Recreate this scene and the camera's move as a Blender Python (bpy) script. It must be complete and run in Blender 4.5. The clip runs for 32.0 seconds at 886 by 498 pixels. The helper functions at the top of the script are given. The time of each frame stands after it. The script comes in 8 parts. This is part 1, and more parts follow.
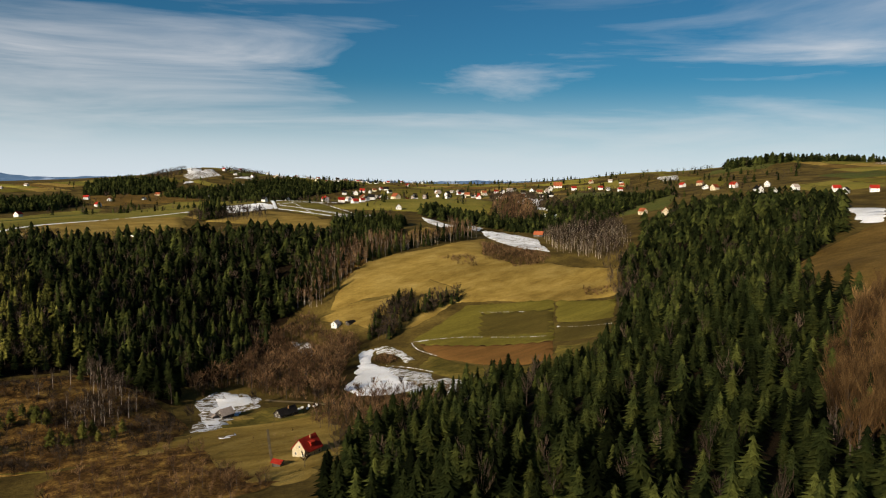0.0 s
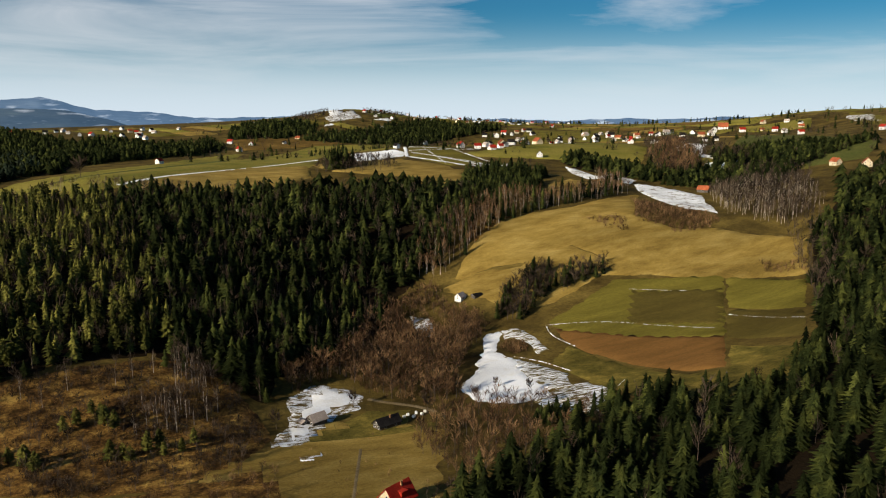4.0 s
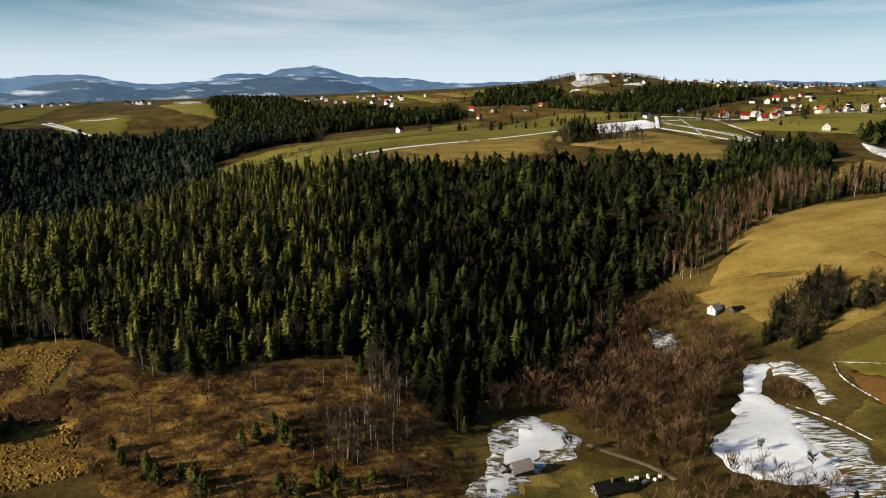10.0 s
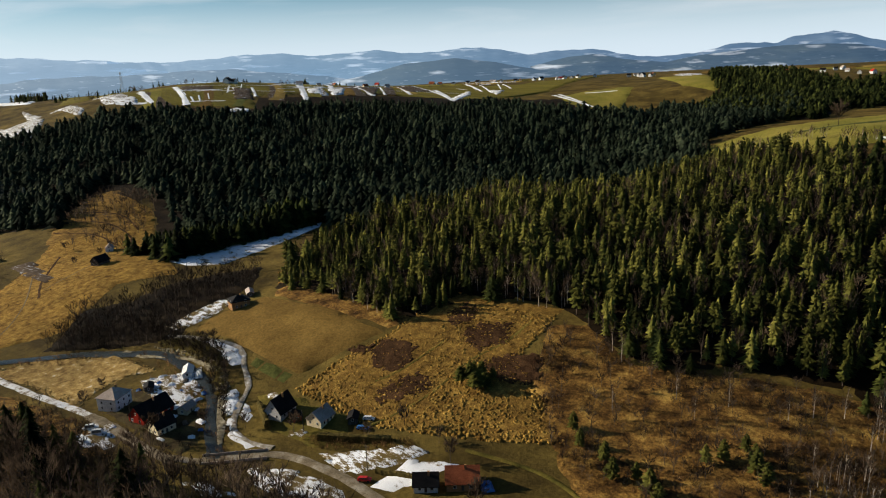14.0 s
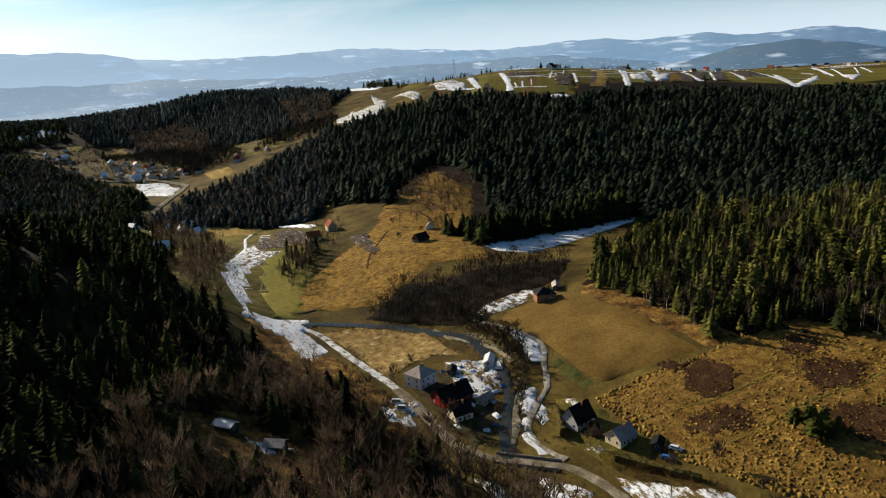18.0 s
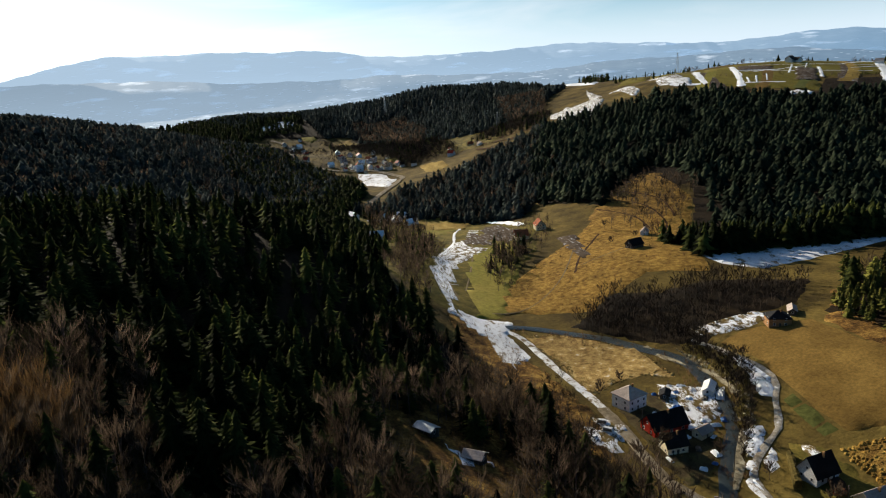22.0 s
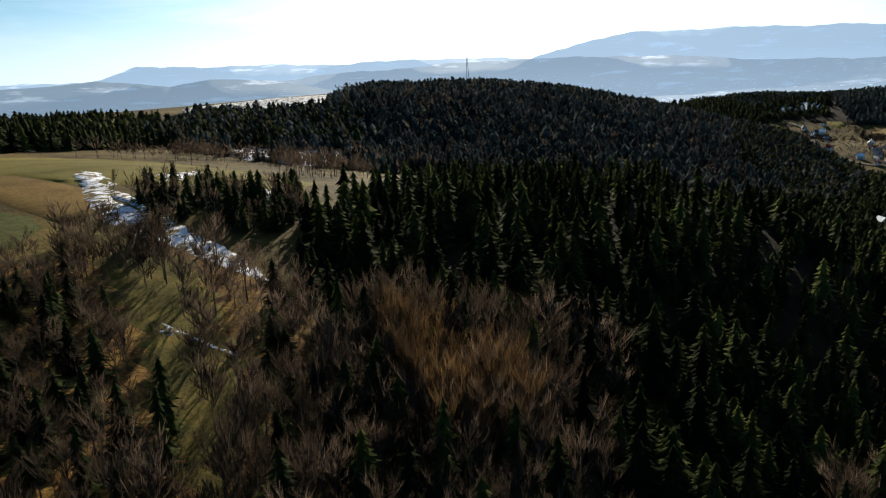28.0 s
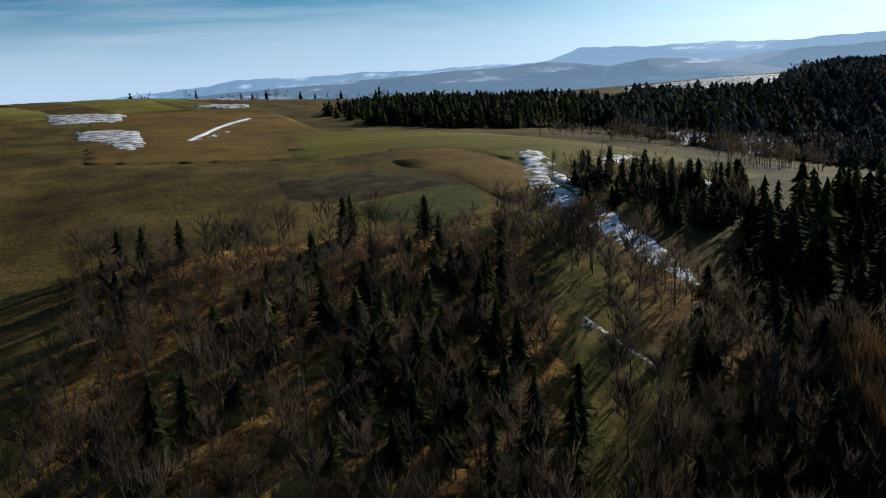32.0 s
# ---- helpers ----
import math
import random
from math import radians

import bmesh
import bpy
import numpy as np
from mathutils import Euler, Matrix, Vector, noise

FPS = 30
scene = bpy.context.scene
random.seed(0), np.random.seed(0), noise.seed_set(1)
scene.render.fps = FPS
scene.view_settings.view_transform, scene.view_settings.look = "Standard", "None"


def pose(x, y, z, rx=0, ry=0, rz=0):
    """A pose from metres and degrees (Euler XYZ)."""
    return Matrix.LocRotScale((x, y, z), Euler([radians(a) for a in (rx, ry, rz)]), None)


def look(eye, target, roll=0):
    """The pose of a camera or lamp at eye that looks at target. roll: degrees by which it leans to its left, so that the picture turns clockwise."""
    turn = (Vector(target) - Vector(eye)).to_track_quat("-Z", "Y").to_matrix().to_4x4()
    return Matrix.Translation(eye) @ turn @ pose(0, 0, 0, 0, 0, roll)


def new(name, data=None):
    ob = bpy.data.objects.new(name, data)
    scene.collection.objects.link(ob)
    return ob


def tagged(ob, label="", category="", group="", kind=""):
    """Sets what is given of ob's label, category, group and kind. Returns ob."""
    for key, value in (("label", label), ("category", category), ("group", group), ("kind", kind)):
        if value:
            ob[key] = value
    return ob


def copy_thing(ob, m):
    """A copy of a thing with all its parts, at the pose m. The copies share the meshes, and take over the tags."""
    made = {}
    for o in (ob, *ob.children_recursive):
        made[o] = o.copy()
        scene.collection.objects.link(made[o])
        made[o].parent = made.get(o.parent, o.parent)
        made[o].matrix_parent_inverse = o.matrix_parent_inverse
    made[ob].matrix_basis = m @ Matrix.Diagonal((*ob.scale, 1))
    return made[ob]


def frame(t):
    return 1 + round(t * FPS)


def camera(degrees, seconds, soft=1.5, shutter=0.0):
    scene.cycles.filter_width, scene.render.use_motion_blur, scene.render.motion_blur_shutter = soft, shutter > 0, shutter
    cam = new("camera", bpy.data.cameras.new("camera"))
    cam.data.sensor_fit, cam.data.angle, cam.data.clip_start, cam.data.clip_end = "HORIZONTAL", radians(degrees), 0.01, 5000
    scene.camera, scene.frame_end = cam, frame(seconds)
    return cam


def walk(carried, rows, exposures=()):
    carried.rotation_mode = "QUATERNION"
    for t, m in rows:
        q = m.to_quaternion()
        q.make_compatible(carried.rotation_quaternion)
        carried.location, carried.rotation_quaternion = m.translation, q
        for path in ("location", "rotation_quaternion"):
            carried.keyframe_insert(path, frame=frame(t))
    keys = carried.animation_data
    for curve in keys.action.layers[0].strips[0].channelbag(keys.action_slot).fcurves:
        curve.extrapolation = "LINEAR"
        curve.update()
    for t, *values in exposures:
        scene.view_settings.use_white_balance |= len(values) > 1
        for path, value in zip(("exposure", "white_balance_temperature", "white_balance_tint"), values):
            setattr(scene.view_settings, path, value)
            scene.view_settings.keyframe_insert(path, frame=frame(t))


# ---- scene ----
cam = camera(63.4, 32.0, soft=1.1)
# seconds, eye x, y, z, then yaw to the left of +y, pitch and roll in degrees
PATH = [
    (0, -54.7, -130.0, 111.6, -27.66, -5.51, 0.88),
    (0.5, -53.0, -127.1, 112.0, -26.90, -5.56, 0.81),
    (1, -51.3, -124.2, 112.4, -26.20, -5.57, 0.83),
    (1.5, -49.8, -121.4, 112.9, -25.73, -5.59, 0.90),
    (2, -48.2, -119.1, 113.6, -25.06, -5.63, 0.76),
    (2.3, -44.4, -111.9, 114.4, -24.00, -6.22, 0.72),
    (2.6, -40.3, -104.1, 115.2, -22.85, -6.85, 0.68),
    (2.9, -35.7, -95.4, 116.1, -21.56, -7.56, 0.62),
    (3.2, -30.6, -85.7, 117.1, -20.13, -8.35, 0.57),
    (3.5, -25.2, -75.4, 118.2, -18.61, -9.19, 0.51),
    (3.8, -19.8, -65.1, 119.2, -17.09, -10.02, 0.45),
    (4.1, -14.7, -55.4, 120.3, -15.66, -10.81, 0.39),
    (4.4, -10.1, -46.6, 121.2, -14.37, -11.52, 0.34),
    (4.7, -6.0, -38.8, 122.0, -13.22, -12.16, 0.29),
    (5, -2.2, -31.6, 122.7, -12.16, -12.74, 0.25),
    (5.5, -1.4, -27.4, 122.2, -10.16, -12.80, 0.21),
    (6, -0.8, -23.6, 122.2, -6.59, -13.00, 0.09),
    (6.5, 0.2, -20.1, 122.5, -3.62, -13.19, -0.10),
    (7, 0.3, -16.5, 122.6, -2.03, -13.26, -0.08),
    (7.5, 0.2, -12.4, 122.5, -1.36, -13.27, -0.11),
    (8, 0.2, -8.1, 122.6, -0.85, -13.25, -0.11),
    (8.5, 0.2, -4.2, 122.7, -0.38, -13.23, -0.17),
    (9, 0.0, 0.0, 123.0, -0.00, -13.21, -0.22),
    (9.5, -0.3, 3.7, 123.0, 0.76, -13.22, -0.19),
    (10, -1.1, 6.9, 123.2, 3.34, -13.36, -0.33),
    (10.5, -2.1, 9.3, 123.5, 12.51, -13.88, -0.90),
    (11, -1.3, 11.8, 123.6, 22.02, -14.30, -1.40),
    (11.5, -2.5, 15.3, 123.5, 25.15, -14.40, -1.49),
    (12, -4.5, 18.5, 123.3, 26.16, -14.38, -1.45),
    (12.5, -7.1, 21.2, 123.3, 28.20, -14.41, -1.43),
    (13, -9.4, 23.5, 123.3, 32.40, -14.55, -1.66),
    (13.5, -11.6, 26.0, 123.2, 38.59, -14.72, -1.91),
    (14, -13.8, 28.3, 123.0, 41.18, -14.76, -1.98),
    (14.5, -16.4, 30.1, 123.0, 43.03, -14.75, -2.03),
    (16.5, -26.0, 36.5, 122.6, 53.53, -14.77, -2.39),
    (17, -28.3, 37.3, 122.6, 55.50, -14.74, -2.47),
    (17.5, -30.8, 37.8, 122.6, 59.64, -14.75, -2.68),
    (18, -32.6, 38.2, 122.7, 65.95, -14.80, -3.07),
    (18.5, -33.6, 38.6, 123.1, 72.08, -14.83, -3.39),
    (19, -34.5, 39.0, 123.5, 76.25, -14.83, -3.72),
    (19.5, -36.1, 38.9, 123.5, 78.94, -14.74, -3.75),
    (20, -38.1, 39.1, 123.5, 80.21, -14.66, -3.79),
    (20.5, -40.2, 39.0, 123.6, 81.16, -14.57, -3.77),
    (21, -42.0, 38.9, 123.6, 81.77, -14.47, -3.75),
    (21.5, -44.4, 39.1, 123.5, 82.25, -14.36, -3.72),
    (22, -46.8, 39.1, 123.4, 82.58, -14.25, -3.63),
    (22.5, -48.9, 39.1, 123.3, 82.90, -14.12, -3.54),
    (23, -51.0, 39.2, 123.4, 83.28, -14.02, -3.48),
    (23.5, -53.4, 39.4, 123.3, 84.08, -13.90, -3.46),
    (24, -55.4, 39.5, 123.2, 85.19, -13.79, -3.44),
    (24.5, -57.6, 39.5, 123.1, 87.15, -13.68, -3.54),
    (26.5, -68.1, 34.4, 122.7, 104.47, -14.02, -2.46),
    (27, -69.6, 32.9, 122.8, 110.52, -14.04, -2.55),
    (27.5, -71.0, 31.5, 122.9, 115.92, -14.05, -2.56),
    (28, -72.4, 30.0, 123.0, 121.10, -14.03, -2.69),
    (28.5, -73.7, 28.4, 123.0, 125.20, -14.01, -2.76),
    (29, -74.9, 26.8, 123.1, 128.55, -13.95, -2.71),
    (29.5, -76.0, 25.0, 123.2, 132.34, -13.94, -2.81),
    (30, -77.0, 23.2, 123.3, 137.66, -13.93, -2.96),
    (30.5, -78.0, 21.3, 123.4, 143.24, -13.96, -3.09),
    (31, -78.9, 19.3, 123.6, 148.95, -13.99, -3.40),
    (31.5, -79.8, 17.4, 123.6, 152.13, -13.91, -3.59),
    (32, -80.7, 15.4, 123.8, 154.40, -13.84, -3.59),
]


def aim(x, y, z, yaw, pitch, roll):
    a, b = radians(yaw), radians(pitch)
    return look((x, y, z), (x - math.sin(a) * math.cos(b), y + math.cos(a) * math.cos(b), z + math.sin(b)), roll)


walk(cam, [(t, aim(*p)) for t, *p in PATH], [(0, 0.25, 6800, 12), (5, 0.36, 6500, 10), (12, 0.42, 6500, 10), (20, 0.52, 6450, 10), (27, 0.68, 6300, 10), (32, 0.1, 5500, 8)])

# ---- light ----
SUN_BEARING, SUN_HEIGHT = 115.0, 21.5  # degrees left of +y, degrees up
world = bpy.data.worlds.new("sky")
scene.world = world
world.use_nodes = True
wn, wl = world.node_tree.nodes, world.node_tree.links
wn.clear()
sky = wn.new("ShaderNodeTexSky")
sky.sky_type, sky.sun_disc = "NISHITA", False
sky.sun_elevation, sky.sun_rotation = radians(SUN_HEIGHT), radians(360 - SUN_BEARING)
sky.altitude, sky.air_density, sky.dust_density, sky.ozone_density = 500, 1.0, 0.3, 4.0
coord = wn.new("ShaderNodeTexCoord")
stretch = wn.new("ShaderNodeMapping")
stretch.inputs["Scale"].default_value = (1.3, 1.3, 10.0)
stretch.inputs["Location"].default_value = (1.7, 0.4, 0.9)
stretch.inputs["Rotation"].default_value = (radians(4), 0.0, radians(25))
wisps = wn.new("ShaderNodeTexNoise")
wisps.inputs["Scale"].default_value, wisps.inputs["Detail"].default_value = 1.7, 8.0
wisps.inputs["Roughness"].default_value, wisps.inputs["Distortion"].default_value = 0.56, 0.5
wl.new(coord.outputs["Generated"], stretch.inputs["Vector"])
wl.new(stretch.outputs["Vector"], wisps.inputs["Vector"])
thin = wn.new("ShaderNodeValToRGB")
thin.color_ramp.elements[0].position, thin.color_ramp.elements[1].position = 0.47, 0.74
thin.color_ramp.elements[1].color = (0.75, 0.75, 0.75, 1)
wl.new(wisps.outputs["Fac"], thin.inputs["Fac"])
clear_air = wn.new("ShaderNodeVectorMath")
clear_air.operation = "MULTIPLY"
clear_air.inputs[1].default_value = (0.3, 0.92, 1.1)
wl.new(sky.outputs["Color"], clear_air.inputs[0])
veil = wn.new("ShaderNodeMix")
veil.data_type = "RGBA"
veil.inputs["B"].default_value = (15.0, 15.4, 16.0, 1)
split = wn.new("ShaderNodeSeparateXYZ")
wl.new(coord.outputs["Generated"], split.inputs["Vector"])
layer = wn.new("ShaderNodeValToRGB")
layer.color_ramp.interpolation = "EASE"
for i, (at, tone) in enumerate(((0.015, 0.0), (0.26, 0.2), (0.045, 0.6), (0.09, 0.75), (0.15, 1.0), (0.2, 0.5))):
    e = layer.color_ramp.elements[i] if i < 2 else layer.color_ramp.elements.new(at)
    e.position, e.color = at, (tone, tone, tone, 1)
wl.new(split.outputs["Z"], layer.inputs["Fac"])
cirrus = wn.new("ShaderNodeMath")
cirrus.operation = "MULTIPLY"
wl.new(thin.outputs["Color"], cirrus.inputs[0])
wl.new(layer.outputs["Color"], cirrus.inputs[1])
wl.new(cirrus.outputs["Value"], veil.inputs["Factor"])
low = wn.new("ShaderNodeMapRange")
low.interpolation_type = "SMOOTHERSTEP"
low.inputs["From Min"].default_value, low.inputs["From Max"].default_value = -0.02, 0.15
low.inputs["To Min"].default_value, low.inputs["To Max"].default_value = 0.92, 0.0
wl.new(split.outputs["Z"], low.inputs["Value"])
mist = wn.new("ShaderNodeMix")
mist.data_type = "RGBA"
mist.inputs["B"].default_value = (13.4, 15.4, 17.2, 1)
wl.new(low.outputs["Result"], mist.inputs["Factor"])
wl.new(clear_air.outputs["Vector"], mist.inputs["A"])
wl.new(mist.outputs["Result"], veil.inputs["A"])
toward = wn.new("ShaderNodeVectorMath")
toward.operation = "DOT_PRODUCT"
sb, sh = radians(SUN_BEARING), radians(SUN_HEIGHT)
toward.inputs[1].default_value = (-math.sin(sb) * math.cos(sh), math.cos(sb) * math.cos(sh), math.sin(sh))
wl.new(coord.outputs["Generated"], toward.inputs[0])
lit = wn.new("ShaderNodeMath")
lit.operation, lit.use_clamp = "MAXIMUM", True
lit.inputs[1].default_value = 0.0
wl.new(toward.outputs["Value"], lit.inputs[0])
halo = wn.new("ShaderNodeMath")
halo.operation = "POWER"
halo.inputs[1].default_value = 9.0
wl.new(lit.outputs["Value"], halo.inputs[0])
glare = wn.new("ShaderNodeVectorMath")
glare.operation = "MULTIPLY_ADD"
glare.inputs[1].default_value = (19.0, 18.2, 16.6)
wl.new(halo.outputs["Value"], glare.inputs[0])
wl.new(veil.outputs["Result"], glare.inputs[2])
back = wn.new("ShaderNodeBackground")
back.inputs["Strength"].default_value = 0.05
dim = wn.new("ShaderNodeVectorMath")
dim.operation = "SCALE"
dim.inputs["Scale"].default_value = 0.84
wl.new(glare.outputs["Vector"], dim.inputs[0])
wl.new(dim.outputs["Vector"], back.inputs["Color"])
wl.new(back.outputs["Background"], wn.new("ShaderNodeOutputWorld").inputs["Surface"])
sun_lamp = bpy.data.lights.new("sun", "SUN")
sun_lamp.energy, sun_lamp.angle, sun_lamp.color = 5.0, radians(0.53), (1.0, 0.885, 0.7)
sun = new("sun", sun_lamp)
sun.matrix_world = look((-math.sin(sb) * math.cos(sh) * 900, math.cos(sb) * math.cos(sh) * 900, math.sin(sh) * 900), (0, 0, 0))

# ---- materials ----
def material(name, tones, size=8.0, grain=1.2, rough=0.9, bump=0.3, island=0.0, each=0.0, metal=0.0, cuts=None, stretch=None, spec=0.04, ragged=0.62, leafy=0.0, tree=0.0, speck=0.32):
    """tones: two to four colours mixed by noise of about size metres; grain: the fine noise in metres; island/each: how far
    separate pieces or objects differ in brightness; tree: how far trees of one wood differ."""
    m = bpy.data.materials.new(name)
    m.use_nodes = True
    n, l = m.node_tree.nodes, m.node_tree.links
    out = n["Principled BSDF"]
    out.inputs["Roughness"].default_value, out.inputs["Metallic"].default_value = rough, metal
    out.inputs["Specular IOR Level"].default_value = spec
    geo = n.new("ShaderNodeNewGeometry")
    place = geo.outputs["Position"]
    if stretch:
        turn = n.new("ShaderNodeMapping")
        turn.inputs["Rotation"].default_value, turn.inputs["Scale"].default_value = (0, 0, radians(stretch[0])), (1, stretch[1], 1)
        l.new(place, turn.inputs["Vector"])
        place = turn.outputs["Vector"]
    big, fine = n.new("ShaderNodeTexNoise"), n.new("ShaderNodeTexNoise")
    big.inputs["Scale"].default_value, big.inputs["Detail"].default_value, big.inputs["Roughness"].default_value = 1 / size, 7, ragged
    fine.inputs["Scale"].default_value, fine.inputs["Detail"].default_value, fine.inputs["Roughness"].default_value = 1 / grain, 4, 0.7
    for t in (big, fine):
        l.new(place, t.inputs["Vector"])
    ramp = n.new("ShaderNodeValToRGB")
    spots = cuts or [0.32 + 0.36 * i / (len(tones) - 1) for i in range(len(tones))]
    for i, (at, tone) in enumerate(zip(spots, tones)):
        e = ramp.color_ramp.elements[i] if i < 2 else ramp.color_ramp.elements.new(at)
        e.position, e.color = at, (*(c * 0.88 for c in tone), 1)
    l.new(big.outputs["Fac"], ramp.inputs["Fac"])
    kin = None
    if tree:
        kin, lean = n.new("ShaderNodeAttribute"), n.new("ShaderNodeMath")
        kin.attribute_name = "tone"
        lean.operation = "MULTIPLY_ADD"
        lean.inputs[1].default_value = 0.3
        l.new(kin.outputs["Fac"], lean.inputs[0])
        shift = n.new("ShaderNodeMath")
        shift.operation = "SUBTRACT"
        shift.inputs[1].default_value = 0.15
        l.new(big.outputs["Fac"], shift.inputs[0])
        l.new(shift.outputs["Value"], lean.inputs[2])
        l.new(lean.outputs["Value"], ramp.inputs["Fac"])
    vary = n.new("ShaderNodeMapRange")
    vary.inputs["From Min"].default_value, vary.inputs["From Max"].default_value = 0.3, 0.7
    vary.inputs["To Min"].default_value, vary.inputs["To Max"].default_value = 1 - speck, 1 + speck
    l.new(fine.outputs["Fac"], vary.inputs["Value"])
    wide = n.new("ShaderNodeTexNoise")
    wide.inputs["Scale"].default_value, wide.inputs["Detail"].default_value = 1 / (size * 4.5), 3
    l.new(place, wide.inputs["Vector"])
    slow, both = n.new("ShaderNodeMapRange"), n.new("ShaderNodeMath")
    slow.inputs["From Min"].default_value, slow.inputs["From Max"].default_value = 0.3, 0.7
    slow.inputs["To Min"].default_value, slow.inputs["To Max"].default_value = 0.74, 1.26
    both.operation = "MULTIPLY"
    l.new(wide.outputs["Fac"], slow.inputs["Value"])
    l.new(vary.outputs["Result"], both.inputs[0])
    l.new(slow.outputs["Result"], both.inputs[1])
    factor = both.outputs["Value"]
    for source, amount in ((geo.outputs["Random Per Island"], island), (n.new("ShaderNodeObjectInfo").outputs["Random"], each), (kin and kin.outputs["Fac"], tree)):
        if amount:
            span = n.new("ShaderNodeMapRange")
            span.inputs["To Min"].default_value, span.inputs["To Max"].default_value = 1 - amount, 1 + amount
            l.new(source, span.inputs["Value"])
            times = n.new("ShaderNodeMath")
            times.operation = "MULTIPLY"
            l.new(factor, times.inputs[0])
            l.new(span.outputs["Result"], times.inputs[1])
            factor = times.outputs["Value"]
    tint = n.new("ShaderNodeVectorMath")
    tint.operation = "SCALE"
    l.new(ramp.outputs["Color"], tint.inputs[0])
    l.new(factor, tint.inputs["Scale"])
    l.new(tint.outputs["Vector"], out.inputs["Base Color"])
    if bump:
        relief = n.new("ShaderNodeBump")
        relief.inputs["Strength"].default_value, relief.inputs["Distance"].default_value = bump, grain * 0.5
        l.new(fine.outputs["Fac"], relief.inputs["Height"])
        l.new(relief.outputs["Normal"], out.inputs["Normal"])
    if leafy:
        through_leaf, blend = n.new("ShaderNodeBsdfTranslucent"), n.new("ShaderNodeMixShader")
        blend.inputs["Fac"].default_value = leafy
        l.new(tint.outputs["Vector"], through_leaf.inputs["Color"])
        l.new(out.outputs["BSDF"], blend.inputs[1])
        l.new(through_leaf.outputs["BSDF"], blend.inputs[2])
        l.new(blend.outputs["Shader"], n["Material Output"].inputs["Surface"])
    return m


def plain_glass(name, tone):
    m = bpy.data.materials.new(name)
    m.use_nodes = True
    p = m.node_tree.nodes["Principled BSDF"]
    p.inputs["Base Color"].default_value, p.inputs["Roughness"].default_value = (*tone, 1), 0.08
    return m


M_GROUND = material("rough_grass", [(0.042, 0.029, 0.009), (0.095, 0.066, 0.017), (0.17, 0.12, 0.03)], 26, 1.8, bump=0.5)
M_MEADOW = material("dry_meadow", [(0.19, 0.124, 0.028), (0.28, 0.188, 0.045), (0.36, 0.255, 0.075)], 22, 1.3, bump=0.5, stretch=(-35, 2.5))
M_OLIVE = material("winter_crop", [(0.12, 0.1, 0.017), (0.175, 0.143, 0.025)], 40, 2.5, stretch=(-38, 6))
M_OLIVE_DARK = material("dark_crop", [(0.08, 0.062, 0.014), (0.105, 0.078, 0.018)], 40, 2.5, stretch=(-38, 6))
M_RED_SOIL = material("red_soil", [(0.16, 0.08, 0.022), (0.21, 0.105, 0.03)], 30, 2.0, stretch=(-38, 6))
M_GREEN = material("green_field", [(0.135, 0.125, 0.02), (0.195, 0.168, 0.03), (0.26, 0.205, 0.045)], 50, 2.5)
M_GREEN_DARK = material("dark_green_field", [(0.07, 0.08, 0.018), (0.1, 0.1, 0.026)], 40, 2.5)
M_LAWN = material("valley_grass", [(0.06, 0.052, 0.011), (0.12, 0.095, 0.02), (0.22, 0.16, 0.035)], 9, 1.0, bump=0.6)
M_BROWN_FIELD = material("brown_pasture", [(0.1, 0.06, 0.015), (0.15, 0.091, 0.022), (0.19, 0.118, 0.03)], 14, 1.2, bump=0.5)
M_PLOUGH = material("ploughed_soil", [(0.05, 0.035, 0.022), (0.085, 0.06, 0.04), (0.4, 0.42, 0.46)], 9, 1.2, cuts=[0.3, 0.55, 0.7], stretch=(20, 5))
M_SCRUB = material("scrub_ground", [(0.032, 0.017, 0.007), (0.095, 0.049, 0.014), (0.21, 0.115, 0.029), (0.38, 0.235, 0.058)], 8, 1.0, bump=0.9, cuts=[0.34, 0.45, 0.55, 0.66], ragged=0.72)
M_REED = material("reed_slope", [(0.13, 0.068, 0.016), (0.3, 0.172, 0.036), (0.48, 0.3, 0.07)], 3.0, 0.7, bump=0.9, leafy=0.15, island=0.3)
# Needle litter, taken near black so the shade under the trees is in it.
M_SHADE_FLOOR = material("forest_floor", [(0.009, 0.006, 0.0035), (0.022, 0.014, 0.006)], 9, 1.2, bump=0.7)
M_SNOW = material("old_snow", [(0.98, 0.99, 1.0), (0.93, 0.95, 0.99), (0.84, 0.83, 0.8)], 12, 1.0, rough=0.6, bump=0.35, speck=0.08)
M_PATCHY = material("melting_snow", [(0.09, 0.063, 0.02), (0.15, 0.105, 0.035), (0.8, 0.82, 0.86), (0.9, 0.92, 0.95)], 6.5, 0.4, rough=0.7, cuts=[0.3, 0.475, 0.53, 0.72], stretch=(30, 2.2), ragged=0.8, speck=0.14)
M_STREAKS = material("snow_in_furrows", [(0.1, 0.075, 0.022), (0.16, 0.12, 0.035), (0.8, 0.82, 0.86), (0.87, 0.89, 0.92)], 5, 0.4, rough=0.7, cuts=[0.3, 0.475, 0.52, 0.7], stretch=(40, 4.5), ragged=0.6, speck=0.14)
M_REED_BASE = material("matted_grass", [(0.09, 0.047, 0.012), (0.2, 0.114, 0.026), (0.34, 0.208, 0.047)], 3, 0.7, bump=0.9, ragged=0.7)
M_CROP_SNOW = material("snow_in_crop_rows", [(0.12, 0.09, 0.022), (0.17, 0.13, 0.03), (0.75, 0.77, 0.81), (0.88, 0.9, 0.93)], 5, 0.4, rough=0.7, cuts=[0.3, 0.42, 0.5, 0.66], stretch=(9, 7), ragged=0.6, speck=0.14)
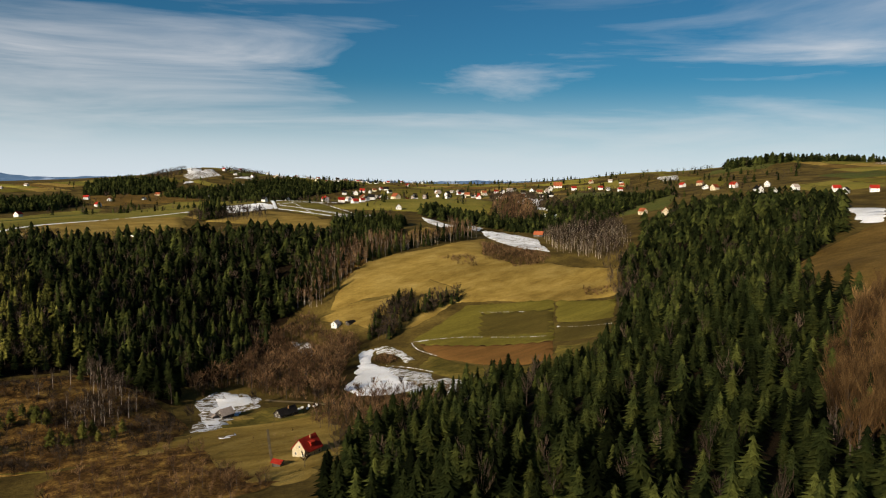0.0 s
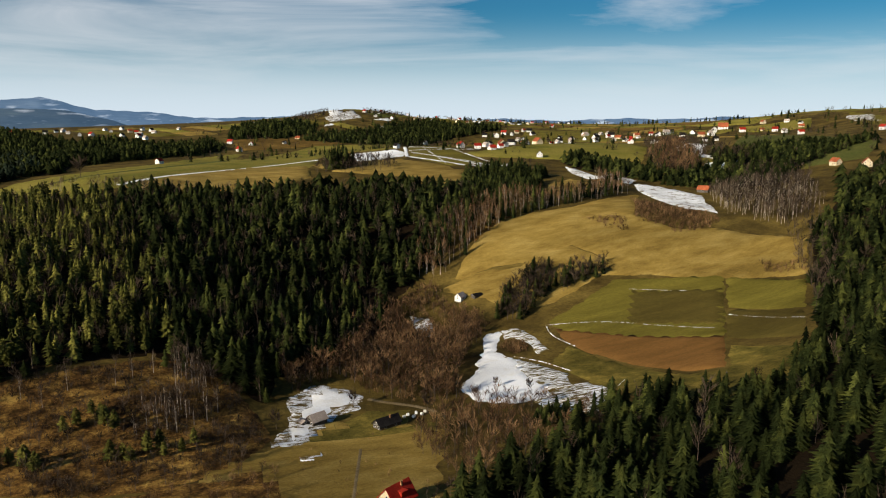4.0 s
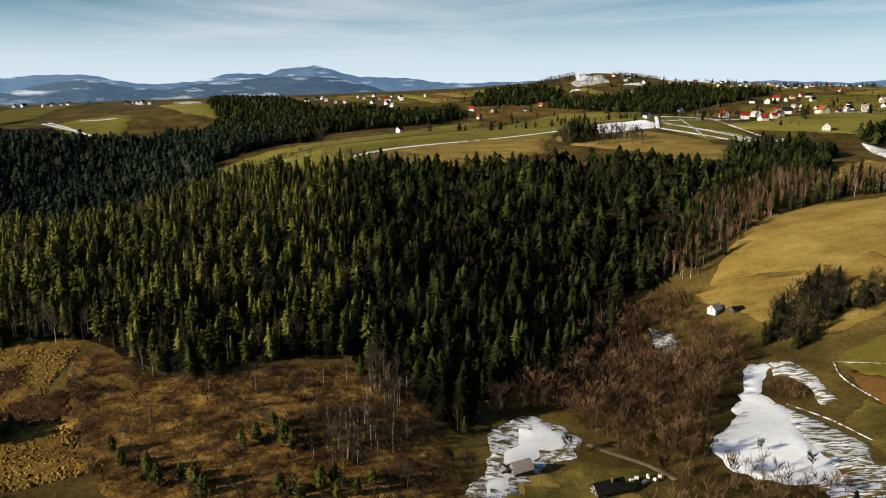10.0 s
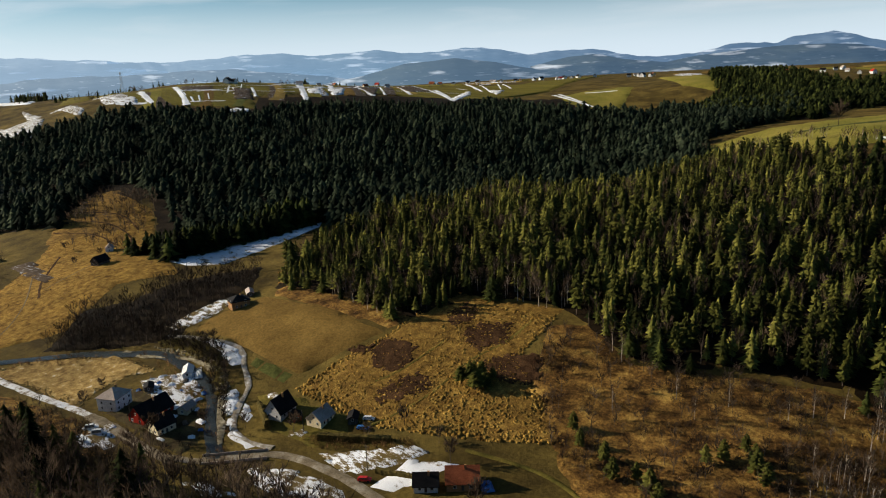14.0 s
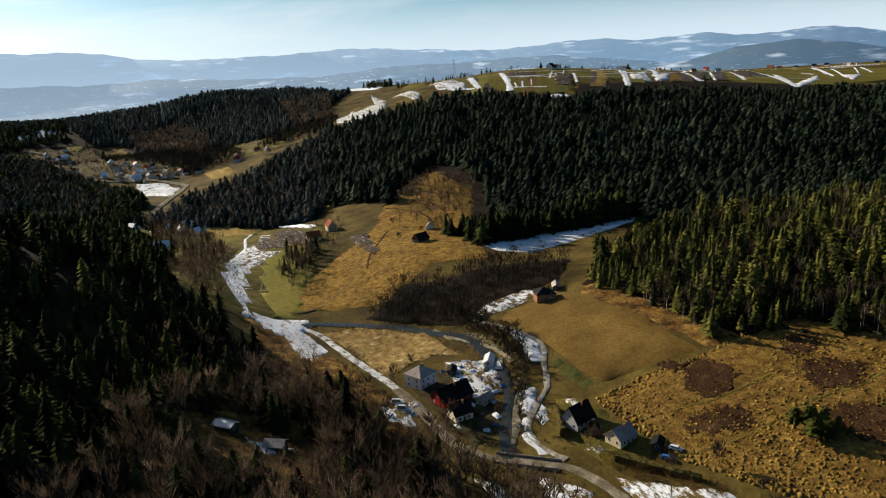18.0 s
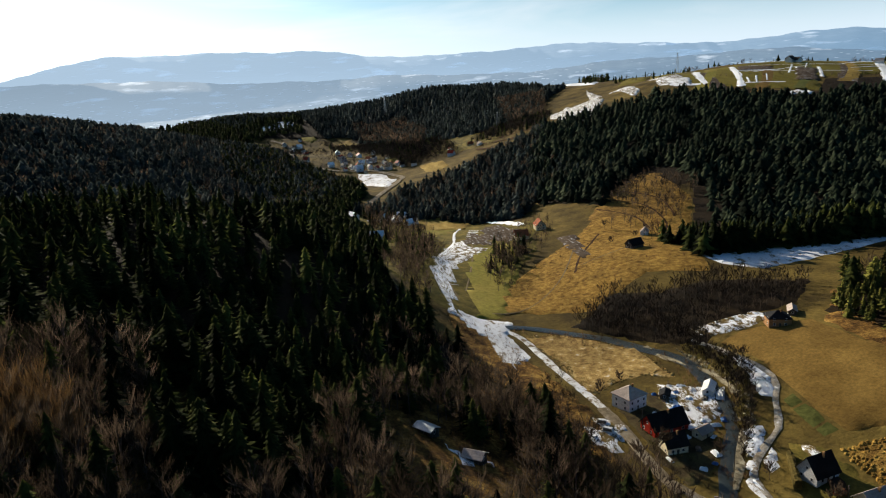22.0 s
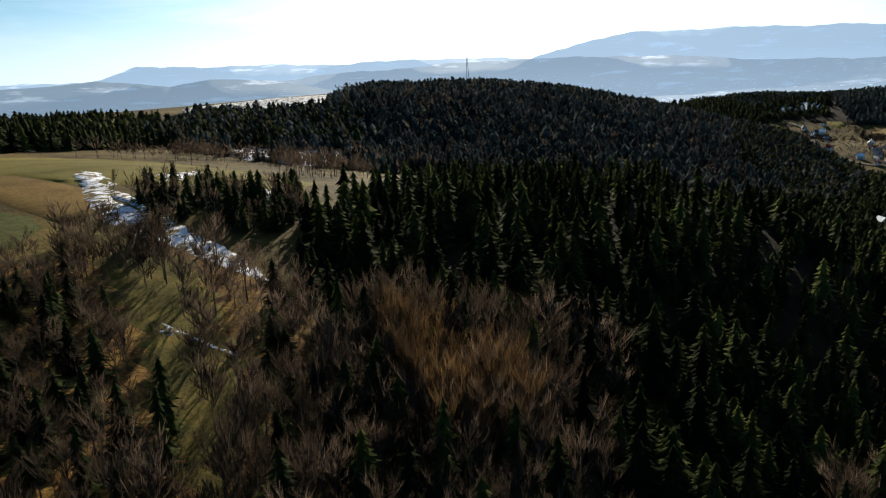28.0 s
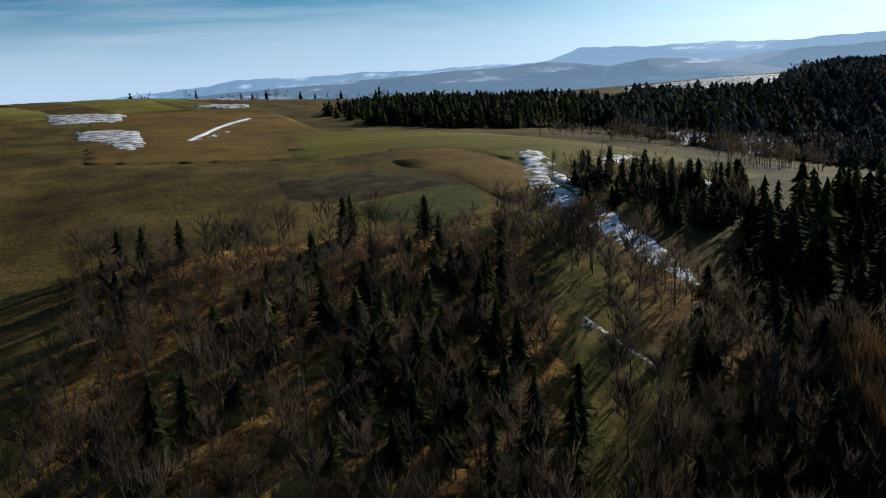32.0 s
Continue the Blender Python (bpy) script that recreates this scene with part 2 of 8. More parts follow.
M_RUBBLE = material("river_rubble", [(0.1, 0.085, 0.055), (0.26, 0.22, 0.14), (0.42, 0.37, 0.26)], 1.5, 0.4, island=0.5, bump=0.5)
M_SNOWY = material("trodden_snow", [(0.13, 0.09, 0.04), (0.2, 0.15, 0.08), (0.76, 0.77, 0.79), (0.86, 0.88, 0.91)], 9, 0.4, rough=0.7, cuts=[0.3, 0.4, 0.46, 0.68], stretch=(30, 1.6), ragged=0.75, speck=0.14)
M_DARK_TWIG = material("dark_twigs", [(0.022, 0.015, 0.011), (0.045, 0.032, 0.022), (0.085, 0.062, 0.042)], 6, 0.8, island=0.3, bump=0.2, tree=0.4)
M_BRAMBLE = material("brambles", [(0.034, 0.017, 0.008), (0.062, 0.031, 0.014), (0.1, 0.052, 0.022)], 4, 0.5, bump=0.9)
M_YARD = material("trodden_yard", [(0.03, 0.022, 0.012), (0.065, 0.048, 0.022), (0.1, 0.085, 0.03)], 6, 0.6, bump=0.7)
M_ROAD = material("grey_road", [(0.12, 0.093, 0.058), (0.2, 0.16, 0.105), (0.34, 0.3, 0.235)], 5, 0.7, bump=0.5)
M_TRACK = material("dirt_track", [(0.14, 0.1, 0.05), (0.22, 0.17, 0.1)], 6, 0.7)
M_LANE = material("rutted_lane", [(0.15, 0.12, 0.08), (0.25, 0.215, 0.165), (0.38, 0.35, 0.3), (0.75, 0.76, 0.78)], 2.5, 0.5, cuts=[0.3, 0.45, 0.6, 0.72], bump=0.5)
M_STRAW = material("pale_straw", [(0.085, 0.05, 0.017), (0.23, 0.145, 0.047), (0.4, 0.275, 0.1), (0.74, 0.73, 0.7)], 4, 0.7, cuts=[0.3, 0.44, 0.6, 0.74], bump=0.9, ragged=0.7)
M_SNOW_TRACK = material("snowy_track", [(0.12, 0.085, 0.045), (0.2, 0.15, 0.09), (0.7, 0.7, 0.7), (0.85, 0.86, 0.88)], 5, 0.5, cuts=[0.3, 0.43, 0.5, 0.66], ragged=0.8, speck=0.14)
M_WATER = material("stream_water", [(0.018, 0.024, 0.022), (0.036, 0.042, 0.04)], 6, 0.8, rough=0.3, bump=0.5, spec=0.22)
M_SPRUCE = material("spruce_needles", [(0.012, 0.018, 0.006), (0.034, 0.045, 0.013), (0.085, 0.094, 0.022)], 7, 0.9, island=0.2, bump=0.5, leafy=0.5, tree=0.55)
# Paler and bluer than the near spruces: distance haze put into the needle colour.
M_HAZED_SPRUCE = material("hazed_spruce_needles", [(0.033, 0.048, 0.042), (0.07, 0.09, 0.08), (0.115, 0.13, 0.115)], 12, 1.0, island=0.15, bump=0.5, leafy=0.6, tree=0.5)
M_DARK_FIR = material("dark_fir_needles", [(0.014, 0.023, 0.014), (0.033, 0.048, 0.028), (0.066, 0.08, 0.046)], 12, 1.0, island=0.15, bump=0.5, leafy=0.5, tree=0.5)
M_PINE = material("pine_needles", [(0.03, 0.036, 0.01), (0.085, 0.087, 0.018), (0.175, 0.16, 0.034)], 7, 0.8, island=0.3, bump=0.6, leafy=0.25, tree=0.5)
M_TWIG = material("bare_twigs", [(0.036, 0.026, 0.018), (0.07, 0.05, 0.034), (0.14, 0.1, 0.068)], 9, 0.7, island=0.25, bump=0.2, leafy=0.45, tree=0.45)
M_RUST_TWIG = material("russet_twigs", [(0.06, 0.034, 0.018), (0.15, 0.087, 0.042), (0.27, 0.165, 0.083)], 14, 0.7, island=0.25, bump=0.2, leafy=0.3, tree=0.4)
M_LARCH = material("larch_twigs", [(0.075, 0.044, 0.02), (0.135, 0.078, 0.032), (0.21, 0.125, 0.05)], 8, 0.7, island=0.3, bump=0.2, leafy=0.4, tree=0.35)
M_BARK = material("bark", [(0.06, 0.045, 0.035), (0.11, 0.085, 0.065)], 3, 0.3)
M_BIRCH = material("birch_bark", [(0.5, 0.44, 0.36), (0.38, 0.31, 0.24), (0.12, 0.09, 0.07)], 1.5, 0.4, island=0.2)
M_PLASTER = material("white_plaster", [(0.74, 0.73, 0.7), (0.86, 0.85, 0.82)], 4, 0.3, each=0.08, bump=0.1)
M_CREAM = material("cream_plaster", [(0.66, 0.56, 0.36), (0.74, 0.64, 0.45)], 4, 0.3, each=0.1, bump=0.1)
M_BRICK = material("brown_brick_wall", [(0.3, 0.16, 0.07), (0.4, 0.22, 0.1)], 2, 0.3)
M_PLANK = material("weathered_planks", [(0.05, 0.042, 0.035), (0.1, 0.085, 0.07), (0.16, 0.14, 0.12)], 2.5, 0.25, stretch=(0, 8))
M_RED_ROOF = material("red_roof", [(0.3, 0.022, 0.014), (0.38, 0.035, 0.02)], 3, 0.4, rough=0.55, each=0.15)
M_TILE_ROOF = material("orange_tile_roof", [(0.24, 0.065, 0.028), (0.36, 0.105, 0.044)], 2, 0.35, rough=0.8, each=0.2)
M_DARK_ROOF = material("dark_roof", [(0.01, 0.009, 0.009), (0.022, 0.02, 0.019)], 3, 0.4, rough=0.6, each=0.25)
M_GREY_ROOF = material("grey_roof", [(0.34, 0.28, 0.24), (0.46, 0.38, 0.33)], 3, 0.4, rough=0.8, each=0.2)
M_METAL = material("galvanised_steel", [(0.4, 0.41, 0.42), (0.52, 0.53, 0.54)], 2, 0.3, rough=0.45, metal=0.8)
M_GLASS = plain_glass("dark_window_glass", (0.02, 0.025, 0.03))
M_TRIM = material("white_trim", [(0.75, 0.74, 0.7), (0.8, 0.79, 0.76)], 2, 0.3, bump=0)


def haze_material(name, tones, amount, specks):
    """Far hills: a backdrop that gives off the light scattered in the air before it, most of it towards the sun;
    old snow lies in patches on the heights and settlements speckle the plain."""
    m = material(name, tones, 300, 90, bump=0.0, stretch=(0, 1))
    n, l = m.node_tree.nodes, m.node_tree.links
    n["Mapping"].inputs["Scale"].default_value = (1, 1, 6)
    p = n["Principled BSDF"]
    geo = n["Geometry"]
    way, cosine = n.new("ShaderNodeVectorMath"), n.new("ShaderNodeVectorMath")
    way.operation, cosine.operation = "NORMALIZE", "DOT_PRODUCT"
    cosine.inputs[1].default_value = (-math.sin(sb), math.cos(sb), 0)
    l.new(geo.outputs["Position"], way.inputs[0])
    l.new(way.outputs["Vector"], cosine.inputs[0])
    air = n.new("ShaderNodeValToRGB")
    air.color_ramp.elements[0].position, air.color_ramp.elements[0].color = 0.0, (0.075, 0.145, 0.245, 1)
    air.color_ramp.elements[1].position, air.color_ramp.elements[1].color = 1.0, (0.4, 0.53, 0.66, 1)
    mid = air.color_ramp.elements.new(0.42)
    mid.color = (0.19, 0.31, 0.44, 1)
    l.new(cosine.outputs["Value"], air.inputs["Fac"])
    flat = n.new("ShaderNodeMapping")
    flat.inputs["Scale"].default_value = (1, 1, 7)
    l.new(geo.outputs["Position"], flat.inputs["Vector"])
    snow, dots = n.new("ShaderNodeTexNoise"), n.new("ShaderNodeTexVoronoi")
    snow.inputs["Scale"].default_value, snow.inputs["Detail"].default_value = 1 / 190, 10
    dots.inputs["Scale"].default_value = 1 / 62
    for t in (snow, dots):
        l.new(flat.outputs["Vector"], t.inputs["Vector"])
    lying, roofs, height_z = n.new("ShaderNodeMapRange"), n.new("ShaderNodeMapRange"), n.new("ShaderNodeSeparateXYZ")
    lying.inputs["From Min"].default_value, lying.inputs["From Max"].default_value = 0.57, 0.7
    lying.inputs["To Max"].default_value = 0.8
    roofs.inputs["From Min"].default_value, roofs.inputs["From Max"].default_value = 0.2, 0.13
    l.new(snow.outputs["Fac"], lying.inputs["Value"])
    l.new(dots.outputs["Distance"], roofs.inputs["Value"])
    l.new(geo.outputs["Position"], height_z.inputs["Vector"])
    plain = n.new("ShaderNodeMapRange")
    plain.inputs["From Min"].default_value, plain.inputs["From Max"].default_value = 110, 0
    plain.inputs["To Max"].default_value = specks
    l.new(height_z.outputs["Z"], plain.inputs["Value"])
    built, white = n.new("ShaderNodeMath"), n.new("ShaderNodeMath")
    built.operation, white.operation = "MULTIPLY", "MAXIMUM"
    l.new(roofs.outputs["Result"], built.inputs[0])
    l.new(plain.outputs["Result"], built.inputs[1])
    l.new(built.outputs["Value"], white.inputs[0])
    l.new(lying.outputs["Result"], white.inputs[1])
    shade = n.new("ShaderNodeMix")
    shade.data_type = "RGBA"
    shade.inputs["B"].default_value = (0.62, 0.66, 0.72, 1)
    l.new(white.outputs["Value"], shade.inputs["Factor"])
    l.new(p.inputs["Base Color"].links[0].from_socket, shade.inputs["A"])
    l.new(shade.outputs["Result"], p.inputs["Base Color"])
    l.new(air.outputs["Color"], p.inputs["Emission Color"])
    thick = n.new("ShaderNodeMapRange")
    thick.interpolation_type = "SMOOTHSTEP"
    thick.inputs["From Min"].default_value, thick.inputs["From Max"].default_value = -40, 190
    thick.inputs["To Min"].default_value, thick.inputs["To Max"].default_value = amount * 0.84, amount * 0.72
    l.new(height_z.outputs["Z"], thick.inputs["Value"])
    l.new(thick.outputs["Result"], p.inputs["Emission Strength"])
    return m


# Blue-grey tones and emission carry the distance haze in the hills' own colour.
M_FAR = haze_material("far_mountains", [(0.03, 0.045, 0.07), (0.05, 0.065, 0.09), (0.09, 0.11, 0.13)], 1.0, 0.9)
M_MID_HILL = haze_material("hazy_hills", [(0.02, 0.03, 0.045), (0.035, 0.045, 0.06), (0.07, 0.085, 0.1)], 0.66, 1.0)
M_NEAR_HILL = haze_material("hazed_wooded_hills", [(0.015, 0.024, 0.03), (0.03, 0.04, 0.045), (0.05, 0.06, 0.05)], 0.55, 0.3)
# Heights of the ground along valleys, slopes and crests: (x, y, z) in metres.
VALLEY = [(12, 238, -11), (36, 225, -9), (25, 143, 2), (75, 323, -11), (117, 298, -8), (122, 389, -3), (70, 393, -13), (-33, 206, -4), (-97, 198, -4),
          (-183, 178, -5), (-223, 153, -7), (-276, 135, -4), (-234, 113, -4), (-349, 93, -7), (-436, 112, -10), (-671, 172, -19), (-842, 16, -17),
          (-1031, 76, -24), (-1522, -59, -34), (-2369, -159, -43), (-328, 194, 4), (-395, 244, 6), (-100, 94, 10), (0, 54, 15)]
NORTH_SPUR = [(-41, 268, 2), (-92, 294, 13), (-60, 395, 27), (-39, 556, 44), (40, 475, 30), (-199, 506, 45), (83, 681, 61), (-145, 640, 63),
              (-218, 232, 14), (-234, 186, -1), (-281, 215, 11), (-180, 325, 23), (-340, 334, 13), (-299, 435, 29), (152, 460, 31), (-20, 344, 10)]
NORTH_RIDGE = [(185, 808, 75), (183, 845, 80), (94, 995, 55), (1, 1244, 58), (400, 883, 81), (345, 642, 59), (289, 443, 44), (382, 477, 46),
               (235, 365, 12), (329, 308, 20), (188, 199, 6), (158, 320, -4), (250, 254, 10), (480, 617, 58), (213, 1790, 132), (322, 1790, 130), (131, 1790, 108), (454, 1780, 112), (662, 1857, 103), (420, 1298, 58), (790, 999, 88)]
EAST_HILL = [(919, 955, 98), (1496, 1582, 98), (1332, 1966, 88), (1130, 805, 157), (1293, 748, 153), (1090, 1138, 132), (685, 552, 98), (486, 324, 81),
             (453, 200, 82), (266, 83, 73), (140, 16, 49), (200, -33, 72), (150, 124, 21), (330, 196, 47), (600, 249, 94), (900, 301, 131), (60, 84, 17), (60, -64, 54)]
WEST_RIDGE = [(-270, 530, 3), (-515, 912, 51), (-479, 1208, 72), (-329, 1205, 71), (-1073, 483, 84), (-967, 336, 47), (-868, 1139, 60), (-571, 1034, 40),
              (-404, 292, 7), (-476, 267, 4), (-739, 719, 58), (-437, 205, 11), (-600, 495, 29), (-1097, 733, 98), (-1157, 658, 98), (-1379, 1552, 53),
              (-474, 1091, 37), (-1233, 416, 34), (-1464, 513, 64), (-1925, 289, 69), (-1926, -213, 28), (-642, 186, -8), (-649, 266, 14), (-420, 695, 16), (-1600, 143, -10)]
SOUTH_HILL = [(-165, -16, 51), (-138, -54, 58), (-80, 15, 41), (-408, -69, 64), (-384, -6, 56), (-418, 8, 44), (-540, -130, 22), (-500, -50, 24), (-362, 49, 25), (-308, -83, 67), (-330, -9, 52), (-236, -258, 92),
              (-260, -206, 87), (-316, -181, 74), (-210, -179, 82), (-289, -203, 79), (-426, -299, 65), (-232, 34, 25), (-216, 64, 18), (-224, 52, 21), (-167, -91, 63), (-60, -133, 71)]
FAR_SOUTH = [(-698, -470, 95), (-1084, -519, 96), (-1146, -214, 48), (-941, -271, 74), (-983, -96, 11), (-423, -706, 97), (-122, -600, 117), (-159, -395, 95),
             (-504, -586, 86), (-600, -335, 53), (-700, -87, 7), (200, -501, 117), (500, -300, 125)]
RIM = [(0, 4900, 60), (-1800, 4500, 20), (-3400, 3500, -30), (-4500, 1900, -60), (-4900, 300, -90), (-4700, -1400, -90), (-3700, -3200, -60), (-2000, -4500, -20),
       (0, -4900, 40), (3000, -3800, 100), (4900, 0, 140), (3800, 3000, 90), (1900, 4500, 50), (-2600, -700, -75), (-2000, -1200, -40), (-2600, 700, -40),
       (-2600, 1900, 10), (-900, 2600, 60), (300, 2900, 70), (1500, 2900, 75), (-1000, -1500, 0), (2500, 1200, 120)]
KNOTS = np.array(VALLEY + NORTH_SPUR + NORTH_RIDGE + EAST_HILL + WEST_RIDGE + SOUTH_HILL + FAR_SOUTH + RIM, float)


def spread(a, b):
    """Kernel of the smooth surface through the valley and crest lines."""
    return np.sqrt(((a[:, None, :2] - b[None, :, :2]) ** 2).sum(-1) + 45.0 ** 2)


def bends():
    n = len(KNOTS)
    m = np.zeros((n + 1, n + 1))
    m[:n, :n] = spread(KNOTS, KNOTS) - 12.0 * np.eye(n)
    m[:n, n] = m[n, :n] = 1.0
    return np.linalg.solve(m, np.append(KNOTS[:, 2], 0.0))


BENDS = bends()


def ground_heights(xy):
    """Heights of the ground at rows of x, y."""
    xy = np.asarray(xy, float).reshape(-1, 2)
    out = np.empty(len(xy))
    for i in range(0, len(xy), 20000):
        p = xy[i:i + 20000]
        out[i:i + 20000] = spread(p, KNOTS) @ BENDS[:-1] + BENDS[-1]
    wave = 0.9 * np.sin(xy[:, 0] / 31 + 1.3 * np.sin(xy[:, 1] / 47)) * np.sin(xy[:, 1] / 37 + 0.7 * np.sin(xy[:, 0] / 53))
    return out + wave * np.exp(-(xy ** 2).sum(1) / 480.0 ** 2)


def height(x, y):
    return float(ground_heights([(x, y)])[0])


# ---- ground ----
def mesh_object(name, verts, faces, mats, slots=None, smooth=False, parent=None, tones=None):
    me = bpy.data.meshes.new(name)
    verts, faces = np.asarray(verts, np.float32), np.asarray(faces, np.int32)
    k = faces.shape[1]
    me.vertices.add(len(verts))
    me.vertices.foreach_set("co", verts.ravel())
    me.loops.add(faces.size)
    me.loops.foreach_set("vertex_index", faces.ravel())
    me.polygons.add(len(faces))
    me.polygons.foreach_set("loop_start", np.arange(0, faces.size, k, dtype=np.int32))
    me.polygons.foreach_set("loop_total", np.full(len(faces), k, np.int32))
    for m in mats:
        me.materials.append(m)
    if slots is not None:
        me.polygons.foreach_set("material_index", np.asarray(slots, np.int32))
    if smooth:
        me.polygons.foreach_set("use_smooth", np.ones(len(faces), bool))
    if tones is not None:
        me.attributes.new("tone", "FLOAT", "POINT").data.foreach_set("value", np.asarray(tones, np.float32))
    me.update(calc_edges=True)
    ob = new(name, me)
    if parent:
        ob.parent = parent
    return ob


def inside(poly, pts):
    """Which of the points lie in the polygon."""
    pts, hit = np.asarray(pts, float), np.zeros(len(pts), bool)
    for (x0, y0), (x1, y1) in zip(poly, poly[1:] + poly[:1]):
        if y0 == y1:
            continue
        cross = ((pts[:, 1] < y0) != (pts[:, 1] < y1)) & (pts[:, 0] < x0 + (pts[:, 1] - y0) * (x1 - x0) / (y1 - y0))
        hit ^= cross
    return hit


def graded(n, reach, near):
    """Places along one axis, close together in the middle and wide apart at the rim."""
    u = np.linspace(-1, 1, n)
    k = reach / near
    return near * np.sinh(np.arcsinh(k) * u)


gx, gy = graded(360, 4950, 420) - 150, graded(360, 4950, 420) + 200
gx, gy = gx * 4950 / 5100, gy * 4950 / 5150
grid = np.stack(np.meshgrid(gx, gy, indexing="ij"), -1).reshape(-1, 2)
gz = ground_heights(grid)
cell = np.arange(359)[:, None] * 360 + np.arange(359)[None, :]
quads = np.stack([cell, cell + 360, cell + 361, cell + 1], -1).reshape(-1, 4)
ground = mesh_object("ground", np.c_[grid, gz], quads, [M_GROUND], smooth=True)
tagged(ground, "rolling ground of rough brown winter grass", "ground", kind="structure")


def wavering(poly, step, amount, seed):
    """The outline with more points, pushed in and out a little, so that no edge is ruled."""
    rng, out = np.random.RandomState(seed), []
    for a, b in zip(np.array(poly, float), np.array(poly[1:] + poly[:1], float)):
        n = max(1, int(np.hypot(*(b - a)) / step))
        for i in range(n):
            p = a + (b - a) * i / n
            out.append(tuple(p + (rng.uniform(-amount, amount, 2) if i else 0)))
    return out


LAND = []


def patch(name, poly, mat, label, lift=0.25, step=8.0, waver=1.0, category="field", kind="structure"):
    """A piece of land of its own surface, lying on the ground."""
    from mathutils.geometry import delaunay_2d_cdt
    LAND.append(list(poly))
    seed = int(abs(sum(x * 3 + y * 7 for x, y in poly))) % 9973
    rim = wavering(poly, step, waver, seed)
    lo, hi = np.min(rim, 0), np.max(rim, 0)
    g = np.stack(np.meshgrid(np.arange(lo[0], hi[0], step), np.arange(lo[1], hi[1], step)), -1).reshape(-1, 2)
    g = g[inside(rim, g)]
    pts = [Vector(p) for p in rim] + [Vector(p) for p in g]
    edges = [(i, (i + 1) % len(rim)) for i in range(len(rim))]
    v, _, f, *_ = delaunay_2d_cdt(pts, edges, [], 1, 0.01)
    xy = np.array([tuple(p) for p in v])
    far = np.hypot(xy[:, 0], xy[:, 1])
    z = ground_heights(xy) + lift * 0.5 + far * 0.0009
    z[:len(rim)] -= lift * 0.5 + far[:len(rim)] * 0.0009 + 0.12
    ob = mesh_object(name, np.c_[xy, z], [list(t) for t in f], [mat], smooth=True)
    return tagged(ob, label, category, kind=kind)


def smooth_line(line, step=4.0):
    """A rounded line through the given points."""
    p = np.array([line[0]] + list(line) + [line[-1]], float)
    out = []
    for i in range(1, len(p) - 2):
        n = max(2, int(np.hypot(*(p[i + 1] - p[i])) / step))
        for u in np.arange(n) / n:
            out.append(0.5 * (2 * p[i] + (p[i + 1] - p[i - 1]) * u + (2 * p[i - 1] - 5 * p[i] + 4 * p[i + 1] - p[i + 2]) * u ** 2
                              + (3 * p[i] - p[i - 1] - 3 * p[i + 1] + p[i + 2]) * u ** 3))
    return np.array(out + [p[-1]])


def ribbon(name, line, width, mat, label, lift=0.4, category="road", uneven=0.15, drop=0.0):
    """A road, track or stream along a line."""
    c = smooth_line(line)
    d = np.gradient(c, axis=0)
    side = np.stack([-d[:, 1], d[:, 0]], 1) / np.maximum(np.hypot(d[:, 0], d[:, 1]), 1e-6)[:, None]
    rng = np.random.RandomState(len(c))
    rows = []
    for k in (-1, -0.4, 0.4, 1):
        w = width / 2 * k * (1 + (rng.uniform(-uneven, uneven, len(c)) if abs(k) == 1 else 0))
        rows.append(c + side * np.reshape(w, (-1, 1)))
    xy = np.stack(rows, 1).reshape(-1, 2)
    far = np.hypot(xy[:, 0], xy[:, 1])
    v = np.c_[xy, ground_heights(xy) + lift * 0.25 + far * 0.00105 - drop]
    v[0::4, 2] -= lift * 0.25 + 0.1
    v[3::4, 2] -= lift * 0.25 + 0.1
    i = (np.arange(len(c) - 1)[:, None] * 4 + np.arange(3)[None, :]).ravel()
    ob = mesh_object(name, v, np.stack([i, i + 1, i + 5, i + 4], 1), [mat], smooth=True)
    return tagged(ob, label, category, kind="structure")


patch("field", [(125, 408), (146, 439), (184, 477), (204, 482), (256, 488), (300, 508), (342, 528), (316, 490), (290, 449), (304, 413), (332, 403), (369, 349), (330, 303), (251, 360), (226, 371), (219, 375), (237, 383), (232, 399), (221, 419), (185, 410), (158, 414)], M_MEADOW, "dry golden winter meadow on the hillside", 0.3, 6.0, category="field")
patch("field", [(113, 405), (143, 413), (176, 408), (197, 420), (221, 420), (232, 401), (238, 384), (219, 373), (196, 360), (170, 350), (150, 358), (140, 380)], M_MEADOW, "dry golden meadow between the tree clumps", 0.22, 6.0, category="field")
patch("snow", [(88, 382), (100, 372), (97, 346), (90, 342), (86, 358)], M_PATCHY, "patchy old snow beside the stream", 0.5, 4.0, category="snow")
patch("field", [(226, 365), (294, 338), (228, 249), (170, 296), (161, 321), (162, 329)], M_OLIVE, "olive field of winter crop", 0.3, 6.0, category="field")
patch("field", [(227, 346), (280, 320), (241, 266), (199, 301)], M_OLIVE_DARK, "darker square of winter crop", 0.9, 6.0, category="field")
patch("field", [(293, 336), (324, 298), (281, 252), (259, 289)], M_OLIVE, "olive field of winter crop", 0.32, 6.0, category="field")
patch("field", [(258, 289), (280, 251), (242, 210), (226, 245)], M_OLIVE_DARK, "dark tilled strip of field", 0.34, 6.0, category="field")
patch("field", [(161, 317), (187, 291), (228, 250), (195, 205), (182, 214), (169, 249), (160, 276), (158, 294)], M_RED_SOIL, "reddish tilled soil with a curved edge", 1.0, 6.0, category="field")
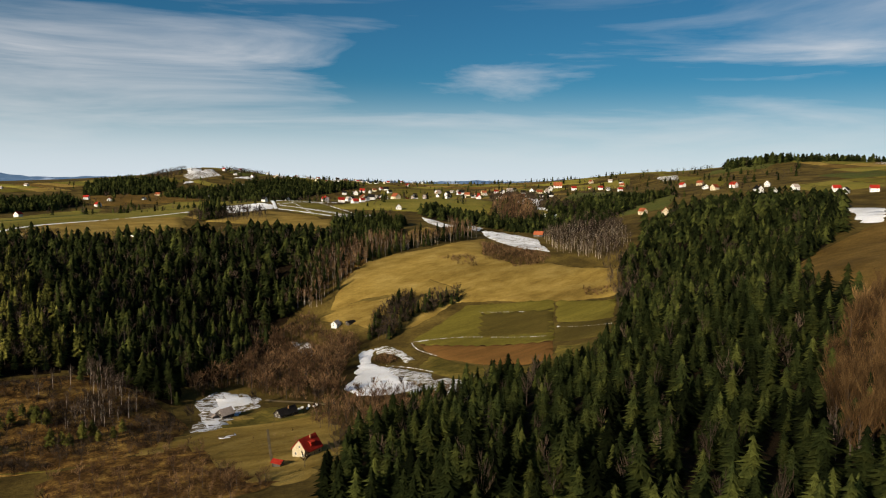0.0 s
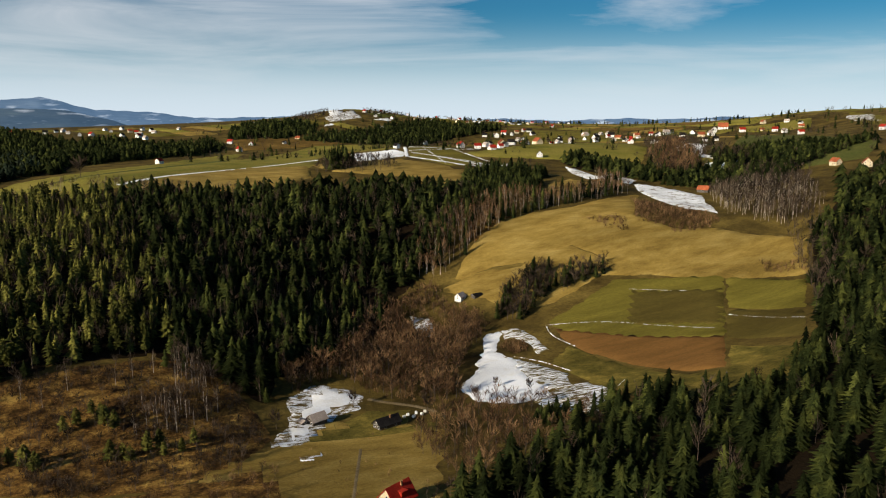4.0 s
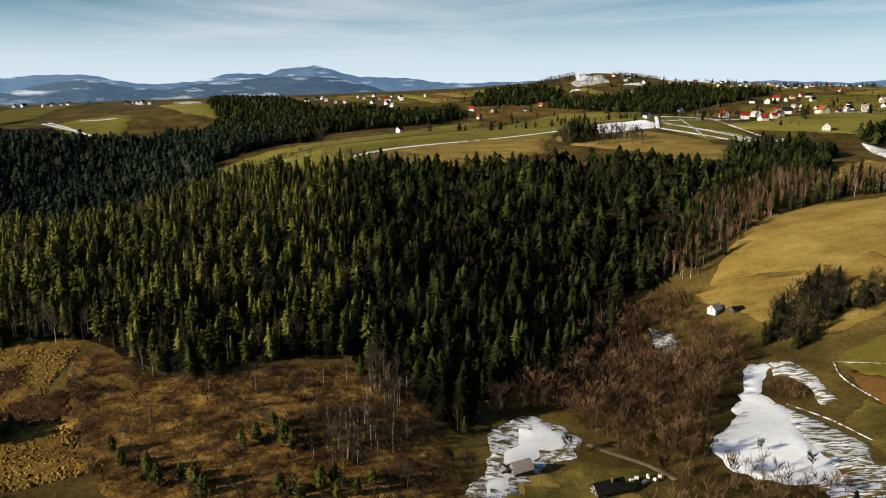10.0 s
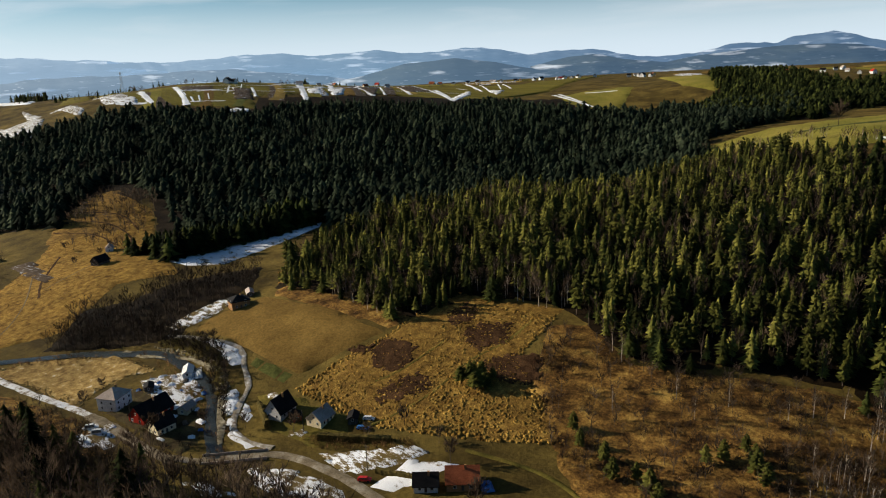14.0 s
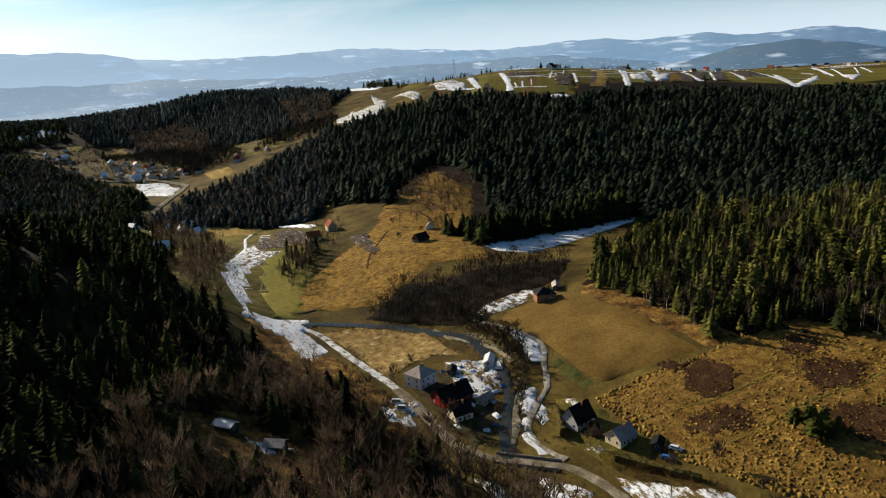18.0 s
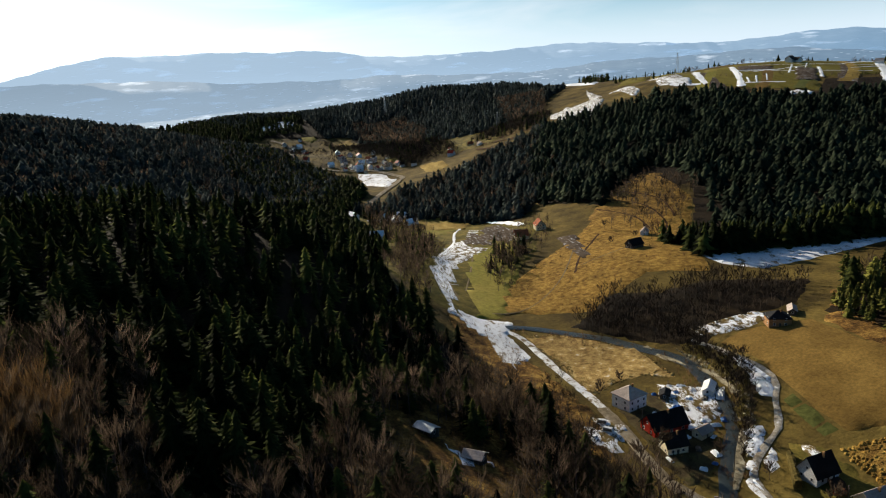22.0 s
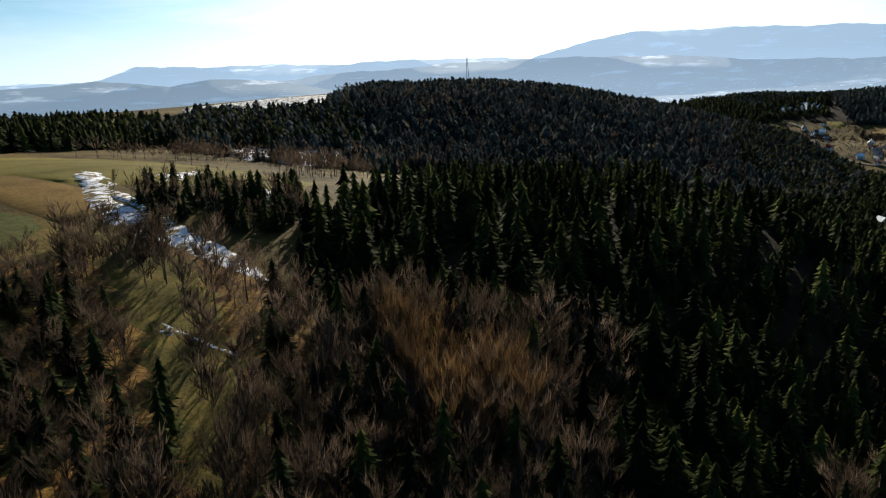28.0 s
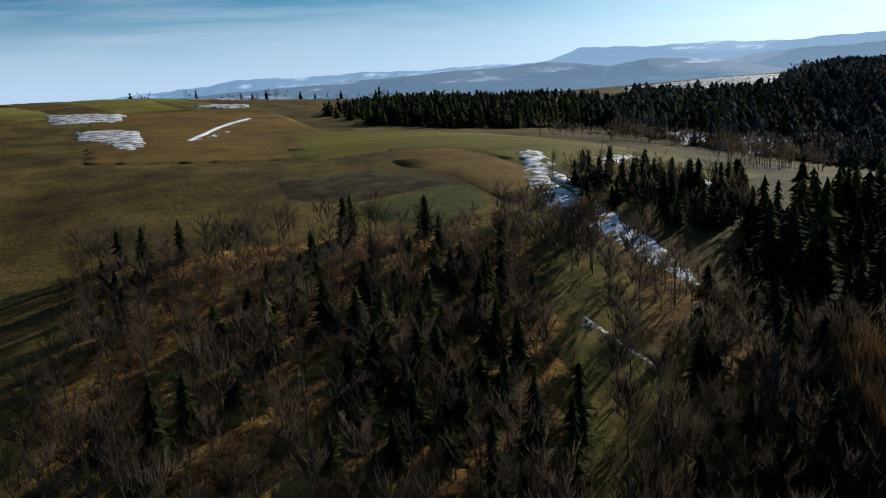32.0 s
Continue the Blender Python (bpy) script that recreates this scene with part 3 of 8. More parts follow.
patch("field", [(158, 290), (167, 246), (180, 211), (194, 203), (219, 234), (231, 199), (177, 141), (160, 149), (148, 193), (142, 224), (135, 267)], M_LAWN, "green grass below the tilled field", 0.28, 6.0, category="field")
patch("snow", [(2, 258), (14, 271), (29, 269), (37, 257), (34, 244), (25, 239), (18, 228), (11, 214), (1, 202), (-9, 206), (-3, 222), (2, 240)], M_PATCHY, "melting fringe of the snow round the barn", 0.3, 4.0, 2.0, category="snow")
patch("snow", [(122.6, 330), (134.6, 330), (128, 319), (118, 299), (121, 289), (123, 276), (119, 252), (122, 237), (116, 224), (110, 221), (102, 221), (90, 226), (83, 237), (82, 252), (98, 274), (114, 310)], M_SNOW, "patch of old snow on the field edge", 0.6, 4.0, 1.4, category="snow")
patch("snow", [(134, 330), (143, 329), (147, 313), (146, 289), (137, 284), (139, 304), (135, 314), (129, 316)], M_STREAKS, "arc of snow streaks round a clump of bushes", 0.5, 3.0, 0.8, category="snow")
patch("snow", [(117, 293), (130, 273), (138, 249), (129, 230), (119, 232), (116, 252), (120, 275)], M_STREAKS, "streaks of snow in the grass furrows", 0.5, 3.0, 1.0, category="snow")
patch("snow", [(114, 226), (131, 235), (140, 232), (144, 216), (122, 190), (115, 198), (108, 206), (106, 220)], M_STREAKS, "streaks of snow at the foot of the field", 0.52, 3.0, 1.0, category="snow")
patch("snow", [(368, 584), (385, 556), (394, 505), (380, 482), (357, 432), (352, 448), (343, 457), (340, 482), (344, 515), (348, 537)], M_SNOWY, "melting snow on the upper meadow", 0.8, 6.0, category="snow")
patch("snow", [(344, 692), (349, 655), (353, 628), (376, 638), (383, 601), (363, 580), (354, 611), (332, 609), (329, 645)], M_SNOWY, "snow-covered lane along the ridge", 0.6, 6.0, category="snow")
patch("field", [(298, 1296), (259, 842), (253, 695), (211, 699), (180, 764)], M_OLIVE, "terraced field with snow in the furrows", 0.5, 14.0, category="field")
patch("snow", [(119, 821), (178, 828), (184, 799), (175, 773), (115, 748)], M_SNOW, "snow field beside the terraces", 0.3, 6.0, category="snow")
patch("field", [(-282, 694), (-262, 735), (-240, 799), (-198, 837), (-177, 861), (-129, 905), (-71, 1060), (-3, 1180), (-20, 1010), (121, 1285), (284, 1322), (178, 828), (125, 862), (80, 811), (67, 736), (8, 609), (-22, 661), (-68, 605), (-106, 605), (-159, 569), (-220, 642)], M_GREEN, "green field over the hilltop", 0.4, 14.0, category="field")
patch("field", [(107, 595), (140, 632), (195, 677), (219, 674), (192, 602), (155, 587), (125, 577)], M_MEADOW, "dry yellow meadow at the wood edge", 0.4, 6.0, category="field")
patch("field", [(-694, 1141), (-677, 1207), (-615, 1253), (-539, 1058), (-578, 1024), (-643, 1053)], M_GREEN, "distant green field with snow lines", 0.4, 14.0, category="field")
patch("field", [(-661, 1444), (-570, 1468), (-428, 1165), (-508, 1209)], M_GREEN, "distant green field among woods", 0.4, 14.0, category="field")
patch("snow", [(-5, 210), (3, 229), (5, 241), (11, 257), (18, 267), (28, 266), (34, 257), (30, 246), (22, 241), (14, 228), (9, 217), (0, 206)], M_SNOW, "old snow round the grey barn", 0.5, 6.0, category="snow")
patch("field", [(15, 224), (34, 240), (56, 236), (48, 218), (65, 216), (62, 204), (-5, 203)], M_LAWN, "grassy yard meadow by the barn", 0.3, 6.0, category="field")
patch("field", [(-168, 268), (-152, 279), (-126, 264), (-90, 277), (-39, 293), (-20, 262), (-12, 242), (-6, 213), (-18, 190), (-45, 176), (-75, 178), (-111, 194), (-130, 210), (-152, 232)], M_SCRUB, "brown scrub-covered slope", 0.3, 6.0, category="field")
patch("field", [(-222, 226), (-221, 273), (-168, 285), (-165, 244), (-124, 213), (-148, 199), (-188, 183), (-230, 184), (-228, 205)], M_REED_BASE, "slope of tall golden dead grass", 0.34, 6.0, category="field")
patch("field", [(-313, 189), (-319, 202), (-315, 214), (-311, 230), (-266, 232), (-244, 231), (-223, 229), (-229, 215), (-232, 202), (-237, 190), (-257, 190), (-273, 191), (-292, 193)], M_BROWN_FIELD, "short brown pasture above the village", 0.36, 6.0, category="field")
patch("field", [(-262, 184), (-264, 190), (-238, 190), (-237, 183)], M_GREEN_DARK, "green strip beside the pasture", 0.45, 6.0, category="field")
patch("field", [(-367, 117), (-364, 138), (-331, 160), (-295, 162), (-304, 153), (-302, 138), (-291, 124), (-335, 124)], M_STRAW, "rough straw-coloured flats by the stream", 0.3, 6.0, category="field")
patch("snow", [(-520, 90), (-550, 104), (-590, 122), (-580, 132), (-549, 125), (-475, 104), (-413, 94), (-386, 92), (-385, 83), (-433, 82)], M_CROP_SNOW, "snow on the crescent field", 0.5, 6.0, category="snow")
patch("field", [(-551, 126), (-546, 154), (-518, 158), (-436, 130), (-392, 114), (-386, 97), (-414, 97), (-475, 107)], M_GREEN, "green crescent field by the stream", 0.45, 6.0, category="field")
patch("field", [(-579, 136), (-650, 152), (-642, 168), (-581, 174), (-543, 154)], M_PLOUGH, "ploughed plot with snow in the furrows", 0.5, 6.0, category="field")
patch("field", [(-432, 115), (-518, 192), (-620, 260), (-658, 313), (-570, 307), (-478, 261), (-397, 230), (-412, 200), (-383, 160), (-403, 116)], M_REED, "golden hillside of dead grass", 0.3, 6.0, category="field")
patch("field", [(-567, 220), (-620, 250), (-660, 300), (-650, 318), (-600, 312), (-560, 292), (-540, 262)], M_REED_BASE, "rough golden hillside below the forest", 0.34, 6.0, 2.0, category="field")
patch("snow", [(-428, 240), (-440, 270), (-442, 304), (-428, 340), (-424, 364), (-410, 348), (-402, 301), (-392, 258), (-408, 242)], M_SNOWY, "shaded snow at the forest foot", 0.4, 6.0, category="snow")
patch("field", [(-1069, 497), (-1084, 574), (-1113, 733), (-1164, 1129), (-931, 1341), (-1128, 2145), (-756, 1200), (-758, 937), (-895, 870), (-918, 653), (-841, 607), (-961, 509)], M_OLIVE, "strip fields along the ridge", 0.4, 14.0, category="field")
patch("snow", [(-1405, 512), (-1018, 457), (-979, 431), (-1290, 478)], M_PATCHY, "snow on the far ridge field", 0.8, 6.0, category="snow")
patch("snow", [(-1300, 440), (-1040, 412), (-940, 362), (-930, 332), (-1040, 332), (-1200, 380)], M_STREAKS, "snow on the far ridge slope", 0.8, 6.0, category="snow")
patch("field", [(-263, -334), (-304, -330), (-340, -294), (-331, -194), (-289, -170), (-263, -199), (-228, -214), (-221, -256)], M_OLIVE, "olive green field on the southern hill", 0.4, 6.0, category="field")
patch("snow", [(-240, -240), (-246, -226), (-236, -212), (-223, -191), (-223, -163), (-221, -143), (-217, -124), (-210, -108), (-206, -115), (-207, -134), (-206, -154), (-207, -175), (-216, -199), (-230, -222)], M_PATCHY, "snow along the wood edge", 0.6, 6.0, category="snow")
patch("snow", [(-626, -637), (-726, -595), (-765, -523), (-665, -475), (-620, -511), (-589, -584)], M_PATCHY, "snowy field on the southern ridge", 0.6, 6.0, category="snow")
patch("field", [(-83, -489), (-203, -546), (-207, -409), (-229, -358), (-152, -287), (-78, -324)], M_BROWN_FIELD, "brown tilled field with snow streaks", 0.4, 6.0, category="field")
ribbon("water", [(-373, 94), (-378, 120), (-355, 147), (-334, 159), (-308, 170), (-281, 169), (-259, 165), (-237, 151), (-214, 138)], 5.4, M_WATER, "shallow stream between stony banks", 0.35, "stream")
ribbon("road", [(-390, 85), (-380, 97), (-366, 115), (-322, 121), (-296, 124), (-279, 126)], 3.8, M_SNOW_TRACK, "narrow village road under melting snow", 0.5)
ribbon("road", [(-281, 125.6), (-261, 127), (-243, 127), (-225, 129)], 4.6, M_ROAD, "narrow grey village road", 0.55)
ribbon("track", [(-114, 610), (-45, 694), (74, 781)], 7.0, M_SNOW, "snow lying along a field lane", 0.8)


# ---- distance ----
def far_range(name, reach, skyline, mat, label, fold, base):
    """A range of hills round the rim; skyline: degrees of bearing left of +y and degrees of height over the eye."""
    b = np.arange(skyline[0][0], skyline[-1][0], 0.2)
    top = np.interp(b, [s[0] for s in skyline], [s[1] for s in skyline])
    rng = np.random.RandomState(int(reach))
    for f in (0.35, 0.9, 2.2):
        top = top + fold * 0.03 / f ** 0.6 * np.sin(b * f * 2.1 + rng.uniform(0, 6))
    rows = []
    for k, (r, h) in enumerate(((-1500, 0.0), (-900, 0.03), (-480, 0.12), (-300, 0.28), (-140, 0.62), (0, 1.0), (90, 0.7))):
        crest = 123 + reach * np.tan(np.radians(top))
        rr = reach + r + 40 * np.sin(b * 0.4 + 2 * k) * (0 < k < 5)
        z = base + (crest - base) * h * (1 + 0.05 * np.sin(b * 0.5 + k * 1.3) * (1 < k < 5))
        rows.append(np.stack([-np.sin(np.radians(b)) * rr, np.cos(np.radians(b)) * rr, z], -1))
    n = len(b)
    i = (np.arange(6)[:, None] * n + np.arange(n - 1)[None, :]).ravel()
    ob = mesh_object(name, np.concatenate(rows), np.stack([i, i + 1, i + n + 1, i + n], 1), [mat], smooth=True)
    return tagged(ob, label, "mountains", kind="structure")


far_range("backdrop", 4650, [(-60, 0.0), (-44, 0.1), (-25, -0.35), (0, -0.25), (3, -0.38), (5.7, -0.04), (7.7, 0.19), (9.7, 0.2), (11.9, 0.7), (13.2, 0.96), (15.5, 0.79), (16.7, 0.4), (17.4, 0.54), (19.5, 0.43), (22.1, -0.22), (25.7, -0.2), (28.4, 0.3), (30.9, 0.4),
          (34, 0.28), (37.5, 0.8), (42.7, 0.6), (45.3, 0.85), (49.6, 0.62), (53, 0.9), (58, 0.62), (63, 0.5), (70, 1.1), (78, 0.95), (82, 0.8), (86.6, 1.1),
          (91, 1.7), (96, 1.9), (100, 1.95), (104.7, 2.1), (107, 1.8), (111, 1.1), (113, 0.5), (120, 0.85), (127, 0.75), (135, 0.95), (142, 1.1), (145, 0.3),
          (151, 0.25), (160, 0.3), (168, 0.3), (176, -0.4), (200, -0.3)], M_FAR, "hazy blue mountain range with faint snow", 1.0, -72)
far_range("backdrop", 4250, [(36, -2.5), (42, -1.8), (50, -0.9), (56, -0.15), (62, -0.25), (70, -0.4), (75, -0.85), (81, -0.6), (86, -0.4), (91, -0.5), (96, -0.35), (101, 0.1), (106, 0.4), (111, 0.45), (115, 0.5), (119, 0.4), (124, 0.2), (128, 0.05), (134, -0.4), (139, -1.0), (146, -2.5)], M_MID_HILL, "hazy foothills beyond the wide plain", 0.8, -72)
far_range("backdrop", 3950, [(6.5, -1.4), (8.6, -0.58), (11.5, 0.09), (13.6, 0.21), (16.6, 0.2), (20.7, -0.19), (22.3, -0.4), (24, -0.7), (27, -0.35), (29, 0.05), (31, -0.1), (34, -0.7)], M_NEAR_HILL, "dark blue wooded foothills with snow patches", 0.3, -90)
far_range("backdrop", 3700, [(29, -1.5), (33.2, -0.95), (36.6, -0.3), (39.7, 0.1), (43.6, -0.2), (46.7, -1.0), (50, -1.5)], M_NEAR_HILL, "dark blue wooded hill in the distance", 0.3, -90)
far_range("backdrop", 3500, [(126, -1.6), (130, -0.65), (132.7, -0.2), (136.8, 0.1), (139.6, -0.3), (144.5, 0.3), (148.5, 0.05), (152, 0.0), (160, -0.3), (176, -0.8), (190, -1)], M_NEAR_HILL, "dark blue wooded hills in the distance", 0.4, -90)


# ---- woods ----
def spruce_shape(seed, tiers, points, radius=0.2, foot=0.06, full=0.8):
    """A spruce one metre high: layers of drooping boughs with gaps between, round a dense core on a trunk.
    Returns verts, triangles and slots (0 needles, 1 bark)."""
    rng = np.random.RandomState(seed)
    v, f, s = [], [], []
    for k in range(3):
        a = k * 2.094
        v.append((0.016 * math.cos(a), 0.016 * math.sin(a), -0.02))
    v.append((0, 0, 0.7))
    f += [(0, 1, 3), (1, 2, 3), (2, 0, 3)]
    s += [1, 1, 1]
    for k in range(4):
        a = k * 1.571 + rng.uniform(-0.3, 0.3)
        v.append((radius * 0.42 * math.cos(a), radius * 0.42 * math.sin(a), foot))
    v.append((0, 0, 0.96))
    f += [(4 + k, 4 + (k + 1) % 4, 8) for k in range(4)]
    s += [0] * 4
    gap = (0.95 - foot) / tiers
    for t in range(tiers):
        u = t / tiers
        low, tall = foot + gap * (t + rng.uniform(-0.2, 0.2)), gap * rng.uniform(1.45, 1.9)
        r = radius * (1 - u) ** full * rng.uniform(0.75, 1.15) + 0.01
        i = len(v)
        ox, oy = rng.uniform(-0.015, 0.015, 2) * (1 - u)
        v.append((ox, oy, min(1.0, low + tall)))
        turn = rng.uniform(0, 6.28)
        for p in range(points):
            a = turn + 6.283 * p / points + rng.uniform(-0.2, 0.2)
            long = p % 2 == 0
            rr = r * (rng.uniform(0.7, 1.3) if long else rng.uniform(0.3, 0.55))
            v.append((ox + rr * math.cos(a), oy + rr * math.sin(a), low + (rng.uniform(-0.5, 0.25) * gap if long else rng.uniform(0.1, 0.35) * tall)))
        for p in range(points):
            f.append((i, i + 1 + p, i + 1 + (p + 1) % points))
            s.append(0)
    return np.array(v), np.array(f), np.array(s)


def pine_shape(seed, tiers, points=12):
    """A pine one metre high: a bare lower trunk and a loose uneven crown of rising boughs."""
    rng = np.random.RandomState(seed)
    v, f, s = [], [], []
    for k in range(3):
        a = k * 2.094
        v.append((0.018 * math.cos(a), 0.018 * math.sin(a), -0.02))
    v.append((0, 0, 0.85))
    f += [(0, 1, 3), (1, 2, 3), (2, 0, 3)]
    s += [1, 1, 1]
    foot = rng.uniform(0.12, 0.3)
    for t in range(tiers):
        u = (t + rng.uniform(0, 0.6)) / tiers
        low = foot + (0.96 - foot) * u
        wide = 0.2 * (1 - u) ** 0.55 * (0.75 + 0.25 * min(1, u * 5)) + 0.015
        boughs = points // 2
        turn = rng.uniform(0, 6.28)
        for p in range(boughs):
            a = turn + 6.283 * p / boughs + rng.uniform(-0.4, 0.4)
            r, rise, half = wide * rng.uniform(0.55, 1.2), rng.uniform(-0.02, 0.05), rng.uniform(0.3, 0.5)
            i = len(v)
            v += [(0, 0, low + 0.1 * (1 - u) + 0.04), (r * 0.6 * math.cos(a - half), r * 0.6 * math.sin(a - half), low + rise - 0.015), (r * math.cos(a), r * math.sin(a), low + rise + 0.012),
                  (r * 0.6 * math.cos(a + half), r * 0.6 * math.sin(a + half), low + rise - 0.015), (r * 0.5 * math.cos(a), r * 0.5 * math.sin(a), low + rise + 0.06)]
            f += [(i, i + 1, i + 4), (i + 1, i + 2, i + 4), (i + 2, i + 3, i + 4), (i + 3, i, i + 4)]
            s += [0, 0, 0, 0]
    return np.array(v), np.array(f), np.array(s)


def bare_shape(seed, limbs, twigs, spread_out=0.26, bark=1, thick=1.0):
    """A leafless tree one metre high: trunk, rising limbs and many thin twigs."""
    rng = np.random.RandomState(seed)
    v = [(0.016 * math.cos(a), 0.016 * math.sin(a), -0.02) for a in (0, 2.1, 4.2)] + [(rng.uniform(-0.02, 0.02), rng.uniform(-0.02, 0.02), 0.86)]
    f, s = [(0, 1, 3), (1, 2, 3), (2, 0, 3)], [bark] * 3
    for _ in range(limbs):
        z, a = rng.uniform(0.28, 0.7), rng.uniform(0, 6.28)
        reach = spread_out * rng.uniform(0.55, 1.0) * (1.15 - 0.5 * z)
        start, end = np.array([0, 0, z]), np.array([math.cos(a) * reach, math.sin(a) * reach, z + rng.uniform(0.14, 0.3)])
        across = np.array([-math.sin(a), math.cos(a), 0]) * 0.005
        i = len(v)
        v += [tuple(start - across), tuple(start + across), tuple(end)]
        f.append((i, i + 1, i + 2))
        s.append(bark)
        for _ in range(twigs):
            b0 = start + (end - start) * rng.uniform(0.25, 1.0)
            b = rng.uniform(0, 6.28)
            way = (np.array([math.cos(b) * 0.05, math.sin(b) * 0.05, rng.uniform(0.06, 0.15)]) + (end - start) * 0.2) * rng.uniform(0.6, 1.3)
            w = np.cross(way, rng.uniform(-1, 1, 3))
            w = w / max(np.linalg.norm(w), 1e-6) * rng.uniform(0.0018, 0.004) * thick
            i = len(v)
            v += [tuple(b0 - w), tuple(b0 + w), tuple(b0 + way)]
            f.append((i, i + 1, i + 2))
            s.append(0)
    return np.array(v), np.array(f), np.array(s)


def shrub_shape(seed, stems):
    """A leafless shrub one metre high."""
    rng = np.random.RandomState(seed)
    v, f = [], []
    for _ in range(stems):
        a, lean = rng.uniform(0, 6.28), rng.uniform(0.05, 0.55)
        foot = np.array([math.cos(a), math.sin(a), 0]) * lean * 0.35
        tip = np.array([math.cos(a) * lean, math.sin(a) * lean, rng.uniform(0.5, 1.0)]) + rng.uniform(-0.12, 0.12, 3)
        w = np.array([-math.sin(a), math.cos(a), 0]) * rng.uniform(0.006, 0.016)
        i = len(v)
        v += [tuple(foot - w), tuple(foot + w), tuple(tip)]
        f.append((i, i + 1, i + 2))
        j = len(v)
        mid, out = (foot + tip) / 2, tip + rng.uniform(-0.25, 0.25, 3)
        v += [tuple(mid - w * 0.7), tuple(mid + w * 0.7), tuple(out)]
        f.append((j, j + 1, j + 2))
    return np.array(v), np.array(f), np.zeros(len(f), int)


def tussock_shape(seed):
    """A clump of dead grass: a ragged leaning mound one metre high."""
    rng = np.random.RandomState(seed)
    lean = rng.uniform(-0.3, 0.3, 2)
    rim = [((0.7 + rng.uniform(-0.2, 0.25)) * math.cos(a), (0.7 + rng.uniform(-0.2, 0.25)) * math.sin(a), -0.2) for a in np.arange(7) * 0.898]
    top = [(x * 0.5 + lean[0], y * 0.5 + lean[1], rng.uniform(0.5, 1.0)) for x, y, _ in rim]
    f = []
    for i in range(7):
        j = (i + 1) % 7
        f += [(i, j, 7 + j), (i, 7 + j, 7 + i), (14, 7 + i, 7 + j)]
    return np.array(rim + top + [(lean[0], lean[1], 0.75)]), np.array(f), np.zeros(len(f), int)


TUSSOCKS = [tussock_shape(s) for s in range(6)]
SPRUCE_CLOSE = [spruce_shape(s + 100, 16, 14, wide_) for s, wide_ in enumerate((0.19, 0.23, 0.2, 0.17, 0.24, 0.21))]
SPRUCE_NEAR = [spruce_shape(s, 10, 12, wide_) for s, wide_ in enumerate((0.18, 0.22, 0.2, 0.17, 0.23, 0.19))]
SPRUCE_MID = [spruce_shape(s + 20, 7, 10, wide_) for s, wide_ in enumerate((0.22, 0.27, 0.24, 0.2, 0.29))]
SPRUCE_FAR = [spruce_shape(s + 40, 4, 8, radius=wide_, full=0.7) for s, wide_ in enumerate((0.26, 0.32, 0.29, 0.35))]
PINE_NEAR = [pine_shape(s, 10, 14) for s in range(8)]
BARE_NEAR = [bare_shape(s, 15, 11, 0.3, thick=2.2) for s in range(6)]
BARE_MID = [bare_shape(s + 7, 10, 8, thick=2.6) for s in range(4)]
BARE_FAR = [bare_shape(s + 17, 7, 6, 0.32, thick=6.0) for s in range(4)]
BARE_CLOSE = [bare_shape(s + 70, 16, 19, 0.3, thick=0.9) for s in range(6)]
LARCH_SLIM = [bare_shape(s + 50, 26, 22, 0.17, thick=0.8) for s in range(4)]
SLIM_BARE = [bare_shape(s + 30, 13, 9, 0.16, thick=1.6) for s in range(4)]
SHRUBS = [shrub_shape(s, 26) for s in range(5)]


def scattered(poly, gap, seed, keep=1.0, out=()):
    """Places spread unevenly over a polygon, about gap metres apart, leaving the polygons in out free."""
    rng = np.random.RandomState(seed)
    lo, hi = np.min(poly, 0), np.max(poly, 0)
    g = np.stack(np.meshgrid(np.arange(lo[0], hi[0], gap), np.arange(lo[1], hi[1], gap)), -1).reshape(-1, 2)
    g = g + rng.uniform(-0.48, 0.48, g.shape) * gap
    ok = inside(list(poly), g) & (rng.uniform(size=len(g)) < keep)
    for o in out:
        ok &= ~inside(list(o), g)
    return g[ok]


def clumped(spots):
    """Trees of like age stand together: a slow rise and fall of their heights over the wood."""
    x, y = spots[:, 0], spots[:, 1]
    return 1 + 0.13 * np.sin(x / 17 + 1.7 * np.sin(y / 29)) * np.sin(y / 21 + 1.3 * np.sin(x / 37)) + 0.12 * np.sin(x / 61 + y / 83) * np.sin(y / 57 - x / 91)


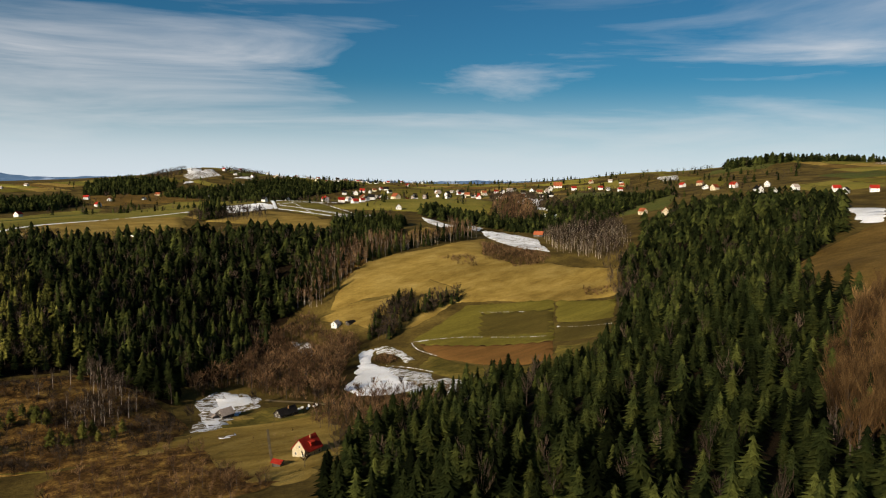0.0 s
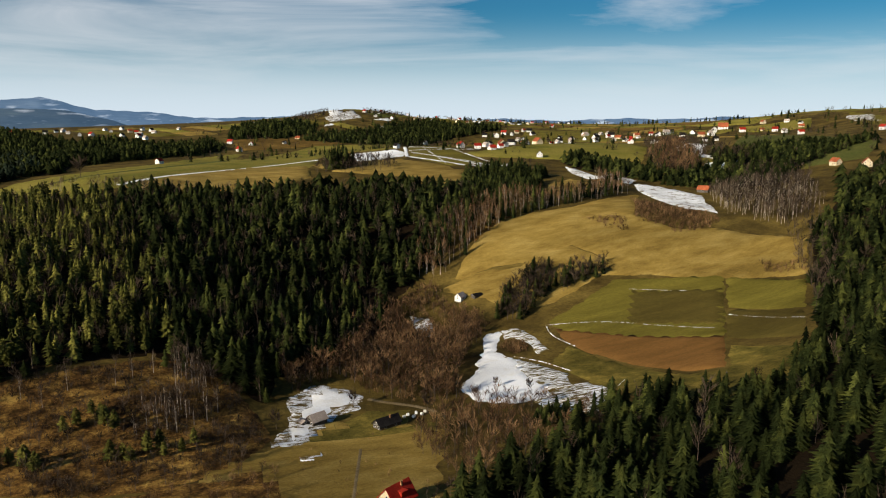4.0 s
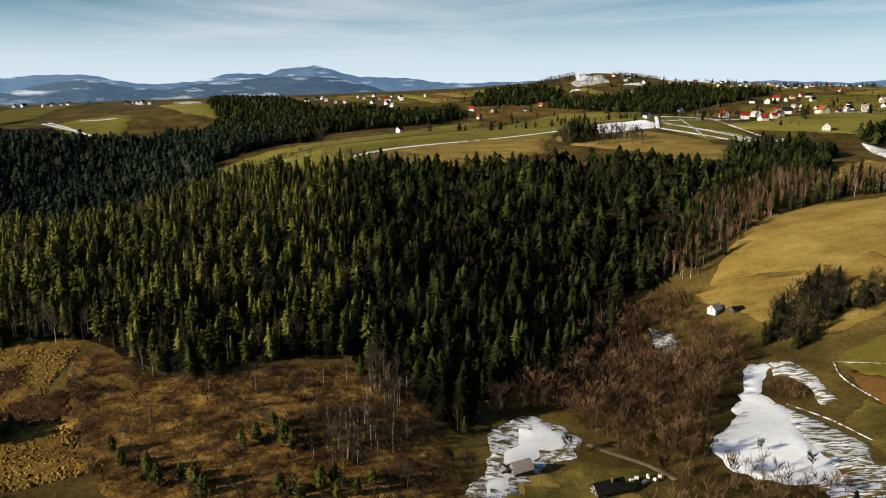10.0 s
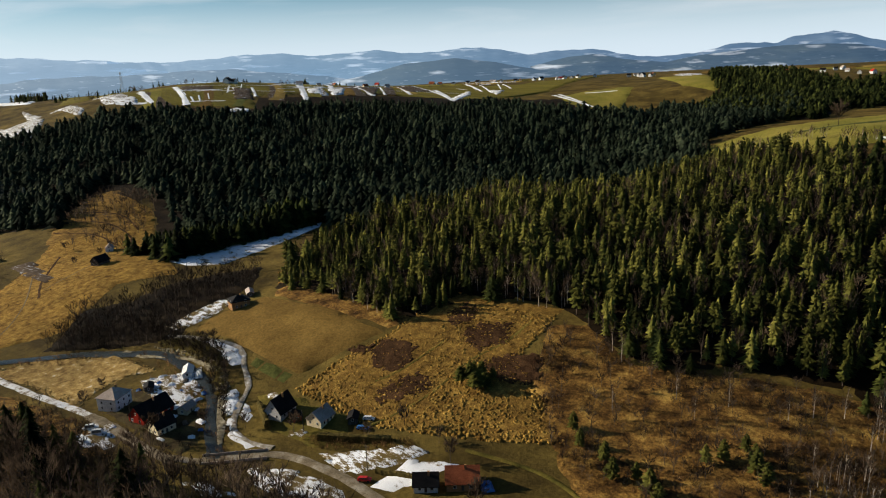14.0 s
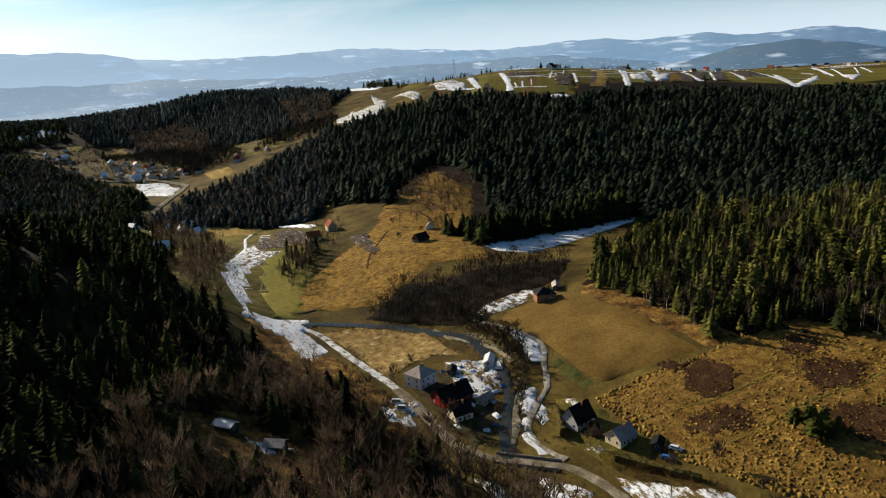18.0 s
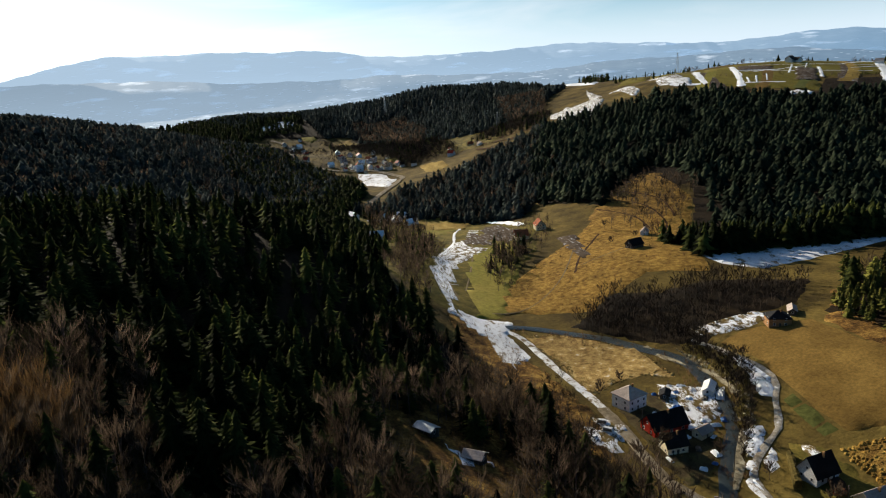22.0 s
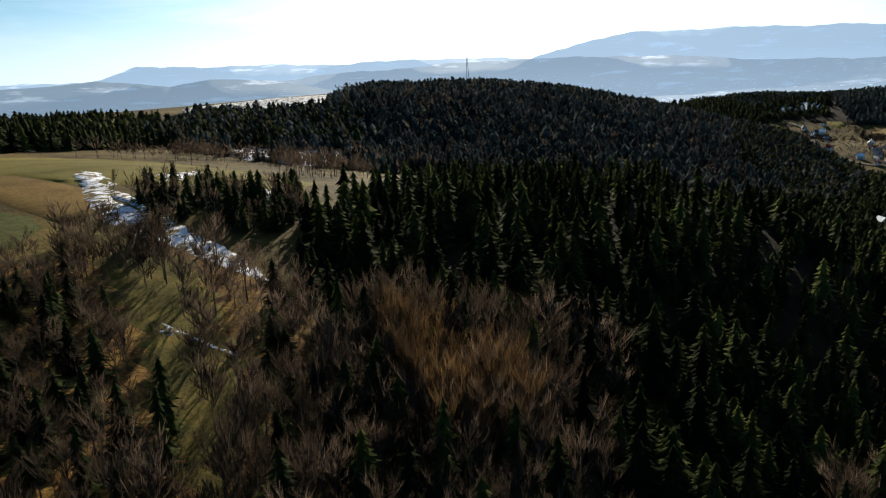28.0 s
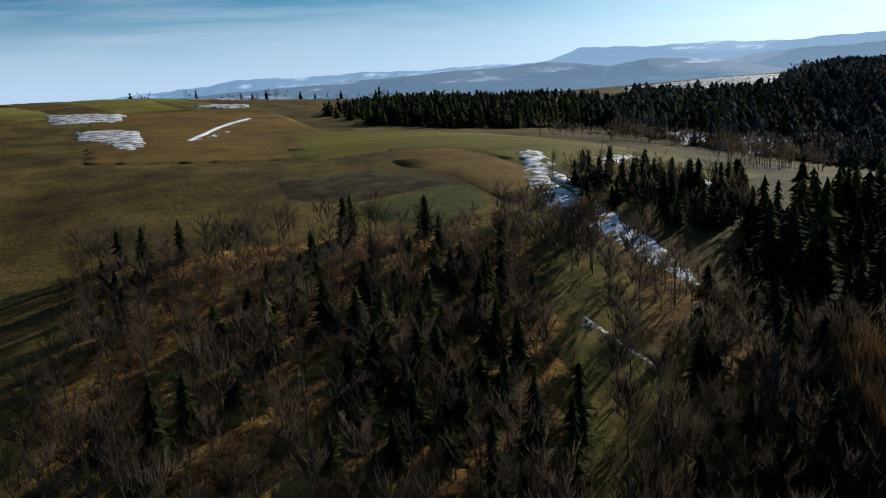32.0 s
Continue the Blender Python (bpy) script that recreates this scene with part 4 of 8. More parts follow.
def wood(name, spots, shapes, tall, mats, label, seed, sink=0.3, wide=(0.85, 1.2), category="trees"):
    """Trees that stand too close to count, joined into one mesh."""
    rng = np.random.RandomState(seed)
    spots = np.asarray(spots, float)
    if not len(spots):
        return None
    z = ground_heights(spots) - sink
    pick, h = rng.randint(len(shapes), size=len(spots)), rng.uniform(*tall, len(spots)) * clumped(spots)
    w, a = h * rng.uniform(*wide, len(spots)), rng.uniform(0, 6.283, len(spots))
    vs, fs, ss, ts, n = [], [], [], [], 0
    shade = np.clip(rng.normal(0.5, 0.24, len(spots)), 0, 1)
    for k, (sv, sf, sl) in enumerate(shapes):
        m = pick == k
        c, q, i = int(m.sum()), np.cos(a[m])[:, None], np.sin(a[m])[:, None]
        x = (sv[None, :, 0] * q - sv[None, :, 1] * i) * w[m][:, None] + spots[m, 0][:, None]
        y = (sv[None, :, 0] * i + sv[None, :, 1] * q) * w[m][:, None] + spots[m, 1][:, None]
        zz = sv[None, :, 2] * h[m][:, None] + z[m][:, None]
        vs.append(np.stack([x, y, zz], -1).reshape(-1, 3))
        fs.append((sf[None] + n + (np.arange(c) * len(sv))[:, None, None]).reshape(-1, 3))
        ss.append(np.tile(sl, c))
        ts.append(np.repeat(shade[m], len(sv)))
        n += c * len(sv)
    ob = mesh_object(name, np.concatenate(vs), np.concatenate(fs), mats, np.concatenate(ss), tones=np.concatenate(ts))
    return tagged(ob, label, category, kind="stuff")


SPUR = [(-351, 270), (-300, 262), (-248, 250), (-217, 272), (-174, 282), (-140, 268), (-125, 263), (-60, 290), (-30, 270), (-8, 248), (-2, 275), (27, 295), (50, 335), (78, 395),
        (118, 440), (150, 480), (205, 545), (181, 579), (113, 600), (41, 596), (-67, 585), (-138, 541), (-175, 560), (-230, 600), (-300, 480), (-370, 360)]
PINES = [(-217, 275), (-174, 284), (-125, 266), (-60, 292), (-45, 310), (-62, 350), (-70, 420), (-90, 480), (-120, 530), (-175, 555), (-230, 580), (-300, 480), (-370, 360), (-351, 272), (-300, 265), (-248, 253)]
WEST_LOW = [(-760, 45), (-877, 108), (-935, 202), (-963, 268), (-989, 310), (-840, 255), (-694, 289), (-718, 234), (-644, 186), (-710, 119)]
WEST = [(-500, 273), (-430, 290), (-421, 366), (-395, 342), (-340, 400), (-290, 560), (-250, 660), (-290, 760), (-240, 900), (-300, 1100), (-430, 1040), (-560, 1030), (-674, 1100), (-760, 1000),
        (-850, 870), (-905, 653), (-841, 600), (-940, 505), (-940, 440), (-985, 300), (-840, 250), (-680, 210), (-595, 244), (-604, 323)]
SOUTH = [(-315, 85), (-262, 52), (-238, -24), (-205, -70), (-215, -110), (-261, -136), (-330, -148), (-420, -172), (-500, -190), (-560, -140), (-600, -60), (-565, 30), (-455, 50), (-375, 68)]
SOUTH_FAR = [(-884, 32), (-700, -30), (-640, -110), (-590, -240), (-500, -270), (-430, -330), (-420, -420), (-480, -500), (-580, -560), (-620, -505), (-665, -470), (-765, -515), (-900, -560), (-1064, -470),
             (-1200, -400), (-1330, -230), (-1200, -60), (-1000, 30)]
MIDDLE = [(-1934, -338), (-2000, 74), (-1900, 480), (-1550, 520), (-1443, 448), (-1306, 387), (-1247, 241), (-1356, 103), (-1633, 57), (-1681, -150)]
EAST = [(34, 118), (58, 140), (84, 160), (106, 176), (132, 188), (180, 150), (233, 195), (285, 250), (330, 300), (370, 350), (424, 384), (480, 440), (622, 445), (608, 301), (423, 187), (321, 146), (300, 136), (262, 100), (240, 78), (222, 52), (205, 24), (150, -40), (110, -85), (60, -110), (30, -40), (8, 40), (14, 84)]
UPPER = [(410, 540), (470, 500), (560, 560), (700, 600), (640, 700), (560, 720), (500, 640), (430, 620)]
EYE_MID = np.array([-40.0, 20.0])


def banded(spots, near, far):
    d = np.hypot(*(spots - EYE_MID).T)
    return spots[d < near], spots[(d >= near) & (d < far)], spots[d >= far]


def conifers(poly, gap, seed, tall, label, near=400, far=560, mats=None, keep=0.84, out=()):
    spots = scattered(wavering(list(poly), 14, 5.0, seed), gap, seed, keep, out)
    x, y = spots.T
    spots = spots[np.sin(x / 9 + 2 * np.sin(y / 13)) * np.sin(y / 11 + 2 * np.sin(x / 15)) > -0.78]
    a, b, c = banded(spots, near, far)
    mats = mats or [M_SPRUCE, M_BARK]
    d = np.hypot(*(a - EYE_MID).T)
    for k, (s, shapes) in enumerate(((a[d < 260], SPRUCE_CLOSE), (a[d >= 260], SPRUCE_NEAR), (b, SPRUCE_MID), (c, SPRUCE_FAR))):
        wood("spruce_wood", s, shapes, (tall[0] * 0.86, tall[1] * 0.86), mats, label, seed + k, wide=(1.3, 1.9))


patch("forest_floor", SPUR, M_SHADE_FLOOR, "needle-strewn forest floor, darkened for tree shade", 0.2, 14.0, category="forest floor")
patch("forest_floor", WEST, M_SHADE_FLOOR, "needle-strewn forest floor, darkened for tree shade", 0.2, 18.0, category="forest floor")
patch("forest_floor", SOUTH, M_SHADE_FLOOR, "needle-strewn forest floor, darkened for tree shade", 0.2, 14.0, category="forest floor")
patch("forest_floor", EAST, M_SHADE_FLOOR, "needle-strewn forest floor, darkened for tree shade", 0.2, 14.0, category="forest floor")
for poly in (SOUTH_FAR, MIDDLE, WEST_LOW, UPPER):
    patch("forest_floor", poly, M_SHADE_FLOOR, "needle-strewn forest floor, darkened for tree shade", 0.8, 14.0, category="forest floor")
conifers(SPUR, 7.2, 11, (9, 23), "dense dark spruce wood on the spur", out=(PINES,))
conifers(WEST_LOW, 7.0, 19, (10, 17), "dark mixed wood above the valley floor", mats=[M_HAZED_SPRUCE, M_BARK])
wood("bare_wood", scattered(WEST_LOW, 8, 20, 0.6), BARE_MID, (8, 14), [M_TWIG, M_BARK], "leafless trees among the spruces", 20)
wood("bare_wood", scattered(SPUR, 9, 21, 0.6), BARE_MID, (11, 16), [M_TWIG, M_BARK], "bare brown trees among the spruces", 21, wide=(0.8, 1.2))
wood("bare_wood", scattered(EAST, 15, 22, 0.4), BARE_NEAR, (11, 16), [M_TWIG, M_BARK], "bare trees among the spruces", 22, wide=(0.6, 0.9))
wood("spruce_clump", scattered(PINES, 9.5, 23, 0.5), SPRUCE_NEAR, (9, 14), [M_SPRUCE, M_BARK], "dark spruces among the pines", 23)
spots_p = scattered(wavering(PINES, 12, 5.0, 12), 6.4, 12, 0.85)
wood("pine_wood", spots_p, PINE_NEAR[:4] + SPRUCE_NEAR, (9, 19), [M_PINE, M_BARK], "sunlit olive-green pine wood", 12, wide=(1.0, 1.5))
for k, poly in enumerate(([(-220, 262), (-217, 272), (-197, 276), (-181, 279), (-166, 286), (-172, 302), (-197, 310), (-223, 304), (-241, 290)], [(-274, 240), (-251, 236), (-228, 236), (-220, 252), (-242, 264), (-257, 260), (-278, 256)], [(-46, 262), (-38, 258), (-31, 266), (-32, 288), (-43, 299), (-50, 285)], [(-61, 220), (-52, 216), (-36, 228), (-41, 250), (-50, 250)])):
    wood("birch_wood", scattered(wavering(poly, 8, 3, 97 + k), 4.6, 97 + k, 0.8), SLIM_BARE, (7, 13), [M_TWIG, M_BIRCH], "leafless birches at the edge of the pine wood", 97 + k, wide=(1.0, 1.4))
EDGE_PINES = [(-316, 238), (-285, 240), (-262, 240), (-244, 239), (-228, 238), (-214, 250), (-212, 262), (-221, 276), (-248, 258), (-300, 268), (-345, 272)]
patch("forest_floor", EDGE_PINES, M_SHADE_FLOOR, "needle-strewn forest floor, darkened for tree shade", 0.55, 6.0, 2.0, category="forest floor")
wood("pine_wood", scattered(wavering(EDGE_PINES, 8, 3.0, 71), 5.6, 71, 0.85), PINE_NEAR[:4] + SPRUCE_NEAR, (8, 15), [M_PINE, M_BARK], "olive-green pines above the brown pasture", 71, wide=(1.0, 1.5))
wood("spruce_clump", scattered(EDGE_PINES, 9.0, 74, 0.5), SPRUCE_NEAR, (8, 13), [M_SPRUCE, M_BARK], "spruces among the pines above the pasture", 74)
wood("bare_wood", scattered(PINES, 11, 75, 0.35), BARE_NEAR, (9, 15), [M_TWIG, M_BARK], "brown leafless trees among the pines", 75, wide=(0.6, 0.9))
RIDGE_CLEAR = [(-1397, 610), (-1049, 577), (-1031, 714), (-1022, 875), (-1068, 1136), (-927, 1307), (-826, 1302), (-556, 1226), (-418, 924), (-465, 907), (-506, 882), (-551, 882), (-665, 940), (-705, 807), (-800, 688), (-809, 562), (-908, 500), (-989, 438)]
HILL_CLEAR = [(-590, 235), (-640, 280), (-690, 312), (-650, 335), (-564, 318), (-470, 272), (-430, 240)]
conifers(WEST, 7.2, 13, (10, 20), "dark spruce forest on the long slope", 330, 480, out=(RIDGE_CLEAR, HILL_CLEAR), mats=[M_DARK_FIR, M_BARK])
conifers(SOUTH, 7.4, 14, (9, 22), "dark spruce forest on the shaded hill")
GLADES = ([(-450, -382), (-508, -400), (-466, -345), (-425, -334)], [(-508, -368), (-558, -356), (-495, -312), (-448, -304)])
conifers(SOUTH_FAR, 6.4, 15, (11, 18), "dark spruce forest on the far hill", 330, 620, out=GLADES, mats=[M_HAZED_SPRUCE, M_BARK])
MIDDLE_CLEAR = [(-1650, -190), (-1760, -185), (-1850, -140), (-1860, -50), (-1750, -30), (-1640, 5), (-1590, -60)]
conifers(MIDDLE, 8.0, 16, (12, 19), "dark forest on the distant ridge", mats=[M_HAZED_SPRUCE, M_BARK], out=(MIDDLE_CLEAR, [(-1567, 10), (-1620, 60), (-1515, 84)]))
wood("bare_wood", scattered(SOUTH_FAR, 10.0, 95, 0.6, GLADES), BARE_FAR, (9, 15), [M_TWIG, M_BARK], "leafless trees among the far spruces", 95, wide=(0.8, 1.1))
for k, poly in enumerate(([(-1698, 64), (-1660, 188), (-1433, 203), (-1229, 166), (-1412, 98)], [(-1609, 377), (-1507, 456), (-1266, 391), (-1262, 323)])):
    wood("bare_wood", scattered(poly, 8.0, 96 + k, 0.9), BARE_FAR, (12, 18), [M_TWIG, M_BARK], "brown leafless wood on the ridge slope", 96 + k, wide=(0.9, 1.3))
conifers(EAST, 6.8, 17, (9, 21), "dense green spruce wood below the fields")
conifers(UPPER, 8.0, 18, (10, 16), "spruce wood above the meadow")
THICKET = [(43, 352), (69, 389), (108, 405), (127, 369), (125, 336), (108, 310), (95, 290), (80, 255), (81, 236), (61, 238), (39, 261), (28, 283), (5, 262), (0, 280), (28, 300)]
HEDGE = [(137, 348), (150, 375), (174, 397), (191, 404), (196, 390), (181, 365), (165, 354), (151, 338)]
HEDGE_EAST = [(186, 366), (196, 384), (210, 394), (221, 388), (235, 386), (226, 374), (206, 368), (192, 362)]
COTTAGE_CLEAR = [(112, 378), (118, 372), (136, 374), (148, 388), (135, 400), (110, 396)]
STREAM_SNOW = [(82, 388), (106, 376), (106, 340), (90, 332), (80, 356)]
BIRCHES = [(96, 429), (114, 414), (142, 433), (161, 455), (190, 474), (227, 486), (279, 502), (332, 530), (328, 566), (290, 532), (250, 520), (225, 538), (176, 515), (127, 469)]
HUT_WOOD = [(400, 505), (362, 432), (372, 380), (420, 390), (470, 470), (460, 520)]
DARK_BELT = [(-371, 141), (-380, 157), (-401, 172), (-382, 194), (-384, 224), (-374, 248), (-364, 266), (-332, 237), (-330, 200), (-315, 185), (-319, 176), (-335, 165)]
NEAR_SOUTH = [(-300, 92), (-250, 100), (-205, 112), (-160, 85), (-128, 40), (-125, -10), (-140, -60), (-205, -70), (-238, -24), (-262, 52)]
SOUTH_MIX = [(-60, -100), (-75, -190), (-150, -175), (-174, -160), (-213, -158), (-209, -107), (-205, -77), (-212, -53), (-150, -15), (-112, -30)]
CLEARING = [(-196, -176), (-210, -156), (-208, -132), (-194, -108), (-182, -92), (-176, -78), (-160, -60), (-140, -50), (-135, -62), (-148, -84), (-163, -106), (-178, -139)]
LARCHES = [(-205, -66), (-198, -40), (-199, -24), (-180, -14), (-168, -30), (-181, -50)]
PLOT = [(88, 196), (110, 212), (122, 202), (102, 184)]
LOW_RIGHT = [(44, 195), (58, 217), (82, 235), (105, 225), (128, 204), (110, 180), (84, 164), (56, 144), (46, 160)]
SCRUB = [(-168, 266), (-152, 276), (-126, 262), (-90, 275), (-39, 290), (-22, 262), (-14, 242), (-8, 213), (-20, 192), (-45, 178), (-75, 180), (-111, 196), (-130, 212), (-152, 234)]
NORTH_WOOD = [(-430, 1160), (-330, 1210), (-250, 1150), (-150, 1190), (-60, 1230), (-70, 1120), (-180, 1000), (-300, 900), (-400, 1000)]
HUTS_CLEAR = [(-252, 46), (-240, 80), (-212, 80), (-190, 68), (-194, 50), (-220, 40)]
patch("field", [(-5, 206), (14, 232), (48, 222), (62, 206), (48, 160), (40, 130), (10, 100), (-40, 150), (-30, 195)], M_MEADOW, "dry golden grass round the red-roofed house", 0.25, 5.0, 3.0)
wood("bare_thicket", scattered(THICKET, 4.2, 31, 0.85, (COTTAGE_CLEAR, STREAM_SNOW)), BARE_NEAR, (6, 12), [M_RUST_TWIG, M_BARK], "russet leafless alder thicket along the stream", 31, wide=(1.0, 1.5))
wood("shrub_thicket", scattered(THICKET, 3.2, 32, 0.7), SHRUBS, (2.5, 5), [M_RUST_TWIG], "russet leafless shrubs", 32)
wood("bare_hedge", np.concatenate([scattered(HEDGE, 3.8, 33, 0.9, (COTTAGE_CLEAR,)), scattered(HEDGE_EAST, 3.8, 99, 0.9)]), BARE_NEAR, (7, 14), [M_TWIG, M_BARK], "leafless trees between the fields", 33, wide=(1.0, 1.4))
wood("spruce_clump", np.concatenate([scattered(HEDGE, 8, 34, 0.5, (COTTAGE_CLEAR,)), scattered(HEDGE_EAST, 6, 34, 0.5)]), SPRUCE_NEAR, (9, 16), [M_SPRUCE, M_BARK], "spruces among the leafless trees", 34, wide=(1.3, 1.8))
wood("birch_wood", scattered(BIRCHES, 5.0, 35, 0.85, (COTTAGE_CLEAR,)), SLIM_BARE, (10, 16), [M_RUST_TWIG, M_BIRCH], "leafless birch wood with pale trunks", 35)
DARK_KNOLL = [(150, 492), (193, 587), (220, 655), (279, 680), (300, 652), (265, 577), (245, 528), (222, 545), (180, 520)]
patch("forest_floor", DARK_KNOLL, M_SHADE_FLOOR, "needle-strewn forest floor, darkened for tree shade", 0.5, 8.0, category="forest floor")
conifers(DARK_KNOLL, 6.2, 94, (11, 18), "dark spruces above the birches", 400, 900, out=([(253, 535), (276, 585), (313, 612), (326, 585), (300, 537), (272, 526)],))
wood("spruce_clump", scattered(BIRCHES, 9, 36, 0.6), SPRUCE_NEAR, (13, 20), [M_SPRUCE, M_BARK], "spruces scattered among birches", 36)
wood("birch_wood", scattered(HUT_WOOD, 5.5, 37, 0.9), SLIM_BARE, (12, 17), [M_TWIG, M_BIRCH], "leafless birch wood by the timber hut", 37)
patch("forest_floor", DARK_BELT, M_SHADE_FLOOR, "ground under alders, darkened for their shade", 0.3, 6.0, 2.0, category="forest floor")
wood("bare_thicket", scattered(DARK_BELT, 4.2, 38, 0.85), BARE_MID, (6, 11), [M_DARK_TWIG, M_BARK], "dark leafless trees along the side stream", 38, wide=(1.0, 1.4))
near_out = (HUTS_CLEAR,)
BAND = [(-300, 62), (-262, 48), (-225, 28), (-188, 26), (-166, 8), (-186, -6), (-215, -12), (-236, -24), (-262, 20)]
conifers(BAND, 6.2, 88, (10, 21), "dense dark spruces above the village", out=near_out)
wood("bare_wood", scattered(NEAR_SOUTH, 4.5, 39, 0.85, near_out + (BAND,)), BARE_CLOSE, (9, 18), [M_TWIG, M_BARK], "leafless brown wood above the village", 39, wide=(0.9, 1.3))
wood("spruce_clump", scattered(NEAR_SOUTH, 8.5, 40, 0.65, near_out), SPRUCE_CLOSE, (10, 21), [M_SPRUCE, M_BARK], "spruces in the leafless wood", 40, wide=(1.2, 1.7))
patch("forest_floor", SOUTH_MIX, M_SCRUB, "brown leaf litter on the southern slope", 0.2, 7.0, 2.0, category="forest floor")
patch("field", CLEARING, M_LAWN, "mossy green grass in the clearing", 0.3, 5.0, 1.5)
patch("snow", [(-177, -113), (-177, -103), (-178, -88), (-174, -84), (-172, -97), (-171, -107)], M_PATCHY, "thin snow in the clearing", 0.5, 3.0, category="snow")
wood("spruce_clump", scattered(SOUTH_MIX, 9.5, 24, 0.4, (CLEARING,)), SPRUCE_CLOSE, (9, 15), [M_SPRUCE, M_BARK], "dark spruces on the southern slope", 24, wide=(1.3, 1.7))
wood("bare_wood", scattered(SOUTH_MIX, 4.9, 42, 0.8, (CLEARING,)), BARE_CLOSE, (8, 14), [M_TWIG, M_BARK], "leafless trees on the southern slope", 42)
wood("shrub_thicket", scattered(SOUTH_MIX, 5.0, 43, 0.6), SHRUBS, (2, 4), [M_TWIG], "brown leafless shrubs", 43)
wood("bare_thicket", scattered(LOW_RIGHT, 4.5, 44, 0.8, (PLOT,)), BARE_NEAR, (6, 11), [M_RUST_TWIG, M_BARK], "brown leafless trees below the spruce wood", 44)
brush = scattered(SCRUB, 2.3, 45, 0.9)
bx, by = brush.T
thickly = np.sin(bx / 8 + 1.8 * np.sin(by / 11)) * np.sin(by / 7 + 1.6 * np.sin(bx / 13))
wood("shrub_thicket", brush[thickly > 0.02], SHRUBS, (1.8, 4.8), [M_DARK_TWIG], "dark brown brush in clumps on the sunny slope", 45, wide=(1.0, 1.5))
wood("shrub_thicket", brush[(thickly <= 0.02) & (thickly > -0.28)][::2], SHRUBS, (0.8, 2.6), [M_RUST_TWIG], "russet scrub on the sunny slope", 92)
wood("dead_grass", brush[thickly < -0.3], TUSSOCKS, (0.4, 0.9), [M_REED], "tussocks of dead grass in the scrub", 93, category="grass")
wood("bare_wood", scattered(SCRUB, 5.6, 46, 0.7), BARE_NEAR, (4, 10), [M_TWIG, M_BARK], "young leafless trees in the scrub", 46)
conifers(NORTH_WOOD, 9.0, 47, (14, 21), "dark wood behind the hill field")
conifers([(1, 1425), (1, 1660), (88, 1666), (150, 1590), (93, 1440)], 9.0, 48, (14, 20), "distant dark wood below the hill")
conifers([(1000, 800), (1180, 690), (1330, 640), (1270, 820), (1130, 900)], 12.0, 49, (14, 20), "dark wood along the eastern crest")
wood("bare_wood", scattered([(500, 680), (560, 640), (600, 780), (640, 880), (590, 880), (540, 780)], 8, 50, 0.8), BARE_FAR, (10, 15), [M_TWIG, M_BARK], "leafless wood beside the snow field", 50)
wood("bare_wood", scattered([(60, 690), (90, 670), (150, 680), (150, 720), (100, 740), (70, 725)], 6, 51, 0.8), BARE_MID, (10, 16), [M_TWIG, M_BARK], "leafless trees at the wood edge", 51)
wood("spruce_clump", scattered([(70, 700), (95, 690), (110, 730), (85, 745)], 7, 52, 0.8), SPRUCE_MID, (16, 24), [M_SPRUCE, M_BARK], "dark spruces on the hilltop", 52)
wood("bare_wood", scattered([(-520, 215), (-560, 260), (-600, 240), (-640, 300), (-600, 330), (-520, 275)], 7, 53, 0.8), BARE_MID, (9, 14), [M_TWIG, M_BARK], "leafless trees at the forest foot", 53)
wood("bare_wood", scattered([(-280, 690), (-200, 620), (-100, 590), (20, 600), (20, 612), (-100, 604), (-190, 640)], 6, 54, 0.8), BARE_MID, (7, 12), [M_TWIG, M_BIRCH], "leafless trees below the hill field", 54)
wood("bare_wood", scattered([(-330, -230), (-400, -270), (-470, -300), (-460, -250), (-380, -215)], 7, 55, 0.8), BARE_MID, (9, 14), [M_TWIG, M_BARK], "leafless trees in the hollow", 55)
wood("dead_grass", scattered([(-222, 226), (-221, 262), (-168, 278), (-165, 244), (-124, 213), (-148, 199), (-188, 183), (-230, 184), (-228, 205)], 1.1, 56, 0.85), TUSSOCKS, (0.65, 1.15), [M_REED], "tussocks of tall golden dead grass", 56, wide=(1.0, 1.5), category="grass")
wood("dead_grass", scattered([(-367, 117), (-364, 138), (-331, 160), (-295, 162), (-304, 153), (-302, 138), (-291, 124), (-335, 124)], 1.4, 57, 0.88), TUSSOCKS, (0.55, 1.0), [M_STRAW], "tussocks of pale dead grass on the flats", 57, wide=(1.1, 1.7), category="grass")
wood("dead_grass", scattered([(-432, 115), (-518, 192), (-600, 260), (-570, 300), (-478, 261), (-397, 230), (-412, 200), (-383, 160), (-403, 116)], 2.3, 58, 0.8), TUSSOCKS, (0.35, 0.9), [M_REED], "tussocks of golden dead grass on the hillside", 58, category="grass")

